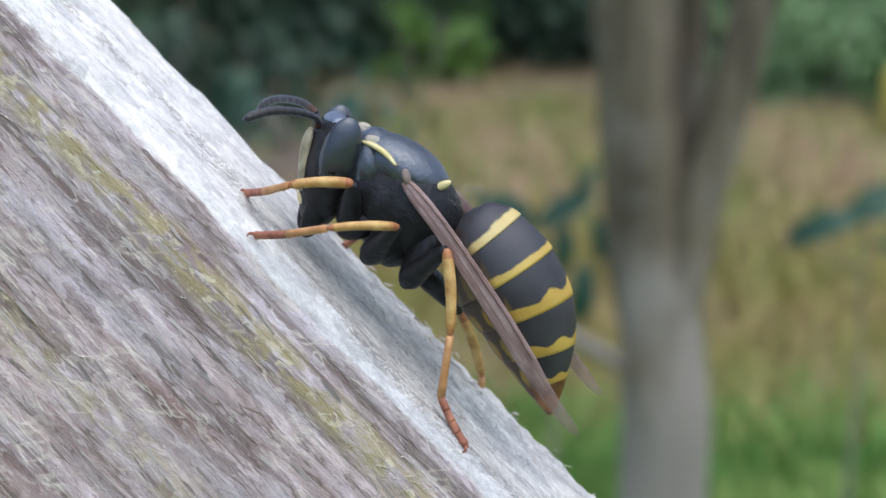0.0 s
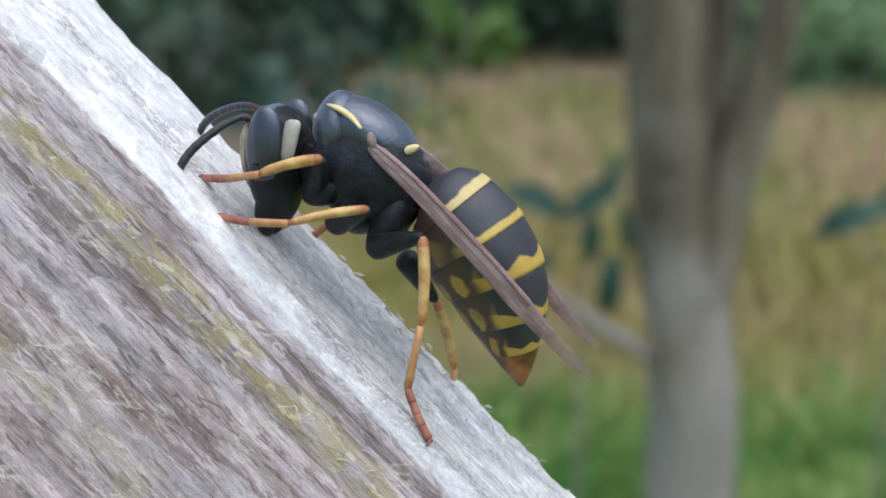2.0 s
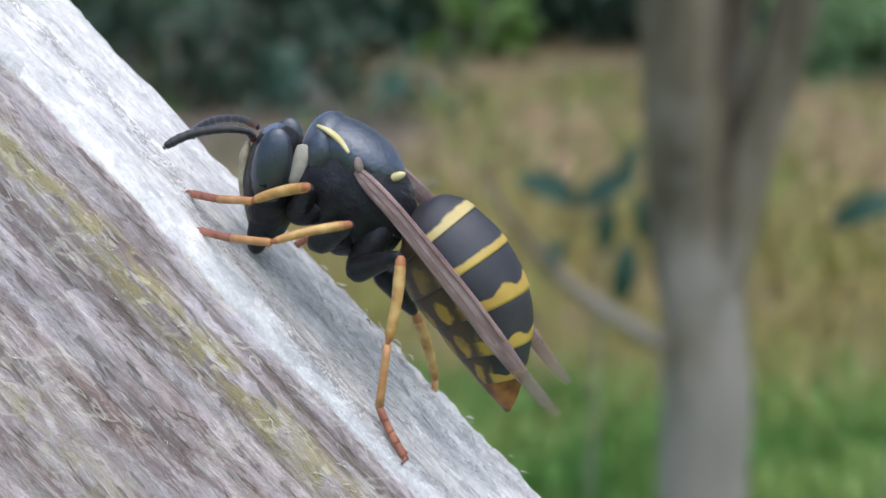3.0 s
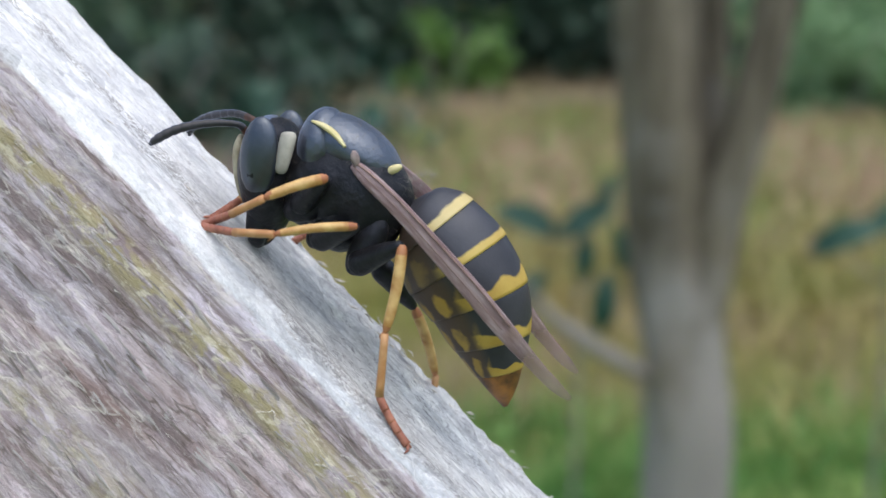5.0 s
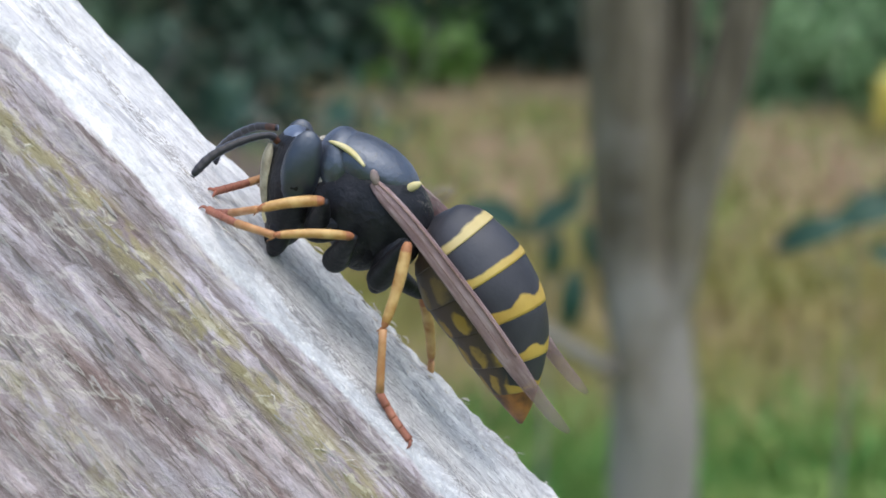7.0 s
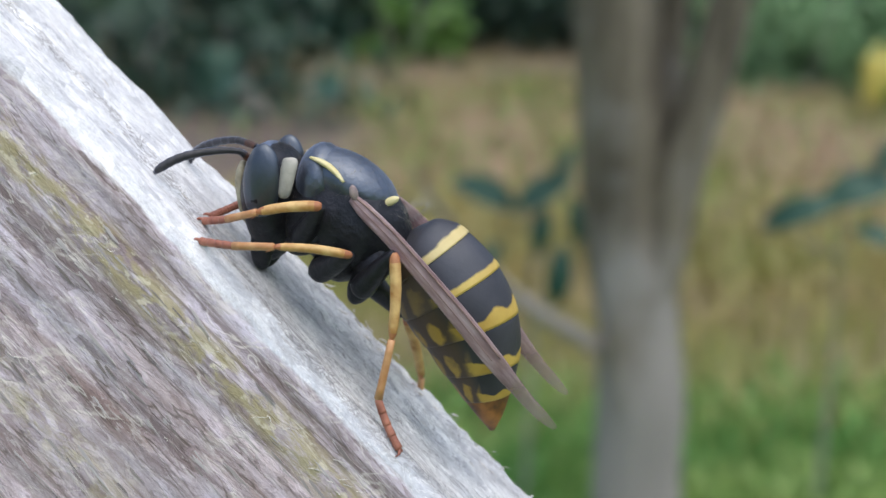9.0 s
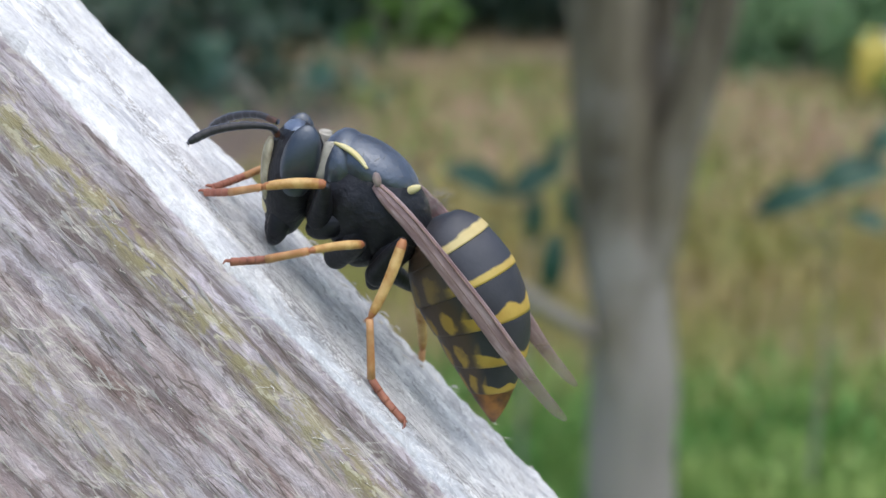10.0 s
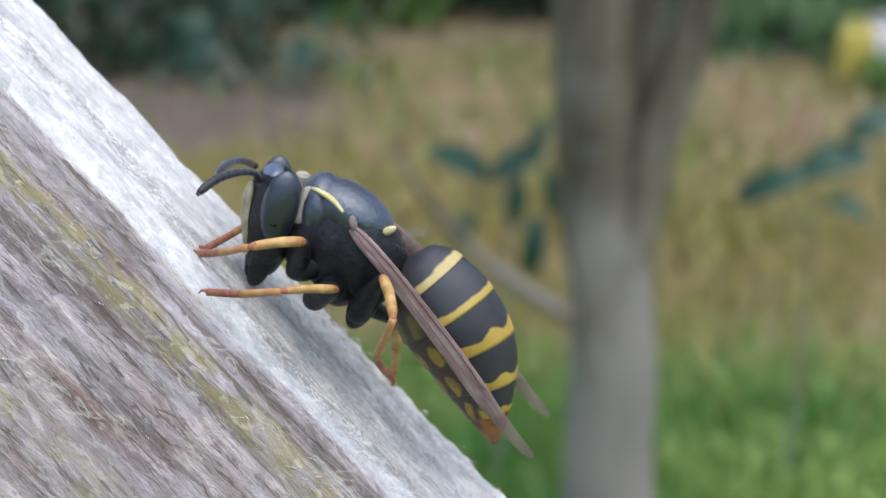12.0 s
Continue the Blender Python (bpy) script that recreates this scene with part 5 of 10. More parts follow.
    walk(abdomen, steps([
        (0, 0.001707, 0.000000, 0.002020, 0.000, -0.355, 0.000),
        (0.1, 0.001707, 0.000000, 0.002020, 0.000, -0.030, 0.000),
        (0.28, 0.001707, 0.000000, 0.002020, 0.000, -0.030, 0.000),
        (0.4, 0.001707, 0.000000, 0.002020, 0.000, 0.019, 0.000),
        (0.5, 0.001707, 0.000000, 0.002020, 0.000, 0.019, 0.000),
        (1, 0.001707, 0.000000, 0.002020, 0.000, -4.421, 0.000),
        (1.05, 0.001707, 0.000000, 0.002020, 0.000, -4.421, 0.000),
        (1.2, 0.001707, 0.000000, 0.002020, 0.000, -0.030, 0.000),
        (1.28, 0.001707, 0.000000, 0.002020, 0.000, -0.030, 0.000),
        (1.4, 0.001707, 0.000000, 0.002020, 0.000, 0.000, 0.000),
        (1.5, 0.001707, 0.000000, 0.002020, 0.000, 0.000, 0.000),
        (1.9, 0.001707, 0.000000, 0.002020, 0.000, 0.000, 0.000),
        (2, 0.001707, 0.000000, 0.002020, 0.000, -0.030, 0.000),
        (2.2, 0.001707, 0.000000, 0.002020, 0.000, -0.030, 0.000),
        (2.4, 0.001707, 0.000000, 0.002020, 0.000, -3.032, 0.000),
        (2.5, 0.001707, 0.000000, 0.002020, 0.000, -3.032, 0.000),
        (3, 0.001707, 0.000000, 0.002020, 0.000, -5.027, 0.000),
        (3.2, 0.001707, 0.000000, 0.002020, 0.000, -5.027, 0.000),
        (4.8, 0.001707, 0.000000, 0.002020, 0.000, -2.658, 0.000),
        (5, 0.001707, 0.000000, 0.002020, 0.000, -2.658, 0.000),
        (5.1, 0.001707, 0.000000, 0.002020, 0.000, -2.658, 0.000),
        (5.3, 0.001707, 0.000000, 0.002020, 0.000, 1.772, 0.000),
        (5.5, 0.001707, 0.000000, 0.002020, 0.000, 1.687, 0.000),
        (5.7, 0.001707, 0.000000, 0.002020, 0.000, 1.687, 0.000),
        (5.9, 0.001707, 0.000000, 0.002020, 0.000, 1.772, 0.000),
        (6, 0.001707, 0.000000, 0.002020, 0.000, 1.772, 0.000),
        (6.3, 0.001707, 0.000000, 0.002020, 0.000, 1.772, 0.000),
        (6.5, 0.001707, 0.000000, 0.002020, 0.000, -2.382, 0.000),
        (6.6, 0.001707, 0.000000, 0.002020, 0.000, -2.382, 0.000),
        (6.9, 0.001707, 0.000000, 0.002020, 0.000, 0.345, 0.000),
        (7, 0.001707, 0.000000, 0.002020, 0.000, 0.345, 0.000),
        (7.2, 0.001707, 0.000000, 0.002020, 0.000, 0.345, 0.000),
        (8.8, 0.001707, 0.000000, 0.002020, 0.000, 1.443, 0.000),
        (9, 0.001707, 0.000000, 0.002020, 0.000, 1.443, 0.000),
        (9.2, 0.001707, 0.000000, 0.002020, 0.000, 4.122, 0.000),
        (9.4, 0.001707, 0.000000, 0.002020, 0.000, -0.606, 0.000),
        (9.5, 0.001707, 0.000000, 0.002020, 0.000, -0.606, 0.000),
        (9.7, 0.001707, 0.000000, 0.002020, 0.000, 4.122, 0.000),
        (10, 0.001707, 0.000000, 0.002020, 0.000, 4.122, 0.000),
        (10.1, 0.001707, 0.000000, 0.002020, 0.000, -0.606, 0.000),
        (10.3, 0.001707, 0.000000, 0.002020, 0.000, -0.606, 0.000),
        (10.4, 0.001707, 0.000000, 0.002020, 0.000, -0.033, 0.000),
        (10.5, 0.001707, 0.000000, 0.002020, 0.000, -0.033, 0.000),
        (10.7, 0.001707, 0.000000, 0.002020, 0.000, -0.033, 0.000),
        (10.8, 0.001707, 0.000000, 0.002020, 0.000, 1.527, 0.000),
        (11, 0.001707, 0.000000, 0.002020, 0.000, 1.527, 0.000),
        (11.1, 0.001707, 0.000000, 0.002020, 0.000, 1.527, 0.000),
        (11.2, 0.001707, 0.000000, 0.002020, 0.000, -0.033, 0.000),
        (11.4, 0.001707, 0.000000, 0.002020, 0.000, -0.033, 0.000),
        (11.5, 0.001707, 0.000000, 0.002020, 0.000, 2.021, 0.000),
        (11.6, 0.001707, 0.000000, 0.002020, 0.000, 2.021, 0.000),
        (11.8, 0.001707, 0.000000, 0.002020, 0.000, -2.152, 0.000),
        (11.9, 0.001707, 0.000000, 0.002020, 0.000, -2.152, 0.000),
        (12, 0.001707, 0.000000, 0.002020, 0.000, -2.152, 0.000),
    ]))
    walk(wings[0], steps([
        (0, -0.001187, -0.002000, 0.002028, 0.000, 2.748, 0.000),
        (0.1, -0.001187, -0.002000, 0.002028, 0.000, -6.945, 0.000),
        (0.28, -0.001187, -0.002000, 0.002028, 0.000, -6.945, 0.000),
        (0.4, -0.001187, -0.002000, 0.002028, 0.000, -0.999, 0.000),
        (0.5, -0.001187, -0.002000, 0.002028, 0.000, -0.999, 0.000),
        (1, -0.001187, -0.002000, 0.002028, 0.000, -3.275, 0.000),
        (1.05, -0.001187, -0.002000, 0.002028, 0.000, -3.275, 0.000),
        (1.2, -0.001187, -0.002000, 0.002028, 0.000, -6.945, 0.000),
        (1.28, -0.001187, -0.002000, 0.002028, 0.000, -6.945, 0.000),
        (1.4, -0.001187, -0.002000, 0.002028, 0.000, -0.000, 0.000),
        (1.5, -0.001187, -0.002000, 0.002028, 0.000, -0.000, 0.000),
        (1.9, -0.001187, -0.002000, 0.002028, 0.000, -0.000, 0.000),
        (2, -0.001187, -0.002000, 0.002028, 0.000, -6.945, 0.000),
        (2.2, -0.001187, -0.002000, 0.002028, 0.000, -6.945, 0.000),
        (2.4, -0.001187, -0.002000, 0.002028, 0.000, -5.645, 0.000),
        (2.5, -0.001187, -0.002000, 0.002028, 0.000, -5.645, 0.000),
        (3, -0.001187, -0.002000, 0.002028, 0.000, -6.948, 0.000),
        (3.2, -0.001187, -0.002000, 0.002028, 0.000, -6.948, 0.000),
        (4.8, -0.001187, -0.002000, 0.002028, 0.000, -7.970, 0.000),
        (5, -0.001187, -0.002000, 0.002028, 0.000, -7.970, 0.000),
        (5.1, -0.001187, -0.002000, 0.002028, 0.000, -7.970, 0.000),
        (5.3, -0.001187, -0.002000, 0.002028, 0.000, 0.862, 0.000),
        (5.5, -0.001187, -0.002000, 0.002028, 0.000, -4.101, 0.000),
        (5.7, -0.001187, -0.002000, 0.002028, 0.000, -4.101, 0.000),
        (5.9, -0.001187, -0.002000, 0.002028, 0.000, 0.862, 0.000),
        (6, -0.001187, -0.002000, 0.002028, 0.000, 0.862, 0.000),
        (6.3, -0.001187, -0.002000, 0.002028, 0.000, 0.862, 0.000),
        (6.5, -0.001187, -0.002000, 0.002028, 0.000, -6.091, 0.000),
        (6.6, -0.001187, -0.002000, 0.002028, 0.000, -6.091, 0.000),
        (6.9, -0.001187, -0.002000, 0.002028, 0.000, -1.110, 0.000),
        (7, -0.001187, -0.002000, 0.002028, 0.000, -1.110, 0.000),
        (7.2, -0.001187, -0.002000, 0.002028, 0.000, -1.110, 0.000),
        (8.8, -0.001187, -0.002000, 0.002028, 0.000, -4.558, 0.000),
        (9, -0.001187, -0.002000, 0.002028, 0.000, -4.558, 0.000),
        (9.2, -0.001187, -0.002000, 0.002028, 0.000, -4.369, 0.000),
        (9.4, -0.001187, -0.002000, 0.002028, 0.000, -8.319, 0.000),
        (9.5, -0.001187, -0.002000, 0.002028, 0.000, -8.319, 0.000),
        (9.7, -0.001187, -0.002000, 0.002028, 0.000, -4.369, 0.000),
        (10, -0.001187, -0.002000, 0.002028, 0.000, -4.369, 0.000),
        (10.1, -0.001187, -0.002000, 0.002028, 0.000, -8.319, 0.000),
        (10.3, -0.001187, -0.002000, 0.002028, 0.000, -8.319, 0.000),
        (10.4, -0.001187, -0.002000, 0.002028, 0.000, -4.279, 0.000),
        (10.5, -0.001187, -0.002000, 0.002028, 0.000, -4.279, 0.000),
        (10.7, -0.001187, -0.002000, 0.002028, 0.000, -4.279, 0.000),
        (10.8, -0.001187, -0.002000, 0.002028, 0.000, -6.747, 0.000),
        (11, -0.001187, -0.002000, 0.002028, 0.000, -6.747, 0.000),
        (11.1, -0.001187, -0.002000, 0.002028, 0.000, -6.747, 0.000),
        (11.2, -0.001187, -0.002000, 0.002028, 0.000, -4.279, 0.000),
        (11.4, -0.001187, -0.002000, 0.002028, 0.000, -4.279, 0.000),
        (11.5, -0.001187, -0.002000, 0.002028, 0.000, -4.617, 0.000),
        (11.6, -0.001187, -0.002000, 0.002028, 0.000, -4.617, 0.000),
        (11.8, -0.001187, -0.002000, 0.002028, 0.000, -1.701, 0.000),
        (11.9, -0.001187, -0.002000, 0.002028, 0.000, -1.701, 0.000),
        (12, -0.001187, -0.002000, 0.002028, 0.000, -1.701, 0.000),
    ]))
    walk(wings[1], steps([
        (0, -0.001187, 0.002000, 0.002028, 0.000, -1.263, 0.000),
        (0.1, -0.001187, 0.002000, 0.002028, 0.000, -6.978, 0.000),
        (0.28, -0.001187, 0.002000, 0.002028, 0.000, -6.978, 0.000),
        (0.4, -0.001187, 0.002000, 0.002028, 0.000, -4.005, 0.000),
        (0.5, -0.001187, 0.002000, 0.002028, 0.000, -4.005, 0.000),
        (1, -0.001187, 0.002000, 0.002028, 0.000, -5.143, 0.000),
        (1.05, -0.001187, 0.002000, 0.002028, 0.000, -5.143, 0.000),
        (1.2, -0.001187, 0.002000, 0.002028, 0.000, -6.978, 0.000),
        (1.28, -0.001187, 0.002000, 0.002028, 0.000, -6.978, 0.000),
        (1.4, -0.001187, 0.002000, 0.002028, 0.000, -3.506, 0.000),
        (1.5, -0.001187, 0.002000, 0.002028, 0.000, -3.506, 0.000),
        (1.9, -0.001187, 0.002000, 0.002028, 0.000, -3.506, 0.000),
        (2, -0.001187, 0.002000, 0.002028, 0.000, -6.978, 0.000),
        (2.2, -0.001187, 0.002000, 0.002028, 0.000, -6.978, 0.000),
        (2.4, -0.001187, 0.002000, 0.002028, 0.000, -6.328, 0.000),
        (2.5, -0.001187, 0.002000, 0.002028, 0.000, -6.328, 0.000),
        (3, -0.001187, 0.002000, 0.002028, 0.000, -6.979, 0.000),
        (3.2, -0.001187, 0.002000, 0.002028, 0.000, -6.979, 0.000),
        (4.8, -0.001187, 0.002000, 0.002028, 0.000, -7.490, 0.000),
        (5, -0.001187, 0.002000, 0.002028, 0.000, -7.490, 0.000),
        (5.1, -0.001187, 0.002000, 0.002028, 0.000, -7.490, 0.000),
        (5.3, -0.001187, 0.002000, 0.002028, 0.000, -3.075, 0.000),
        (5.5, -0.001187, 0.002000, 0.002028, 0.000, -5.556, 0.000),
        (5.7, -0.001187, 0.002000, 0.002028, 0.000, -5.556, 0.000),
        (5.9, -0.001187, 0.002000, 0.002028, 0.000, -3.075, 0.000),
        (6, -0.001187, 0.002000, 0.002028, 0.000, -3.075, 0.000),
        (6.3, -0.001187, 0.002000, 0.002028, 0.000, -3.075, 0.000),
        (6.5, -0.001187, 0.002000, 0.002028, 0.000, -6.551, 0.000),
        (6.6, -0.001187, 0.002000, 0.002028, 0.000, -6.551, 0.000),
        (6.9, -0.001187, 0.002000, 0.002028, 0.000, -4.061, 0.000),
        (7, -0.001187, 0.002000, 0.002028, 0.000, -4.061, 0.000),
        (7.2, -0.001187, 0.002000, 0.002028, 0.000, -4.061, 0.000),
        (8.8, -0.001187, 0.002000, 0.002028, 0.000, -5.785, 0.000),
        (9, -0.001187, 0.002000, 0.002028, 0.000, -5.785, 0.000),
        (9.2, -0.001187, 0.002000, 0.002028, 0.000, -5.690, 0.000),
        (9.4, -0.001187, 0.002000, 0.002028, 0.000, -7.665, 0.000),
        (9.5, -0.001187, 0.002000, 0.002028, 0.000, -7.665, 0.000),
        (9.7, -0.001187, 0.002000, 0.002028, 0.000, -5.690, 0.000),
        (10, -0.001187, 0.002000, 0.002028, 0.000, -5.690, 0.000),
        (10.1, -0.001187, 0.002000, 0.002028, 0.000, -7.665, 0.000),
        (10.3, -0.001187, 0.002000, 0.002028, 0.000, -7.665, 0.000),
        (10.4, -0.001187, 0.002000, 0.002028, 0.000, -5.645, 0.000),
        (10.5, -0.001187, 0.002000, 0.002028, 0.000, -5.645, 0.000),
        (10.7, -0.001187, 0.002000, 0.002028, 0.000, -5.645, 0.000),
        (10.8, -0.001187, 0.002000, 0.002028, 0.000, -6.879, 0.000),
        (11, -0.001187, 0.002000, 0.002028, 0.000, -6.879, 0.000),
        (11.1, -0.001187, 0.002000, 0.002028, 0.000, -6.879, 0.000),
        (11.2, -0.001187, 0.002000, 0.002028, 0.000, -5.645, 0.000),
        (11.4, -0.001187, 0.002000, 0.002028, 0.000, -5.645, 0.000),
        (11.5, -0.001187, 0.002000, 0.002028, 0.000, -5.814, 0.000),
        (11.6, -0.001187, 0.002000, 0.002028, 0.000, -5.814, 0.000),
        (11.8, -0.001187, 0.002000, 0.002028, 0.000, -4.356, 0.000),
        (11.9, -0.001187, 0.002000, 0.002028, 0.000, -4.356, 0.000),
        (12, -0.001187, 0.002000, 0.002028, 0.000, -4.356, 0.000),
    ]))
    walk(antenna_a, steps([
        (0, -0.002511, -0.000600, -0.000127, -9.302, 38.278, 4.402),
        (0.1, -0.002511, -0.000600, -0.000127, -10.939, 31.190, 4.115),
        (0.28, -0.002511, -0.000600, -0.000127, -10.939, 31.190, 4.115),
        (0.4, -0.002511, -0.000600, -0.000127, -20.033, 2.190, -6.261),
        (0.5, -0.002511, -0.000600, -0.000127, -20.033, 2.190, -6.261),
        (1, -0.002511, -0.000600, -0.000127, -24.369, 3.067, -4.549),
        (1.05, -0.002511, -0.000600, -0.000127, -24.369, 3.067, -4.549),
        (1.2, -0.002511, -0.000600, -0.000127, -5.503, 1.396, 6.899),
        (1.28, -0.002511, -0.000600, -0.000127, -5.503, 1.396, 6.899),
        (1.4, -0.002511, -0.000600, -0.000127, 8.765, 1.378, -17.837),
        (1.5, -0.002511, -0.000600, -0.000127, 8.765, 1.378, -17.837),
        (1.9, -0.002511, -0.000600, -0.000127, 8.765, 1.378, -17.837),
        (2, -0.002511, -0.000600, -0.000127, -5.503, 1.396, 6.899),
        (2.2, -0.002511, -0.000600, -0.000127, -5.503, 1.396, 6.899),
        (2.4, -0.002511, -0.000600, -0.000127, -14.165, 40.931, 10.362),
        (2.5, -0.002511, -0.000600, -0.000127, -14.165, 40.931, 10.362),
        (3, -0.002511, -0.000600, -0.000127, -10.939, 31.190, 4.115),
        (3.2, -0.002511, -0.000600, -0.000127, -10.939, 31.190, 4.115),
        (4.8, -0.002511, -0.000600, -0.000127, -6.771, 31.569, 5.664),
        (5, -0.002511, -0.000600, -0.000127, -6.771, 31.569, 5.664),
        (5.1, -0.002511, -0.000600, -0.000127, -6.771, 31.569, 5.664),
        (5.3, -0.002511, -0.000600, -0.000127, -1.438, 24.030, -7.164),
        (5.5, -0.002511, -0.000600, -0.000127, 1.326, 13.234, -2.293),
        (5.7, -0.002511, -0.000600, -0.000127, 1.326, 13.234, -2.293),
        (5.9, -0.002511, -0.000600, -0.000127, -1.438, 24.030, -7.164),
        (6, -0.002511, -0.000600, -0.000127, -1.438, 24.030, -7.164),
        (6.3, -0.002511, -0.000600, -0.000127, -1.438, 24.030, -7.164),
        (6.5, -0.002511, -0.000600, -0.000127, -3.329, 28.175, 4.341),
        (6.6, -0.002511, -0.000600, -0.000127, -3.329, 28.175, 4.341),
        (6.9, -0.002511, -0.000600, -0.000127, -5.677, 7.341, -10.625),
        (7, -0.002511, -0.000600, -0.000127, -5.677, 7.341, -10.625),
        (7.2, -0.002511, -0.000600, -0.000127, -5.677, 7.341, -10.625),
        (8.8, -0.002511, -0.000600, -0.000127, -3.483, 32.040, 3.554),
        (9, -0.002511, -0.000600, -0.000127, -3.483, 32.040, 3.554),
        (9.2, -0.002511, -0.000600, -0.000127, -0.422, 27.203, -6.707),
        (9.4, -0.002511, -0.000600, -0.000127, -11.455, 28.254, 9.094),
        (9.5, -0.002511, -0.000600, -0.000127, -11.455, 28.254, 9.094),
        (9.7, -0.002511, -0.000600, -0.000127, -0.422, 27.203, -6.707),
        (10, -0.002511, -0.000600, -0.000127, -0.422, 27.203, -6.707),
        (10.1, -0.002511, -0.000600, -0.000127, -11.455, 28.254, 9.094),
        (10.3, -0.002511, -0.000600, -0.000127, -11.455, 28.254, 9.094),
        (10.4, -0.002511, -0.000600, -0.000127, 0.750, 25.067, -7.635),
        (10.5, -0.002511, -0.000600, -0.000127, 0.750, 25.067, -7.635),
        (10.7, -0.002511, -0.000600, -0.000127, 0.750, 25.067, -7.635),
        (10.8, -0.002511, -0.000600, -0.000127, -12.844, 20.581, 8.798),
        (11, -0.002511, -0.000600, -0.000127, -12.844, 20.581, 8.798),
        (11.1, -0.002511, -0.000600, -0.000127, -12.844, 20.581, 8.798),
        (11.2, -0.002511, -0.000600, -0.000127, 0.750, 25.067, -7.635),
        (11.4, -0.002511, -0.000600, -0.000127, 0.750, 25.067, -7.635),
        (11.5, -0.002511, -0.000600, -0.000127, -22.841, 20.985, 13.565),
        (11.6, -0.002511, -0.000600, -0.000127, -22.841, 20.985, 13.565),
        (11.8, -0.002511, -0.000600, -0.000127, -23.033, 28.200, 4.545),
        (11.9, -0.002511, -0.000600, -0.000127, -23.033, 28.200, 4.545),
        (12, -0.002511, -0.000600, -0.000127, -23.033, 28.200, 4.545),
    ]))
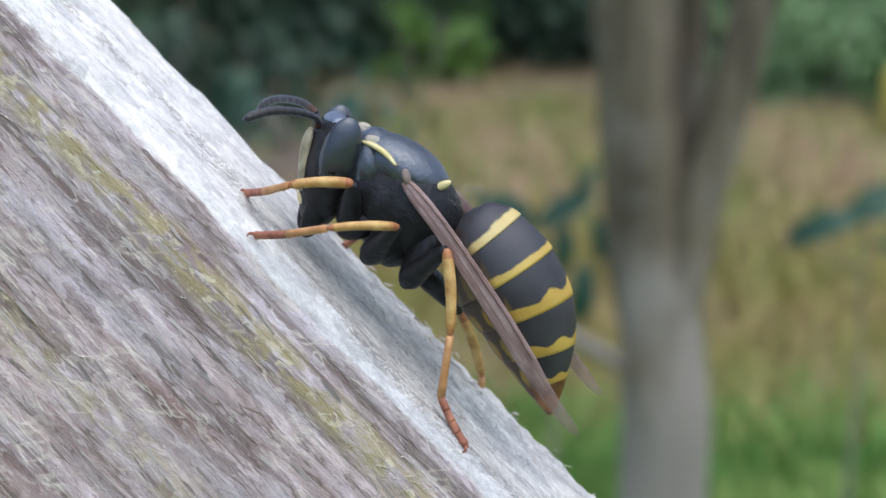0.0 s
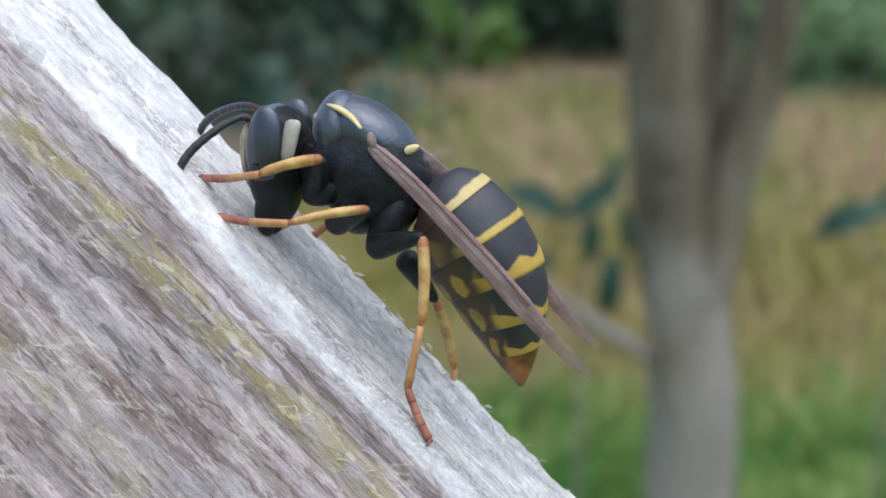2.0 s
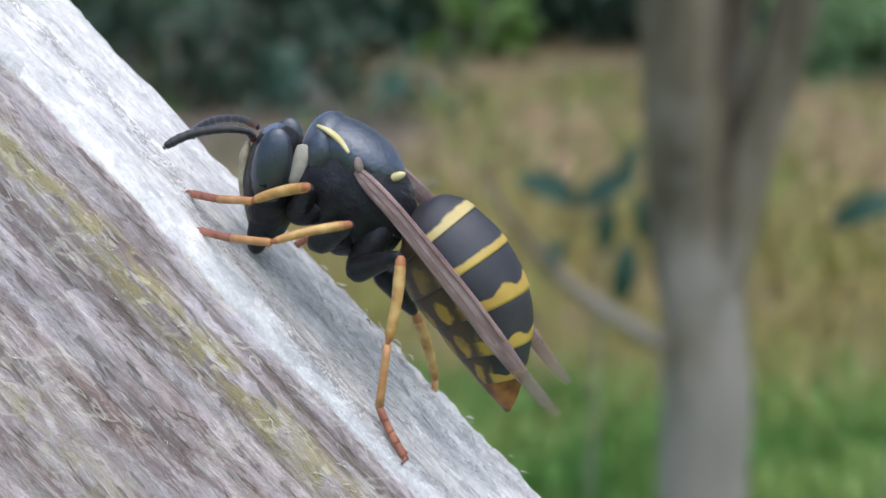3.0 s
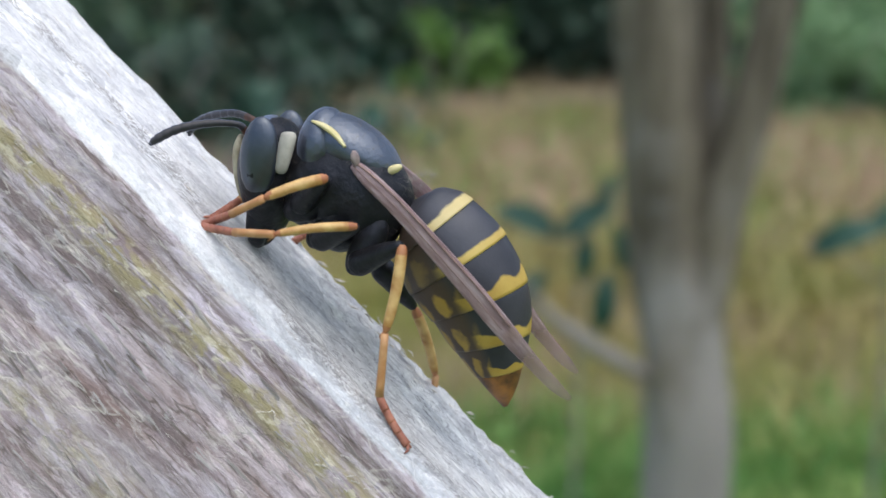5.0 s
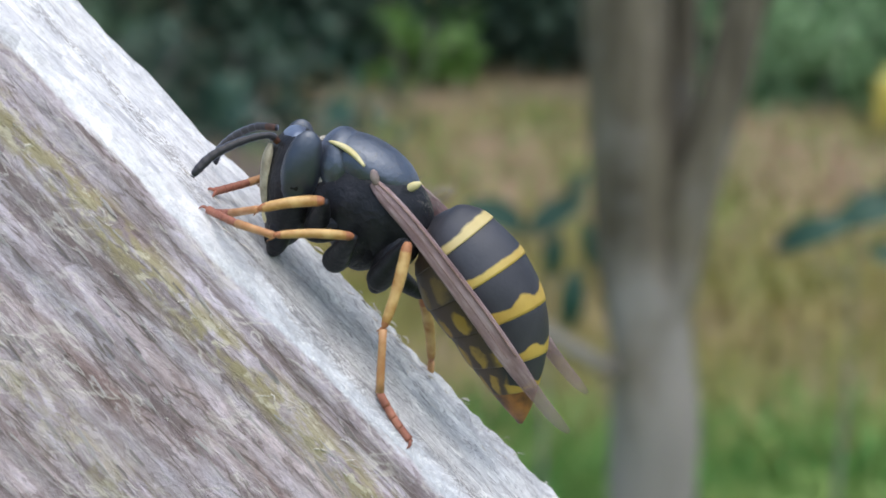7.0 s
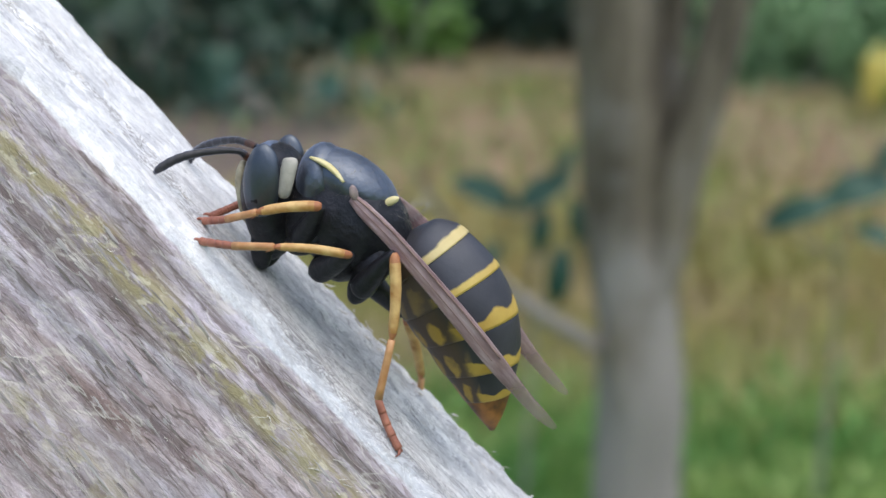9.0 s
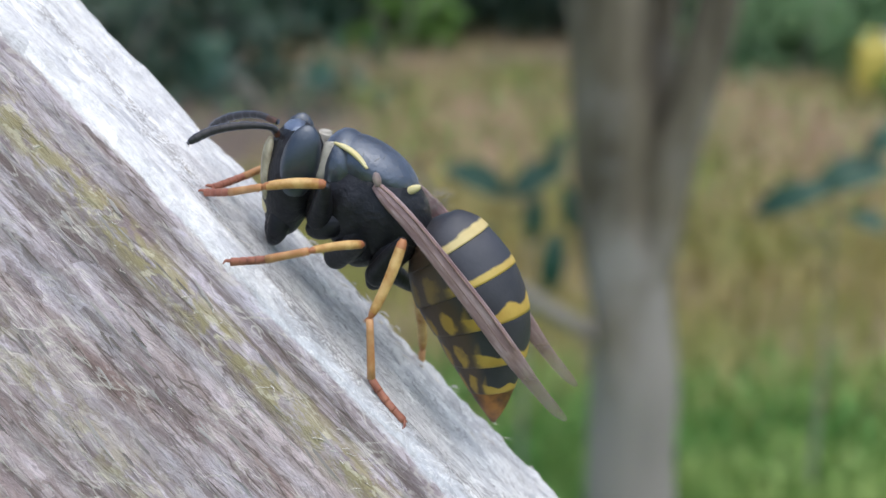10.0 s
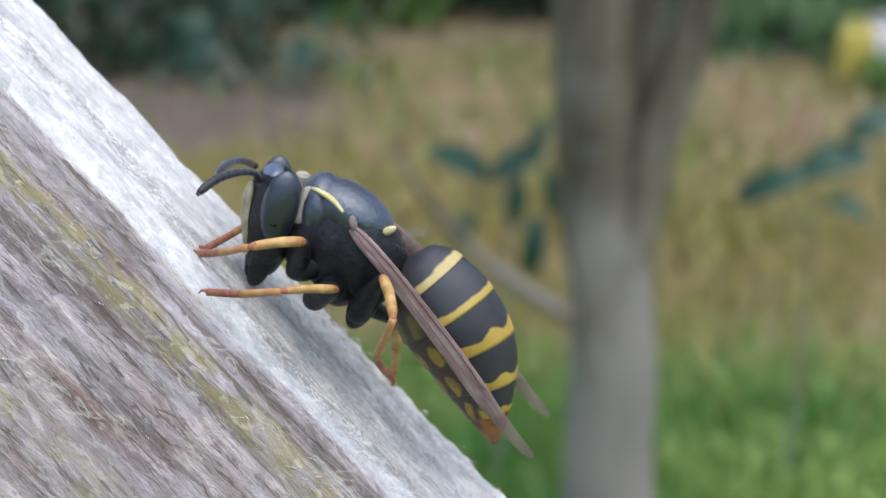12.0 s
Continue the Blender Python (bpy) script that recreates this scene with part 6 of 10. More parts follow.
    walk(antenna_b, steps([
        (0, -0.002767, 0.000500, 0.000192, 17.436, -15.264, -30.696),
        (0.1, -0.002767, 0.000500, 0.000192, 4.061, -19.869, -9.094),
        (0.28, -0.002767, 0.000500, 0.000192, 4.061, -19.869, -9.094),
        (0.4, -0.002767, 0.000500, 0.000192, 8.789, 4.457, -17.361),
        (0.5, -0.002767, 0.000500, 0.000192, 8.789, 4.457, -17.361),
        (1, -0.002767, 0.000500, 0.000192, 9.114, -15.893, -20.565),
        (1.05, -0.002767, 0.000500, 0.000192, 9.114, -15.893, -20.565),
        (1.2, -0.002767, 0.000500, 0.000192, -3.178, -22.549, 7.134),
        (1.28, -0.002767, 0.000500, 0.000192, -3.178, -22.549, 7.134),
        (1.4, -0.002767, 0.000500, 0.000192, 8.765, 1.378, -17.837),
        (1.5, -0.002767, 0.000500, 0.000192, 8.765, 1.378, -17.837),
        (1.9, -0.002767, 0.000500, 0.000192, 8.765, 1.378, -17.837),
        (2, -0.002767, 0.000500, 0.000192, -3.178, -22.549, 7.134),
        (2.2, -0.002767, 0.000500, 0.000192, -3.178, -22.549, 7.134),
        (2.4, -0.002767, 0.000500, 0.000192, 18.657, -16.379, -30.033),
        (2.5, -0.002767, 0.000500, 0.000192, 18.657, -16.379, -30.033),
        (3, -0.002767, 0.000500, 0.000192, 4.061, -19.869, -9.094),
        (3.2, -0.002767, 0.000500, 0.000192, 4.061, -19.869, -9.094),
        (4.8, -0.002767, 0.000500, 0.000192, -2.175, -15.911, 4.806),
        (5, -0.002767, 0.000500, 0.000192, -2.175, -15.911, 4.806),
        (5.1, -0.002767, 0.000500, 0.000192, -2.175, -15.911, 4.806),
        (5.3, -0.002767, 0.000500, 0.000192, 8.629, -22.729, -19.667),
        (5.5, -0.002767, 0.000500, 0.000192, 1.501, -30.683, -3.363),
        (5.7, -0.002767, 0.000500, 0.000192, 1.501, -30.683, -3.363),
        (5.9, -0.002767, 0.000500, 0.000192, 8.629, -22.729, -19.667),
        (6, -0.002767, 0.000500, 0.000192, 8.629, -22.729, -19.667),
        (6.3, -0.002767, 0.000500, 0.000192, 8.629, -22.729, -19.667),
        (6.5, -0.002767, 0.000500, 0.000192, -3.075, -17.378, 6.834),
        (6.6, -0.002767, 0.000500, 0.000192, -3.075, -17.378, 6.834),
        (6.9, -0.002767, 0.000500, 0.000192, 11.057, -37.406, -24.819),
        (7, -0.002767, 0.000500, 0.000192, 11.057, -37.406, -24.819),
        (7.2, -0.002767, 0.000500, 0.000192, 11.057, -37.406, -24.819),
        (8.8, -0.002767, 0.000500, 0.000192, -2.187, -16.965, 4.848),
        (9, -0.002767, 0.000500, 0.000192, -2.187, -16.965, 4.848),
        (9.2, -0.002767, 0.000500, 0.000192, 8.634, -22.821, -19.682),
        (9.4, -0.002767, 0.000500, 0.000192, -3.164, -21.935, 7.097),
        (9.5, -0.002767, 0.000500, 0.000192, -3.164, -21.935, 7.097),
        (9.7, -0.002767, 0.000500, 0.000192, 8.634, -22.821, -19.682),
        (10, -0.002767, 0.000500, 0.000192, 8.634, -22.821, -19.682),
        (10.1, -0.002767, 0.000500, 0.000192, -3.164, -21.935, 7.097),
        (10.3, -0.002767, 0.000500, 0.000192, -3.164, -21.935, 7.097),
        (10.4, -0.002767, 0.000500, 0.000192, 8.301, -24.530, -18.911),
        (10.5, -0.002767, 0.000500, 0.000192, 8.301, -24.530, -18.911),
        (10.7, -0.002767, 0.000500, 0.000192, 8.301, -24.530, -18.911),
        (10.8, -0.002767, 0.000500, 0.000192, -2.377, -28.369, 5.340),
        (11, -0.002767, 0.000500, 0.000192, -2.377, -28.369, 5.340),
        (11.1, -0.002767, 0.000500, 0.000192, -2.377, -28.369, 5.340),
        (11.2, -0.002767, 0.000500, 0.000192, 8.301, -24.530, -18.911),
        (11.4, -0.002767, 0.000500, 0.000192, 8.301, -24.530, -18.911),
        (11.5, -0.002767, 0.000500, 0.000192, -2.429, -30.550, 5.445),
        (11.6, -0.002767, 0.000500, 0.000192, -2.429, -30.550, 5.445),
        (11.8, -0.002767, 0.000500, 0.000192, 30.787, -29.625, -43.398),
        (11.9, -0.002767, 0.000500, 0.000192, 30.787, -29.625, -43.398),
        (12, -0.002767, 0.000500, 0.000192, 30.787, -29.625, -43.398),
    ]))
    walk(LEGS["F_near"][0], steps([
        (0, -0.002858, -0.003000, 0.000464, 0.221, 44.124, 58.136),
        (0.1, -0.002339, -0.003000, 0.000270, 1.033, 44.479, 70.784),
        (0.28, -0.002339, -0.003000, 0.000270, 1.033, 44.479, 70.784),
        (0.4, -0.002395, -0.003000, 0.000146, 4.078, 42.345, 69.300),
        (0.5, -0.002395, -0.003000, 0.000146, 4.078, 42.345, 69.300),
        (1, -0.002733, -0.003000, -0.000203, -5.088, 34.648, 60.941),
        (1.05, -0.002733, -0.003000, -0.000203, -5.088, 34.648, 60.941),
        (1.2, -0.002339, -0.003000, 0.000270, 1.033, 44.479, 70.784),
        (1.28, -0.002339, -0.003000, 0.000270, 1.033, 44.479, 70.784),
        (1.4, -0.002705, -0.003000, -0.000208, -0.049, 34.731, 61.593),
        (1.5, -0.002705, -0.003000, -0.000208, -0.049, 34.731, 61.593),
        (1.9, -0.002705, -0.003000, -0.000208, -0.049, 34.731, 61.593),
        (2, -0.002339, -0.003000, 0.000270, 1.033, 44.479, 70.784),
        (2.2, -0.002339, -0.003000, 0.000270, 1.033, 44.479, 70.784),
        (2.4, -0.002500, -0.003000, -0.000032, -1.116, 38.948, 66.574),
        (2.5, -0.002500, -0.003000, -0.000032, -1.116, 38.948, 66.574),
        (3, -0.002041, -0.003000, 0.000180, -4.082, 44.264, 79.141),
        (3.2, -0.002041, -0.003000, 0.000180, -4.082, 44.264, 79.141),
        (4.8, -0.001582, -0.003000, 0.000959, -2.012, 54.470, 92.851),
        (5, -0.001582, -0.003000, 0.000959, -2.012, 54.470, 92.851),
        (5.1, -0.001582, -0.003000, 0.000959, -2.012, 54.470, 92.851),
        (5.3, -0.002294, -0.003000, 0.000469, 3.881, 47.431, 72.021),
        (5.5, -0.002161, -0.003000, 0.000843, 0.766, 52.429, 75.696),
        (5.7, -0.002161, -0.003000, 0.000843, 0.766, 52.429, 75.696),
        (5.9, -0.002294, -0.003000, 0.000469, 3.881, 47.431, 72.021),
        (6, -0.002294, -0.003000, 0.000469, 3.881, 47.431, 72.021),
        (6.3, -0.002294, -0.003000, 0.000469, 3.881, 47.431, 72.021),
        (6.5, -0.002091, -0.003000, 0.000979, -2.700, 54.078, 77.708),
        (6.6, -0.002091, -0.003000, 0.000979, -2.700, 54.078, 77.708),
        (6.9, -0.002218, -0.003000, 0.000093, 0.915, 42.314, 74.113),
        (7, -0.002218, -0.003000, 0.000093, 0.915, 42.314, 74.113),
        (7.2, -0.002218, -0.003000, 0.000093, 0.915, 42.314, 74.113),
        (8.8, -0.001994, -0.003000, 0.000963, 2.284, 54.172, 80.533),
        (9, -0.001994, -0.003000, 0.000963, 2.284, 54.172, 80.533),
        (9.2, -0.002820, -0.003000, 0.000543, -2.057, 45.401, 58.960),
        (9.4, -0.001998, -0.003000, 0.000747, -2.920, 51.843, 80.414),
        (9.5, -0.001998, -0.003000, 0.000747, -2.920, 51.843, 80.414),
        (9.7, -0.002820, -0.003000, 0.000543, -2.057, 45.401, 58.960),
        (10, -0.002820, -0.003000, 0.000543, -2.057, 45.401, 58.960),
        (10.1, -0.001998, -0.003000, 0.000747, -2.920, 51.843, 80.414),
        (10.3, -0.001998, -0.003000, 0.000747, -2.920, 51.843, 80.414),
        (10.4, -0.001896, -0.003000, 0.000406, 0.922, 47.828, 83.424),
        (10.5, -0.001896, -0.003000, 0.000406, 0.922, 47.828, 83.424),
        (10.7, -0.001896, -0.003000, 0.000406, 0.922, 47.828, 83.424),
        (10.8, -0.002041, -0.003000, 0.000545, 4.340, 49.321, 79.157),
        (11, -0.002041, -0.003000, 0.000545, 4.340, 49.321, 79.157),
        (11.1, -0.002041, -0.003000, 0.000545, 4.340, 49.321, 79.157),
        (11.2, -0.001896, -0.003000, 0.000406, 0.922, 47.828, 83.424),
        (11.4, -0.001896, -0.003000, 0.000406, 0.922, 47.828, 83.424),
        (11.5, -0.002027, -0.003000, 0.000705, 6.785, 51.284, 79.548),
        (11.6, -0.002027, -0.003000, 0.000705, 6.785, 51.284, 79.548),
        (11.8, -0.002380, -0.003000, 0.000186, 1.246, 43.027, 69.682),
        (11.9, -0.002380, -0.003000, 0.000186, 1.246, 43.027, 69.682),
        (12, -0.002380, -0.003000, 0.000186, 1.246, 43.027, 69.682),
    ]))
    walk(LEGS["F_near"][1], steps([
        (0, -0.002858, -0.003000, 0.000464, 1.196, 45.053, -162.801),
        (0.1, -0.002339, -0.003000, 0.000270, 0.388, 52.183, -144.245),
        (0.28, -0.002339, -0.003000, 0.000270, 0.388, 52.183, -144.245),
        (0.4, -0.002395, -0.003000, 0.000146, -1.484, 32.502, -145.478),
        (0.5, -0.002395, -0.003000, 0.000146, -1.484, 32.502, -145.478),
        (1, -0.002733, -0.003000, -0.000203, 12.846, 60.741, -143.077),
        (1.05, -0.002733, -0.003000, -0.000203, 12.846, 60.741, -143.077),
        (1.2, -0.002339, -0.003000, 0.000270, 0.390, 51.106, -144.495),
        (1.28, -0.002339, -0.003000, 0.000270, 0.390, 51.106, -144.495),
        (1.4, -0.002705, -0.003000, -0.000208, 0.694, 29.794, -144.268),
        (1.5, -0.002705, -0.003000, -0.000208, 0.694, 29.794, -144.268),
        (1.9, -0.002705, -0.003000, -0.000208, 1.102, 31.630, -163.073),
        (2, -0.002339, -0.003000, 0.000270, 5.335, 58.169, -167.242),
        (2.2, -0.002339, -0.003000, 0.000270, 5.335, 58.169, -167.242),
        (2.4, -0.002500, -0.003000, -0.000032, 6.580, 51.814, -159.071),
        (2.5, -0.002500, -0.003000, -0.000032, 6.580, 51.814, -159.071),
        (3, -0.002041, -0.003000, 0.000180, 2.864, 63.256, 167.289),
        (3.2, -0.002041, -0.003000, 0.000180, 2.864, 63.256, 167.289),
        (4.8, -0.001582, -0.003000, 0.000959, 2.809, 52.612, -129.837),
        (5, -0.001582, -0.003000, 0.000959, 2.809, 52.612, -129.837),
        (5.1, -0.001582, -0.003000, 0.000959, 2.809, 52.612, -129.837),
        (5.3, -0.002294, -0.003000, 0.000469, -0.923, 38.172, -148.945),
        (5.5, -0.002161, -0.003000, 0.000843, 1.184, 53.902, -153.680),
        (5.7, -0.002161, -0.003000, 0.000843, 1.184, 53.902, -153.680),
        (5.9, -0.002294, -0.003000, 0.000469, 4.824, 49.121, -141.896),
        (6, -0.002294, -0.003000, 0.000469, 4.824, 49.121, -141.896),
        (6.3, -0.002294, -0.003000, 0.000469, 4.894, 49.114, -141.793),
        (6.5, -0.002091, -0.003000, 0.000979, 5.054, 60.315, -155.975),
        (6.6, -0.002091, -0.003000, 0.000979, 5.054, 60.315, -155.975),
        (6.9, -0.002218, -0.003000, 0.000093, 5.381, 48.044, -153.474),
        (7, -0.002218, -0.003000, 0.000093, 5.381, 48.044, -153.474),
        (7.2, -0.002218, -0.003000, 0.000093, 5.381, 48.044, -153.474),
        (8.8, -0.001994, -0.003000, 0.000963, 0.789, 47.807, -159.338),
        (9, -0.001994, -0.003000, 0.000963, 0.789, 47.807, -159.338),
        (9.2, -0.002820, -0.003000, 0.000543, 2.092, 48.301, -161.402),
        (9.4, -0.001998, -0.003000, 0.000747, 1.481, 58.314, 169.371),
        (9.5, -0.001998, -0.003000, 0.000747, 1.481, 58.314, 169.371),
        (9.7, -0.002820, -0.003000, 0.000543, 1.902, 49.115, -172.612),
        (10, -0.002820, -0.003000, 0.000543, 2.051, 48.340, -163.918),
        (10.1, -0.001998, -0.003000, 0.000747, 2.354, 58.444, -175.017),
        (10.3, -0.001998, -0.003000, 0.000747, 2.346, 58.765, -175.569),
        (10.4, -0.001896, -0.003000, 0.000406, 1.186, 42.439, -162.429),
        (10.5, -0.001896, -0.003000, 0.000406, 1.186, 42.439, -162.429),
        (10.7, -0.001896, -0.003000, 0.000406, 1.186, 42.439, -162.429),
        (10.8, -0.002041, -0.003000, 0.000545, -3.092, 46.275, -123.678),
        (11, -0.002041, -0.003000, 0.000545, -3.092, 46.275, -123.678),
        (11.1, -0.002041, -0.003000, 0.000545, -3.092, 46.275, -123.678),
        (11.2, -0.001896, -0.003000, 0.000406, 0.166, 41.143, -128.979),
        (11.4, -0.001896, -0.003000, 0.000406, 0.166, 41.143, -128.979),
        (11.5, -0.002027, -0.003000, 0.000705, -3.824, 46.439, -136.385),
        (11.6, -0.002027, -0.003000, 0.000705, -3.824, 46.439, -136.385),
        (11.8, -0.002380, -0.003000, 0.000186, -0.143, 35.757, -137.551),
        (11.9, -0.002380, -0.003000, 0.000186, -0.143, 35.757, -137.551),
        (12, -0.002380, -0.003000, 0.000186, -0.381, 32.473, -131.174),
    ]))
    walk(LEGS["F_near"][2], steps([
        (0, -0.004815, -0.003606, -0.001588, 1.743, 40.493, 118.107),
        (0.1, -0.003782, -0.004039, -0.002020, 2.349, 48.250, 115.977),
        (0.28, -0.003782, -0.004039, -0.002020, 2.349, 48.250, 115.977),
        (0.4, -0.004410, -0.004386, -0.001413, 4.977, 38.222, 118.192),
        (0.5, -0.004410, -0.004386, -0.001413, 4.977, 38.222, 118.192),
        (1, -0.003866, -0.003852, -0.002733, -0.063, 35.370, 114.822),
        (1.05, -0.003866, -0.003852, -0.002733, -0.063, 35.370, 114.822),
        (1.2, -0.003822, -0.004058, -0.001987, 2.418, 49.013, 118.401),
        (1.28, -0.003822, -0.004058, -0.001987, 2.418, 49.013, 118.401),
        (1.4, -0.004748, -0.004470, -0.001649, 1.331, 37.781, 119.431),
        (1.5, -0.004748, -0.004470, -0.001649, 1.331, 37.781, 119.431),
        (1.9, -0.005067, -0.003719, -0.001729, 1.415, 36.232, 127.248),
        (2, -0.003831, -0.003338, -0.002194, 4.958, 43.583, 132.602),
        (2.2, -0.003831, -0.003338, -0.002194, 4.958, 43.583, 132.602),
        (2.4, -0.004175, -0.003640, -0.002312, 3.373, 35.713, 139.219),
        (2.5, -0.004175, -0.003640, -0.002312, 3.373, 35.713, 139.219),
        (3, -0.003314, -0.002713, -0.002410, 0.479, 43.370, 143.264),
        (3.2, -0.003314, -0.002713, -0.002410, 0.479, 43.370, 143.264),
        (4.8, -0.002710, -0.004352, -0.001346, -0.457, 61.637, 130.054),
        (5, -0.002710, -0.004352, -0.001346, -0.457, 61.637, 130.054),
        (5.1, -0.002710, -0.004352, -0.001346, -0.457, 61.637, 130.054),
        (5.3, -0.004247, -0.004176, -0.001323, 4.598, 43.004, 124.897),
        (5.5, -0.003693, -0.003758, -0.001500, 2.144, 52.496, 126.926),
        (5.7, -0.003693, -0.003758, -0.001500, 2.144, 52.496, 126.926),
        (5.9, -0.003787, -0.004171, -0.001723, 4.428, 42.201, 126.590),
        (6, -0.003787, -0.004171, -0.001723, 4.428, 42.201, 126.590),
        (6.3, -0.003785, -0.004174, -0.001723, 4.435, 42.195, 126.600),
        (6.5, -0.003403, -0.003585, -0.001541, -2.619, 56.911, 127.818),
        (6.6, -0.003403, -0.003585, -0.001541, -2.619, 56.911, 127.818),
        (6.9, -0.003953, -0.003866, -0.002063, -0.065, 40.830, 124.571),
        (7, -0.003953, -0.003866, -0.002063, -0.065, 40.830, 124.571),
        (7.2, -0.003953, -0.003866, -0.002063, -0.065, 40.830, 124.571),
        (8.8, -0.003816, -0.003687, -0.001186, 2.905, 47.527, 128.668),
        (9, -0.003816, -0.003687, -0.001186, 2.905, 47.527, 128.668),
        (9.2, -0.004649, -0.003615, -0.001622, -0.032, 48.053, 130.572),
        (9.4, -0.003495, -0.002719, -0.001721, -0.186, 55.735, 142.434),
        (9.5, -0.003495, -0.002719, -0.001721, -0.186, 55.735, 142.434),
        (9.7, -0.004703, -0.003244, -0.001649, 0.102, 47.542, 134.051),
        (10, -0.004673, -0.003534, -0.001623, 0.033, 48.072, 132.251),
        (10.1, -0.003510, -0.003132, -0.001724, -0.506, 55.529, 137.013),
        (10.3, -0.003497, -0.003116, -0.001733, -0.601, 55.250, 135.330),
        (10.4, -0.003936, -0.003646, -0.001551, 1.839, 43.981, 130.894),
        (10.5, -0.003936, -0.003646, -0.001551, 1.839, 43.981, 130.894),
        (10.7, -0.003936, -0.003646, -0.001551, 1.839, 43.981, 130.894),
        (10.8, -0.003152, -0.004668, -0.001550, 5.294, 50.032, 111.065),
        (11, -0.003152, -0.004668, -0.001550, 5.294, 50.032, 111.065),
        (11.1, -0.003152, -0.004668, -0.001550, 5.294, 50.032, 111.065),
        (11.2, -0.003270, -0.004698, -0.001502, 1.597, 45.151, 111.943),
        (11.4, -0.003270, -0.004698, -0.001502, 1.597, 45.151, 111.943),
        (11.5, -0.003474, -0.004379, -0.001397, 7.393, 49.518, 118.985),
        (11.6, -0.003474, -0.004379, -0.001397, 7.393, 49.518, 118.985),
        (11.8, -0.004117, -0.004588, -0.001509, 2.483, 43.691, 120.254),
        (11.9, -0.004117, -0.004588, -0.001509, 2.483, 43.691, 120.254),
        (12, -0.003991, -0.004842, -0.001371, 2.646, 46.728, 124.472),
    ]))
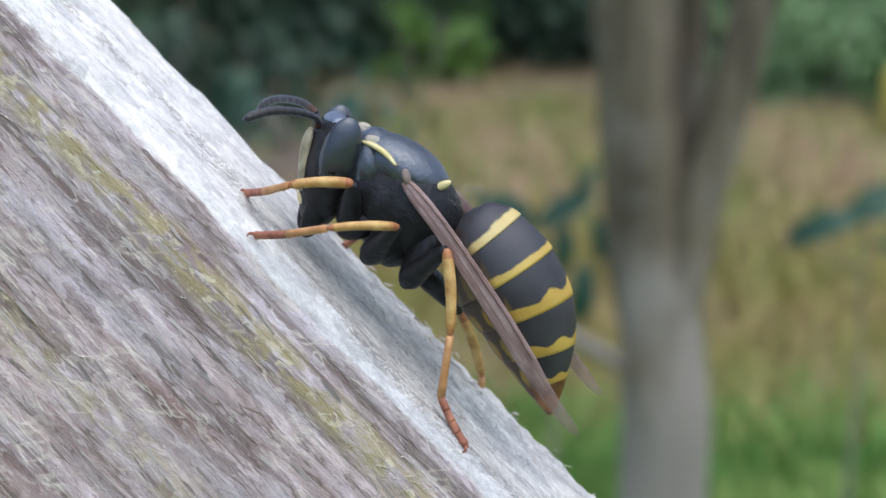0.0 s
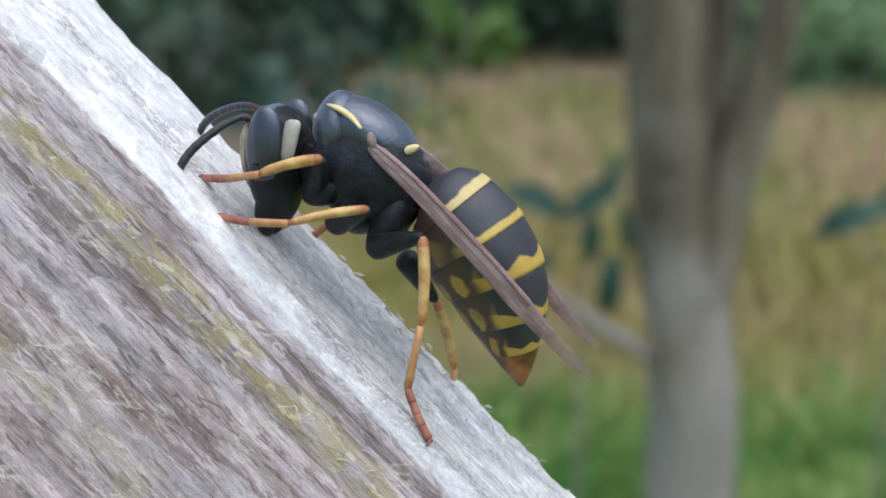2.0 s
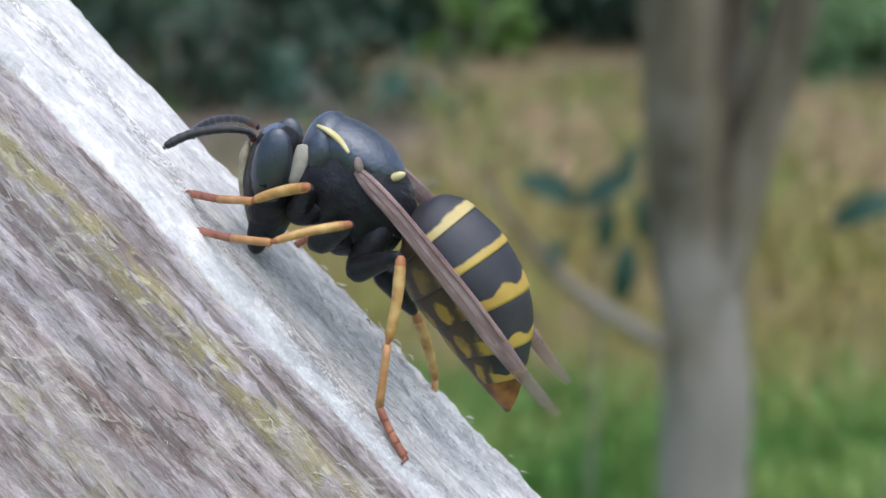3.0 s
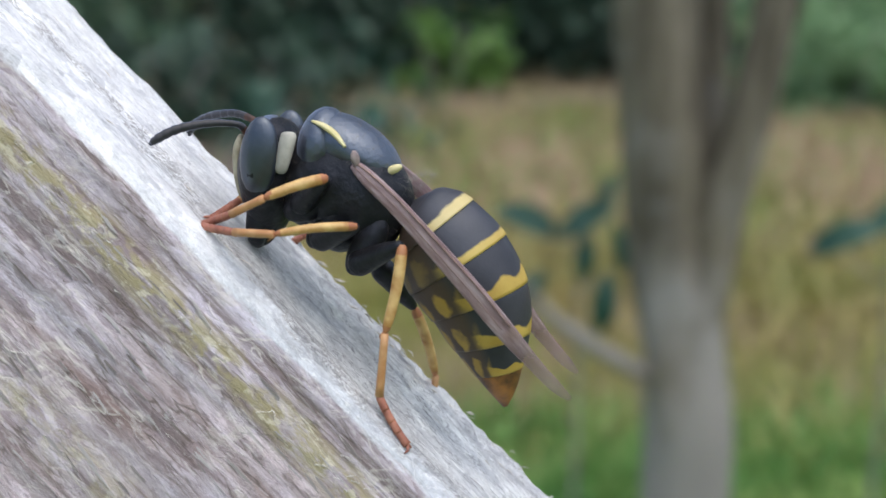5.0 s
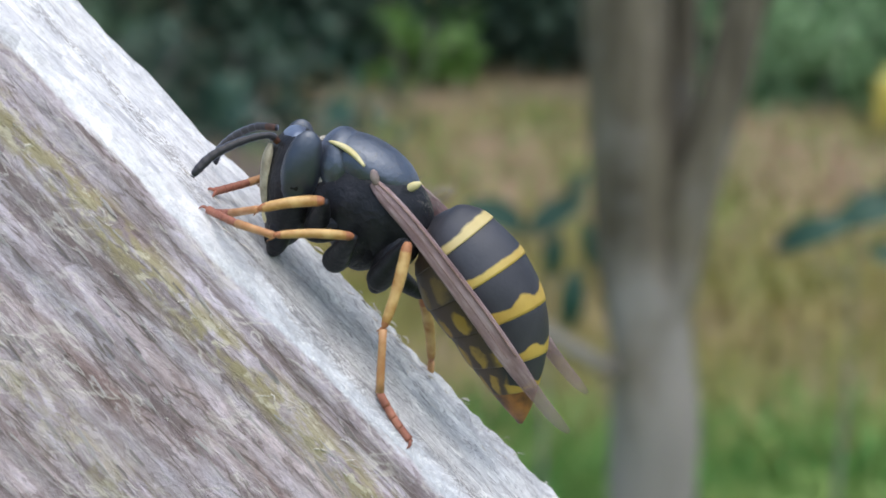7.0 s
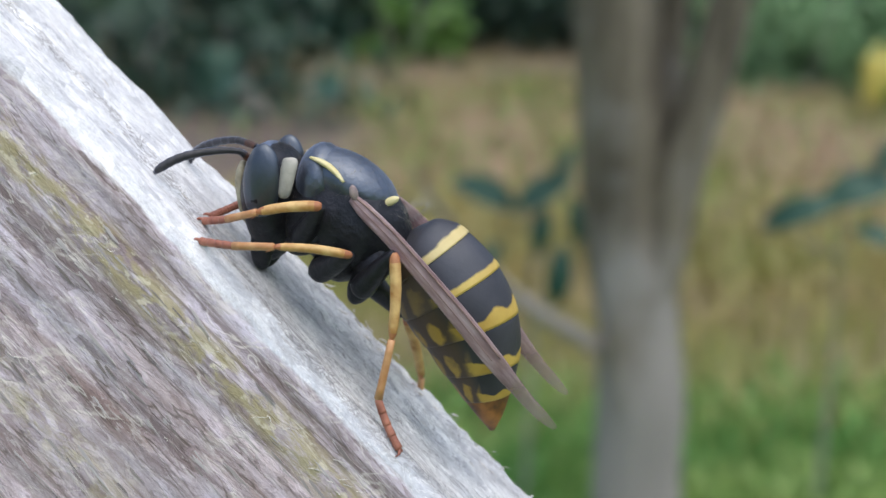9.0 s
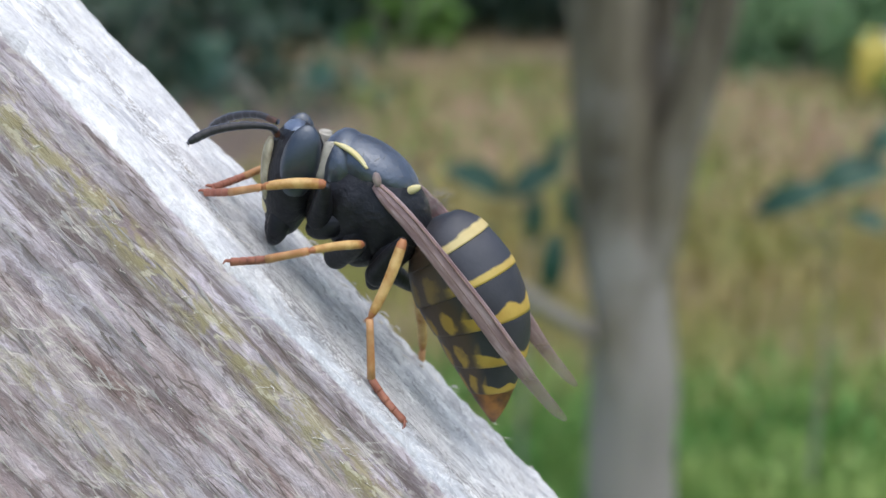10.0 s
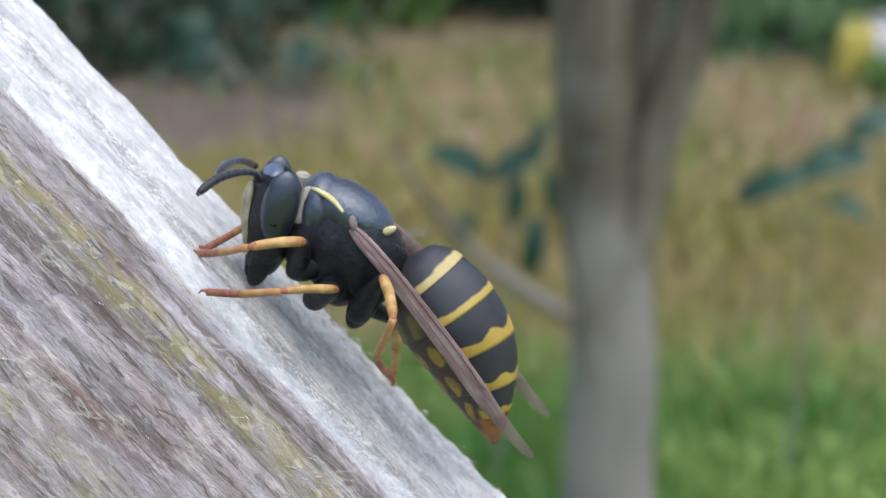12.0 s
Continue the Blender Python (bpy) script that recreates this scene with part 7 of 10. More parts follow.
    walk(LEGS["F_far"][0], steps([
        (0, -0.002858, 0.003000, 0.000464, -1.928, 44.124, -58.136),
        (0.1, -0.002339, 0.003000, 0.000270, -2.141, 44.479, -70.784),
        (0.28, -0.002339, 0.003000, 0.000270, -2.141, 44.479, -70.784),
        (0.4, -0.002395, 0.003000, 0.000146, -5.301, 42.345, -69.300),
        (0.5, -0.002395, 0.003000, 0.000146, -5.301, 42.345, -69.300),
        (1, -0.002733, 0.003000, -0.000203, 3.815, 34.648, -60.941),
        (1.05, -0.002733, 0.003000, -0.000203, 3.815, 34.648, -60.941),
        (1.2, -0.002339, 0.003000, 0.000270, -2.141, 44.479, -70.784),
        (1.28, -0.002339, 0.003000, 0.000270, -2.141, 44.479, -70.784),
        (1.4, -0.002705, 0.003000, -0.000208, -1.288, 34.731, -61.593),
        (1.5, -0.002705, 0.003000, -0.000208, -1.288, 34.731, -61.593),
        (1.9, -0.002705, 0.003000, -0.000208, -1.288, 34.731, -61.593),
        (2, -0.002339, 0.003000, 0.000270, -2.141, 44.479, -70.784),
        (2.2, -0.002339, 0.003000, 0.000270, -2.141, 44.479, -70.784),
        (2.4, -0.002500, 0.003000, -0.000032, -0.042, 38.948, -66.574),
        (2.5, -0.002500, 0.003000, -0.000032, -0.042, 38.948, -66.574),
        (3, -0.002041, 0.003000, 0.000180, 3.624, 44.264, -79.141),
        (3.2, -0.002041, 0.003000, 0.000180, 3.624, 44.264, -79.141),
        (4.8, -0.002036, 0.002038, -0.000119, 1.502, 57.663, -69.068),
        (5, -0.002036, 0.002038, -0.000119, 1.502, 57.663, -69.068),
        (5.1, -0.002036, 0.002038, -0.000119, 1.502, 57.663, -69.068),
        (5.3, -0.002552, 0.002723, 0.000158, -4.782, 45.305, -61.679),
        (5.5, -0.002519, 0.002536, 0.000206, -1.940, 48.942, -59.629),
        (5.7, -0.002519, 0.002536, 0.000206, -1.940, 48.942, -59.629),
        (5.9, -0.002593, 0.002689, 0.000121, -4.716, 44.876, -60.039),
        (6, -0.002593, 0.002689, 0.000121, -4.716, 44.876, -60.039),
        (6.3, -0.002593, 0.002689, 0.000121, -4.716, 44.876, -60.039),
        (6.5, -0.002492, 0.002460, 0.000209, 1.000, 50.364, -59.050),
        (6.6, -0.002492, 0.002460, 0.000209, 1.000, 50.364, -59.050),
        (6.9, -0.002442, 0.002809, -0.000138, -1.871, 39.922, -65.876),
        (7, -0.002442, 0.002809, -0.000138, -1.871, 39.922, -65.876),
        (7.2, -0.002442, 0.002809, -0.000138, -1.871, 39.922, -65.876),
        (8.8, -0.002327, 0.002649, 0.000490, -3.175, 52.572, -67.234),
        (9, -0.002327, 0.002649, 0.000490, -3.175, 52.572, -67.234),
        (9.2, -0.003184, 0.002623, 0.000031, -0.116, 39.024, -45.308),
        (9.4, -0.002397, 0.002587, 0.000058, 1.519, 46.869, -64.157),
        (9.5, -0.002397, 0.002587, 0.000058, 1.519, 46.869, -64.157),
        (9.7, -0.003178, 0.002677, 0.000064, -0.078, 39.092, -46.405),
        (10, -0.003193, 0.002631, 0.000030, -0.116, 38.845, -45.284),
        (10.1, -0.002406, 0.002535, 0.000020, 1.472, 46.992, -63.065),
        (10.3, -0.002373, 0.002573, 0.000065, 1.560, 47.384, -64.704),
        (10.4, -0.002207, 0.002718, 0.000037, -1.581, 45.660, -71.850),
        (10.5, -0.002207, 0.002718, 0.000037, -1.581, 45.660, -71.850),
        (10.7, -0.002207, 0.002718, 0.000037, -1.581, 45.660, -71.850),
        (10.8, -0.002198, 0.002655, 0.000152, -5.137, 48.550, -71.469),
        (11, -0.002198, 0.002655, 0.000152, -5.137, 48.550, -71.469),
        (11.1, -0.002198, 0.002655, 0.000152, -5.137, 48.550, -71.469),
        (11.2, -0.002000, 0.002817, 0.000206, -1.463, 47.584, -79.349),
        (11.4, -0.002000, 0.002817, 0.000206, -1.463, 47.584, -79.349),
        (11.5, -0.002274, 0.002608, 0.000242, -7.395, 50.214, -68.407),
        (11.6, -0.002274, 0.002608, 0.000242, -7.395, 50.214, -68.407),
        (11.8, -0.002568, 0.002748, -0.000072, -2.392, 41.092, -61.601),
        (11.9, -0.002568, 0.002748, -0.000072, -2.392, 41.092, -61.601),
        (12, -0.002691, 0.002525, -0.000247, -2.375, 39.831, -54.562),
    ]))
    walk(LEGS["F_far"][1], steps([
        (0, -0.002858, 0.003000, 0.000464, 1.145, 25.207, 97.426),
        (0.1, -0.002339, 0.003000, 0.000270, 1.628, 36.836, 96.420),
        (0.28, -0.002339, 0.003000, 0.000270, 1.628, 36.836, 96.420),
        (0.4, -0.002395, 0.003000, 0.000146, 4.104, 15.922, 106.069),
        (0.5, -0.002395, 0.003000, 0.000146, 4.104, 15.922, 106.069),
        (1, -0.002733, 0.003000, -0.000203, -4.392, 26.225, 94.644),
        (1.05, -0.002733, 0.003000, -0.000203, -4.392, 26.225, 94.644),
        (1.2, -0.002339, 0.003000, 0.000270, 1.628, 36.836, 96.420),
        (1.28, -0.002339, 0.003000, 0.000270, 1.628, 36.836, 96.420),
        (1.4, -0.002705, 0.003000, -0.000208, 0.866, 11.254, 105.144),
        (1.5, -0.002705, 0.003000, -0.000208, 0.866, 11.254, 105.144),
        (1.9, -0.002705, 0.003000, -0.000208, 0.866, 11.254, 105.144),
        (2, -0.002339, 0.003000, 0.000270, 1.628, 36.836, 96.420),
        (2.2, -0.002339, 0.003000, 0.000270, 1.628, 36.836, 96.420),
        (2.4, -0.002500, 0.003000, -0.000032, -0.156, 24.494, 105.246),
        (2.5, -0.002500, 0.003000, -0.000032, -0.156, 24.494, 105.246),
        (3, -0.002041, 0.003000, 0.000180, -3.002, 36.259, 102.514),
        (3.2, -0.002041, 0.003000, 0.000180, -3.002, 36.259, 102.514),
        (4.8, -0.002036, 0.002038, -0.000119, 2.321, 44.124, -142.995),
        (5, -0.002036, 0.002038, -0.000119, 2.321, 44.124, -142.995),
        (5.1, -0.002036, 0.002038, -0.000119, 2.321, 44.124, -142.995),
        (5.3, -0.002552, 0.002723, 0.000158, -0.379, 31.849, -155.373),
        (5.5, -0.002519, 0.002536, 0.000206, 1.021, 44.177, -155.595),
        (5.7, -0.002519, 0.002536, 0.000206, 1.021, 44.177, -155.595),
        (5.9, -0.002593, 0.002689, 0.000121, -0.332, 31.081, -155.980),
        (6, -0.002593, 0.002689, 0.000121, -0.332, 31.081, -155.980),
        (6.3, -0.002593, 0.002689, 0.000121, -0.332, 31.081, -155.980),
        (6.5, -0.002492, 0.002460, 0.000209, 2.321, 46.535, -155.791),
        (6.6, -0.002492, 0.002460, 0.000209, 2.321, 46.535, -155.791),
        (6.9, -0.002442, 0.002809, -0.000138, 0.867, 29.558, -161.047),
        (7, -0.002442, 0.002809, -0.000138, 0.867, 29.558, -161.047),
        (7.2, -0.002442, 0.002809, -0.000138, 0.867, 29.558, -161.047),
        (8.8, -0.002327, 0.002649, 0.000490, 0.643, 38.562, -158.710),
        (9, -0.002327, 0.002649, 0.000490, 0.643, 38.562, -158.710),
        (9.2, -0.003184, 0.002623, 0.000031, 1.815, 38.536, -159.130),
        (9.4, -0.002397, 0.002587, 0.000058, 2.242, 46.533, -163.278),
        (9.5, -0.002397, 0.002587, 0.000058, 2.242, 46.533, -163.278),
        (9.7, -0.003178, 0.002677, 0.000064, 1.763, 38.548, -162.997),
        (10, -0.003193, 0.002631, 0.000030, 1.795, 38.341, -160.368),
        (10.1, -0.002406, 0.002535, 0.000020, 2.325, 46.389, -160.459),
        (10.3, -0.002373, 0.002573, 0.000065, 2.346, 47.231, -160.932),
        (10.4, -0.002207, 0.002718, 0.000037, 1.013, 33.840, -160.895),
        (10.5, -0.002207, 0.002718, 0.000037, 1.013, 33.840, -160.895),
        (10.7, -0.002207, 0.002718, 0.000037, 1.013, 33.840, -160.895),
        (10.8, -0.002198, 0.002655, 0.000152, -1.546, 45.616, -142.903),
        (11, -0.002198, 0.002655, 0.000152, -1.546, 45.616, -142.903),
        (11.1, -0.002198, 0.002655, 0.000152, -1.546, 45.616, -142.903),
        (11.2, -0.002000, 0.002817, 0.000206, 0.670, 39.653, -145.402),
        (11.4, -0.002000, 0.002817, 0.000206, 0.670, 39.653, -145.402),
        (11.5, -0.002274, 0.002608, 0.000242, -2.105, 41.622, -148.915),
        (11.6, -0.002274, 0.002608, 0.000242, -2.105, 41.622, -148.915),
        (11.8, -0.002568, 0.002748, -0.000072, 0.314, 32.268, -149.310),
        (11.9, -0.002568, 0.002748, -0.000072, 0.314, 32.268, -149.310),
        (12, -0.002691, 0.002525, -0.000247, 0.138, 29.466, -144.817),
    ]))
    walk(LEGS["F_far"][2], steps([
        (0, -0.003197, 0.005602, -0.000771, -2.049, 69.062, -100.068),
        (0.1, -0.002599, 0.005306, -0.001468, -3.800, 73.931, -100.658),
        (0.28, -0.002599, 0.005306, -0.001468, -3.800, 73.931, -100.658),
        (0.4, -0.003167, 0.005680, -0.000650, -8.439, 66.291, -111.958),
        (0.5, -0.003167, 0.005680, -0.000650, -8.439, 66.291, -111.958),
        (1, -0.002943, 0.005593, -0.001485, 12.175, 69.416, -96.307),
        (1.05, -0.002943, 0.005593, -0.001485, 12.175, 69.416, -96.307),
        (1.2, -0.002599, 0.005306, -0.001468, -3.800, 73.931, -100.658),
        (1.28, -0.002599, 0.005306, -0.001468, -3.800, 73.931, -100.658),
        (1.4, -0.003448, 0.005745, -0.000774, -0.328, 65.312, -110.716),
        (1.5, -0.003448, 0.005745, -0.000774, -0.328, 65.312, -110.716),
        (1.9, -0.003448, 0.005745, -0.000774, -0.328, 65.312, -110.716),
        (2, -0.002599, 0.005306, -0.001468, -3.800, 73.931, -100.658),
        (2.2, -0.002599, 0.005306, -0.001468, -3.800, 73.931, -100.658),
        (2.4, -0.003194, 0.005546, -0.001234, 2.445, 68.767, -111.569),
        (2.5, -0.003194, 0.005546, -0.001234, 2.445, 68.767, -111.569),
        (3, -0.002548, 0.005283, -0.001535, 10.537, 73.477, -110.928),
        (3.2, -0.002548, 0.005283, -0.001535, 10.537, 73.477, -110.928),
        (4.8, -0.003698, 0.000785, -0.002138, 1.842, 41.787, -94.648),
        (5, -0.003698, 0.000785, -0.002138, 1.842, 41.787, -94.648),
        (5.1, -0.003698, 0.000785, -0.002138, 1.842, 41.787, -94.648),
        (5.3, -0.004791, 0.001696, -0.001372, -3.536, 41.897, -113.023),
        (5.5, -0.004413, 0.001677, -0.001815, -0.651, 45.076, -105.699),
        (5.7, -0.004413, 0.001677, -0.001815, -0.651, 45.076, -105.699),
        (5.9, -0.004861, 0.001678, -0.001377, -3.465, 41.691, -114.118),
        (6, -0.004861, 0.001678, -0.001377, -3.465, 41.691, -114.118),
        (6.3, -0.004861, 0.001678, -0.001377, -3.465, 41.691, -114.118),
        (6.5, -0.004312, 0.001642, -0.001896, 2.382, 45.498, -104.571),
        (6.6, -0.004312, 0.001642, -0.001896, 2.382, 45.498, -104.571),
        (6.9, -0.004828, 0.001990, -0.001569, -0.448, 41.649, -120.220),
        (7, -0.004828, 0.001990, -0.001569, -0.448, 41.649, -120.220),
        (7.2, -0.004828, 0.001990, -0.001569, -0.448, 41.649, -120.220),
        (8.8, -0.004440, 0.001826, -0.001318, -1.511, 44.557, -112.036),
        (9, -0.004440, 0.001826, -0.001318, -1.511, 44.557, -112.036),
        (9.2, -0.005303, 0.001815, -0.001776, 1.949, 44.635, -112.459),
        (9.4, -0.004308, 0.002013, -0.002047, 2.950, 47.636, -110.967),
        (9.5, -0.004308, 0.002013, -0.002047, 2.950, 47.636, -110.967),
        (9.7, -0.005347, 0.002014, -0.001744, 2.034, 45.448, -116.196),
        (10, -0.005336, 0.001867, -0.001769, 1.977, 44.833, -113.786),
        (10.1, -0.004291, 0.001866, -0.002080, 2.877, 46.802, -108.638),
        (10.3, -0.004234, 0.001929, -0.002064, 2.891, 47.095, -108.515),
        (10.4, -0.004483, 0.001930, -0.001578, -0.223, 43.402, -117.297),
        (10.5, -0.004483, 0.001930, -0.001578, -0.223, 43.402, -117.297),
        (10.7, -0.004483, 0.001930, -0.001578, -0.223, 43.402, -117.297),
        (10.8, -0.003816, 0.001432, -0.001921, -4.263, 41.778, -94.095),
        (11, -0.003816, 0.001432, -0.001921, -4.263, 41.778, -94.095),
        (11.1, -0.003816, 0.001432, -0.001921, -4.263, 41.778, -94.095),
        (11.2, -0.003838, 0.001549, -0.001644, -0.808, 42.109, -98.707),
        (11.4, -0.003838, 0.001549, -0.001644, -0.808, 42.109, -98.707),
        (11.5, -0.004130, 0.001489, -0.001684, -6.245, 43.065, -101.011),
        (11.6, -0.004130, 0.001489, -0.001684, -6.245, 43.065, -101.011),
        (11.8, -0.004677, 0.001496, -0.001620, -1.407, 41.353, -106.672),
        (11.9, -0.004677, 0.001496, -0.001620, -1.407, 41.353, -106.672),
        (12, -0.004755, 0.001070, -0.001673, -1.480, 40.274, -103.862),
    ]))
    walk(LEGS["M_near"][0], steps([
        (0, -0.000068, -0.003400, 0.000657, 1.583, 55.018, 91.480),
        (0.1, 0.000640, -0.003400, 0.000298, 2.315, 48.610, 112.743),
        (0.28, 0.000640, -0.003400, 0.000298, 2.315, 48.610, 112.743),
        (0.4, -0.000149, -0.003400, 0.000458, 6.034, 52.830, 88.889),
        (0.5, -0.000149, -0.003400, 0.000458, 6.034, 52.830, 88.889),
        (1, -0.000003, -0.003400, 0.000097, -5.853, 48.152, 93.554),
        (1.05, -0.000003, -0.003400, 0.000097, -5.853, 48.152, 93.554),
        (1.2, 0.000640, -0.003400, 0.000298, 2.315, 48.610, 112.743),
        (1.28, 0.000640, -0.003400, 0.000298, 2.315, 48.610, 112.743),
        (1.4, -0.000120, -0.003400, 0.000450, 0.916, 52.746, 89.804),
        (1.5, -0.000120, -0.003400, 0.000450, 0.916, 52.746, 89.804),
        (1.9, -0.000120, -0.003400, 0.000450, 0.916, 52.746, 89.804),
        (2, 0.000640, -0.003400, 0.000298, 2.315, 48.610, 112.743),
        (2.2, 0.000640, -0.003400, 0.000298, 2.315, 48.610, 112.743),
        (2.4, 0.000029, -0.003400, 0.000571, -0.611, 54.025, 94.547),
        (2.5, 0.000029, -0.003400, 0.000571, -0.611, 54.025, 94.547),
        (3, 0.000359, -0.003400, 0.000660, -3.932, 54.153, 104.738),
        (3.2, 0.000359, -0.003400, 0.000660, -3.932, 54.153, 104.738),
        (4.8, 0.000828, -0.003400, 0.000588, -0.901, 50.948, 117.622),
        (5, 0.000828, -0.003400, 0.000588, -0.901, 50.948, 117.622),
        (5.1, 0.000828, -0.003400, 0.000588, -0.901, 50.948, 117.622),
        (5.3, -0.000200, -0.003400, 0.000282, 4.882, 50.658, 87.264),
        (5.5, 0.000309, -0.003400, 0.000320, 1.584, 50.416, 103.229),
        (5.7, 0.000309, -0.003400, 0.000320, 1.584, 50.416, 103.229),
        (5.9, -0.000200, -0.003400, 0.000282, 4.882, 50.658, 87.264),
        (6, -0.000200, -0.003400, 0.000282, 4.882, 50.658, 87.264),
        (6.3, -0.000200, -0.003400, 0.000282, 4.882, 50.658, 87.264),
        (6.5, 0.000458, -0.003400, 0.000467, -1.544, 51.609, 107.634),
        (6.6, 0.000458, -0.003400, 0.000467, -1.544, 51.609, 107.634),
        (6.9, -0.000237, -0.003400, 0.000024, 1.386, 47.082, 86.108),
        (7, -0.000237, -0.003400, 0.000024, 1.386, 47.082, 86.108),
        (7.2, -0.000237, -0.003400, 0.000024, 1.386, 47.082, 86.108),
        (8.8, 0.000503, -0.003400, 0.000482, 2.982, 51.570, 108.926),
        (9, 0.000503, -0.003400, 0.000482, 2.982, 51.570, 108.926),
        (9.2, 0.000293, -0.003400, 0.000059, -1.047, 46.948, 102.740),
        (9.4, 0.001026, -0.003400, 0.000281, -1.109, 45.875, 122.363),
        (9.5, 0.001026, -0.003400, 0.000281, -1.109, 45.875, 122.363),
        (9.7, 0.000293, -0.003400, 0.000059, -1.047, 46.948, 102.740),
        (10, 0.000293, -0.003400, 0.000059, -1.047, 46.948, 102.740),
        (10.1, 0.001026, -0.003400, 0.000281, -1.109, 45.875, 122.363),
        (10.3, 0.001026, -0.003400, 0.000281, -1.109, 45.875, 122.363),
        (10.4, 0.000547, -0.003400, 0.000221, 1.647, 48.102, 110.174),
        (10.5, 0.000547, -0.003400, 0.000221, 1.647, 48.102, 110.174),
        (10.7, 0.000547, -0.003400, 0.000221, 1.647, 48.102, 110.174),
        (10.8, 0.000968, -0.003400, 0.000097, 4.668, 43.784, 121.012),
        (11, 0.000968, -0.003400, 0.000097, 4.668, 43.784, 121.012),
        (11.1, 0.000968, -0.003400, 0.000097, 4.668, 43.784, 121.012),
        (11.2, 0.000547, -0.003400, 0.000221, 1.647, 48.102, 110.174),
        (11.4, 0.000547, -0.003400, 0.000221, 1.647, 48.102, 110.174),
        (11.5, 0.000967, -0.003400, -0.000194, 6.120, 39.359, 120.989),
        (11.6, 0.000967, -0.003400, -0.000194, 6.120, 39.359, 120.989),
        (11.8, 0.000251, -0.003400, -0.000184, 2.196, 43.326, 101.474),
        (11.9, 0.000251, -0.003400, -0.000184, 2.196, 43.326, 101.474),
        (12, 0.000251, -0.003400, -0.000184, 2.196, 43.326, 101.474),
    ]))
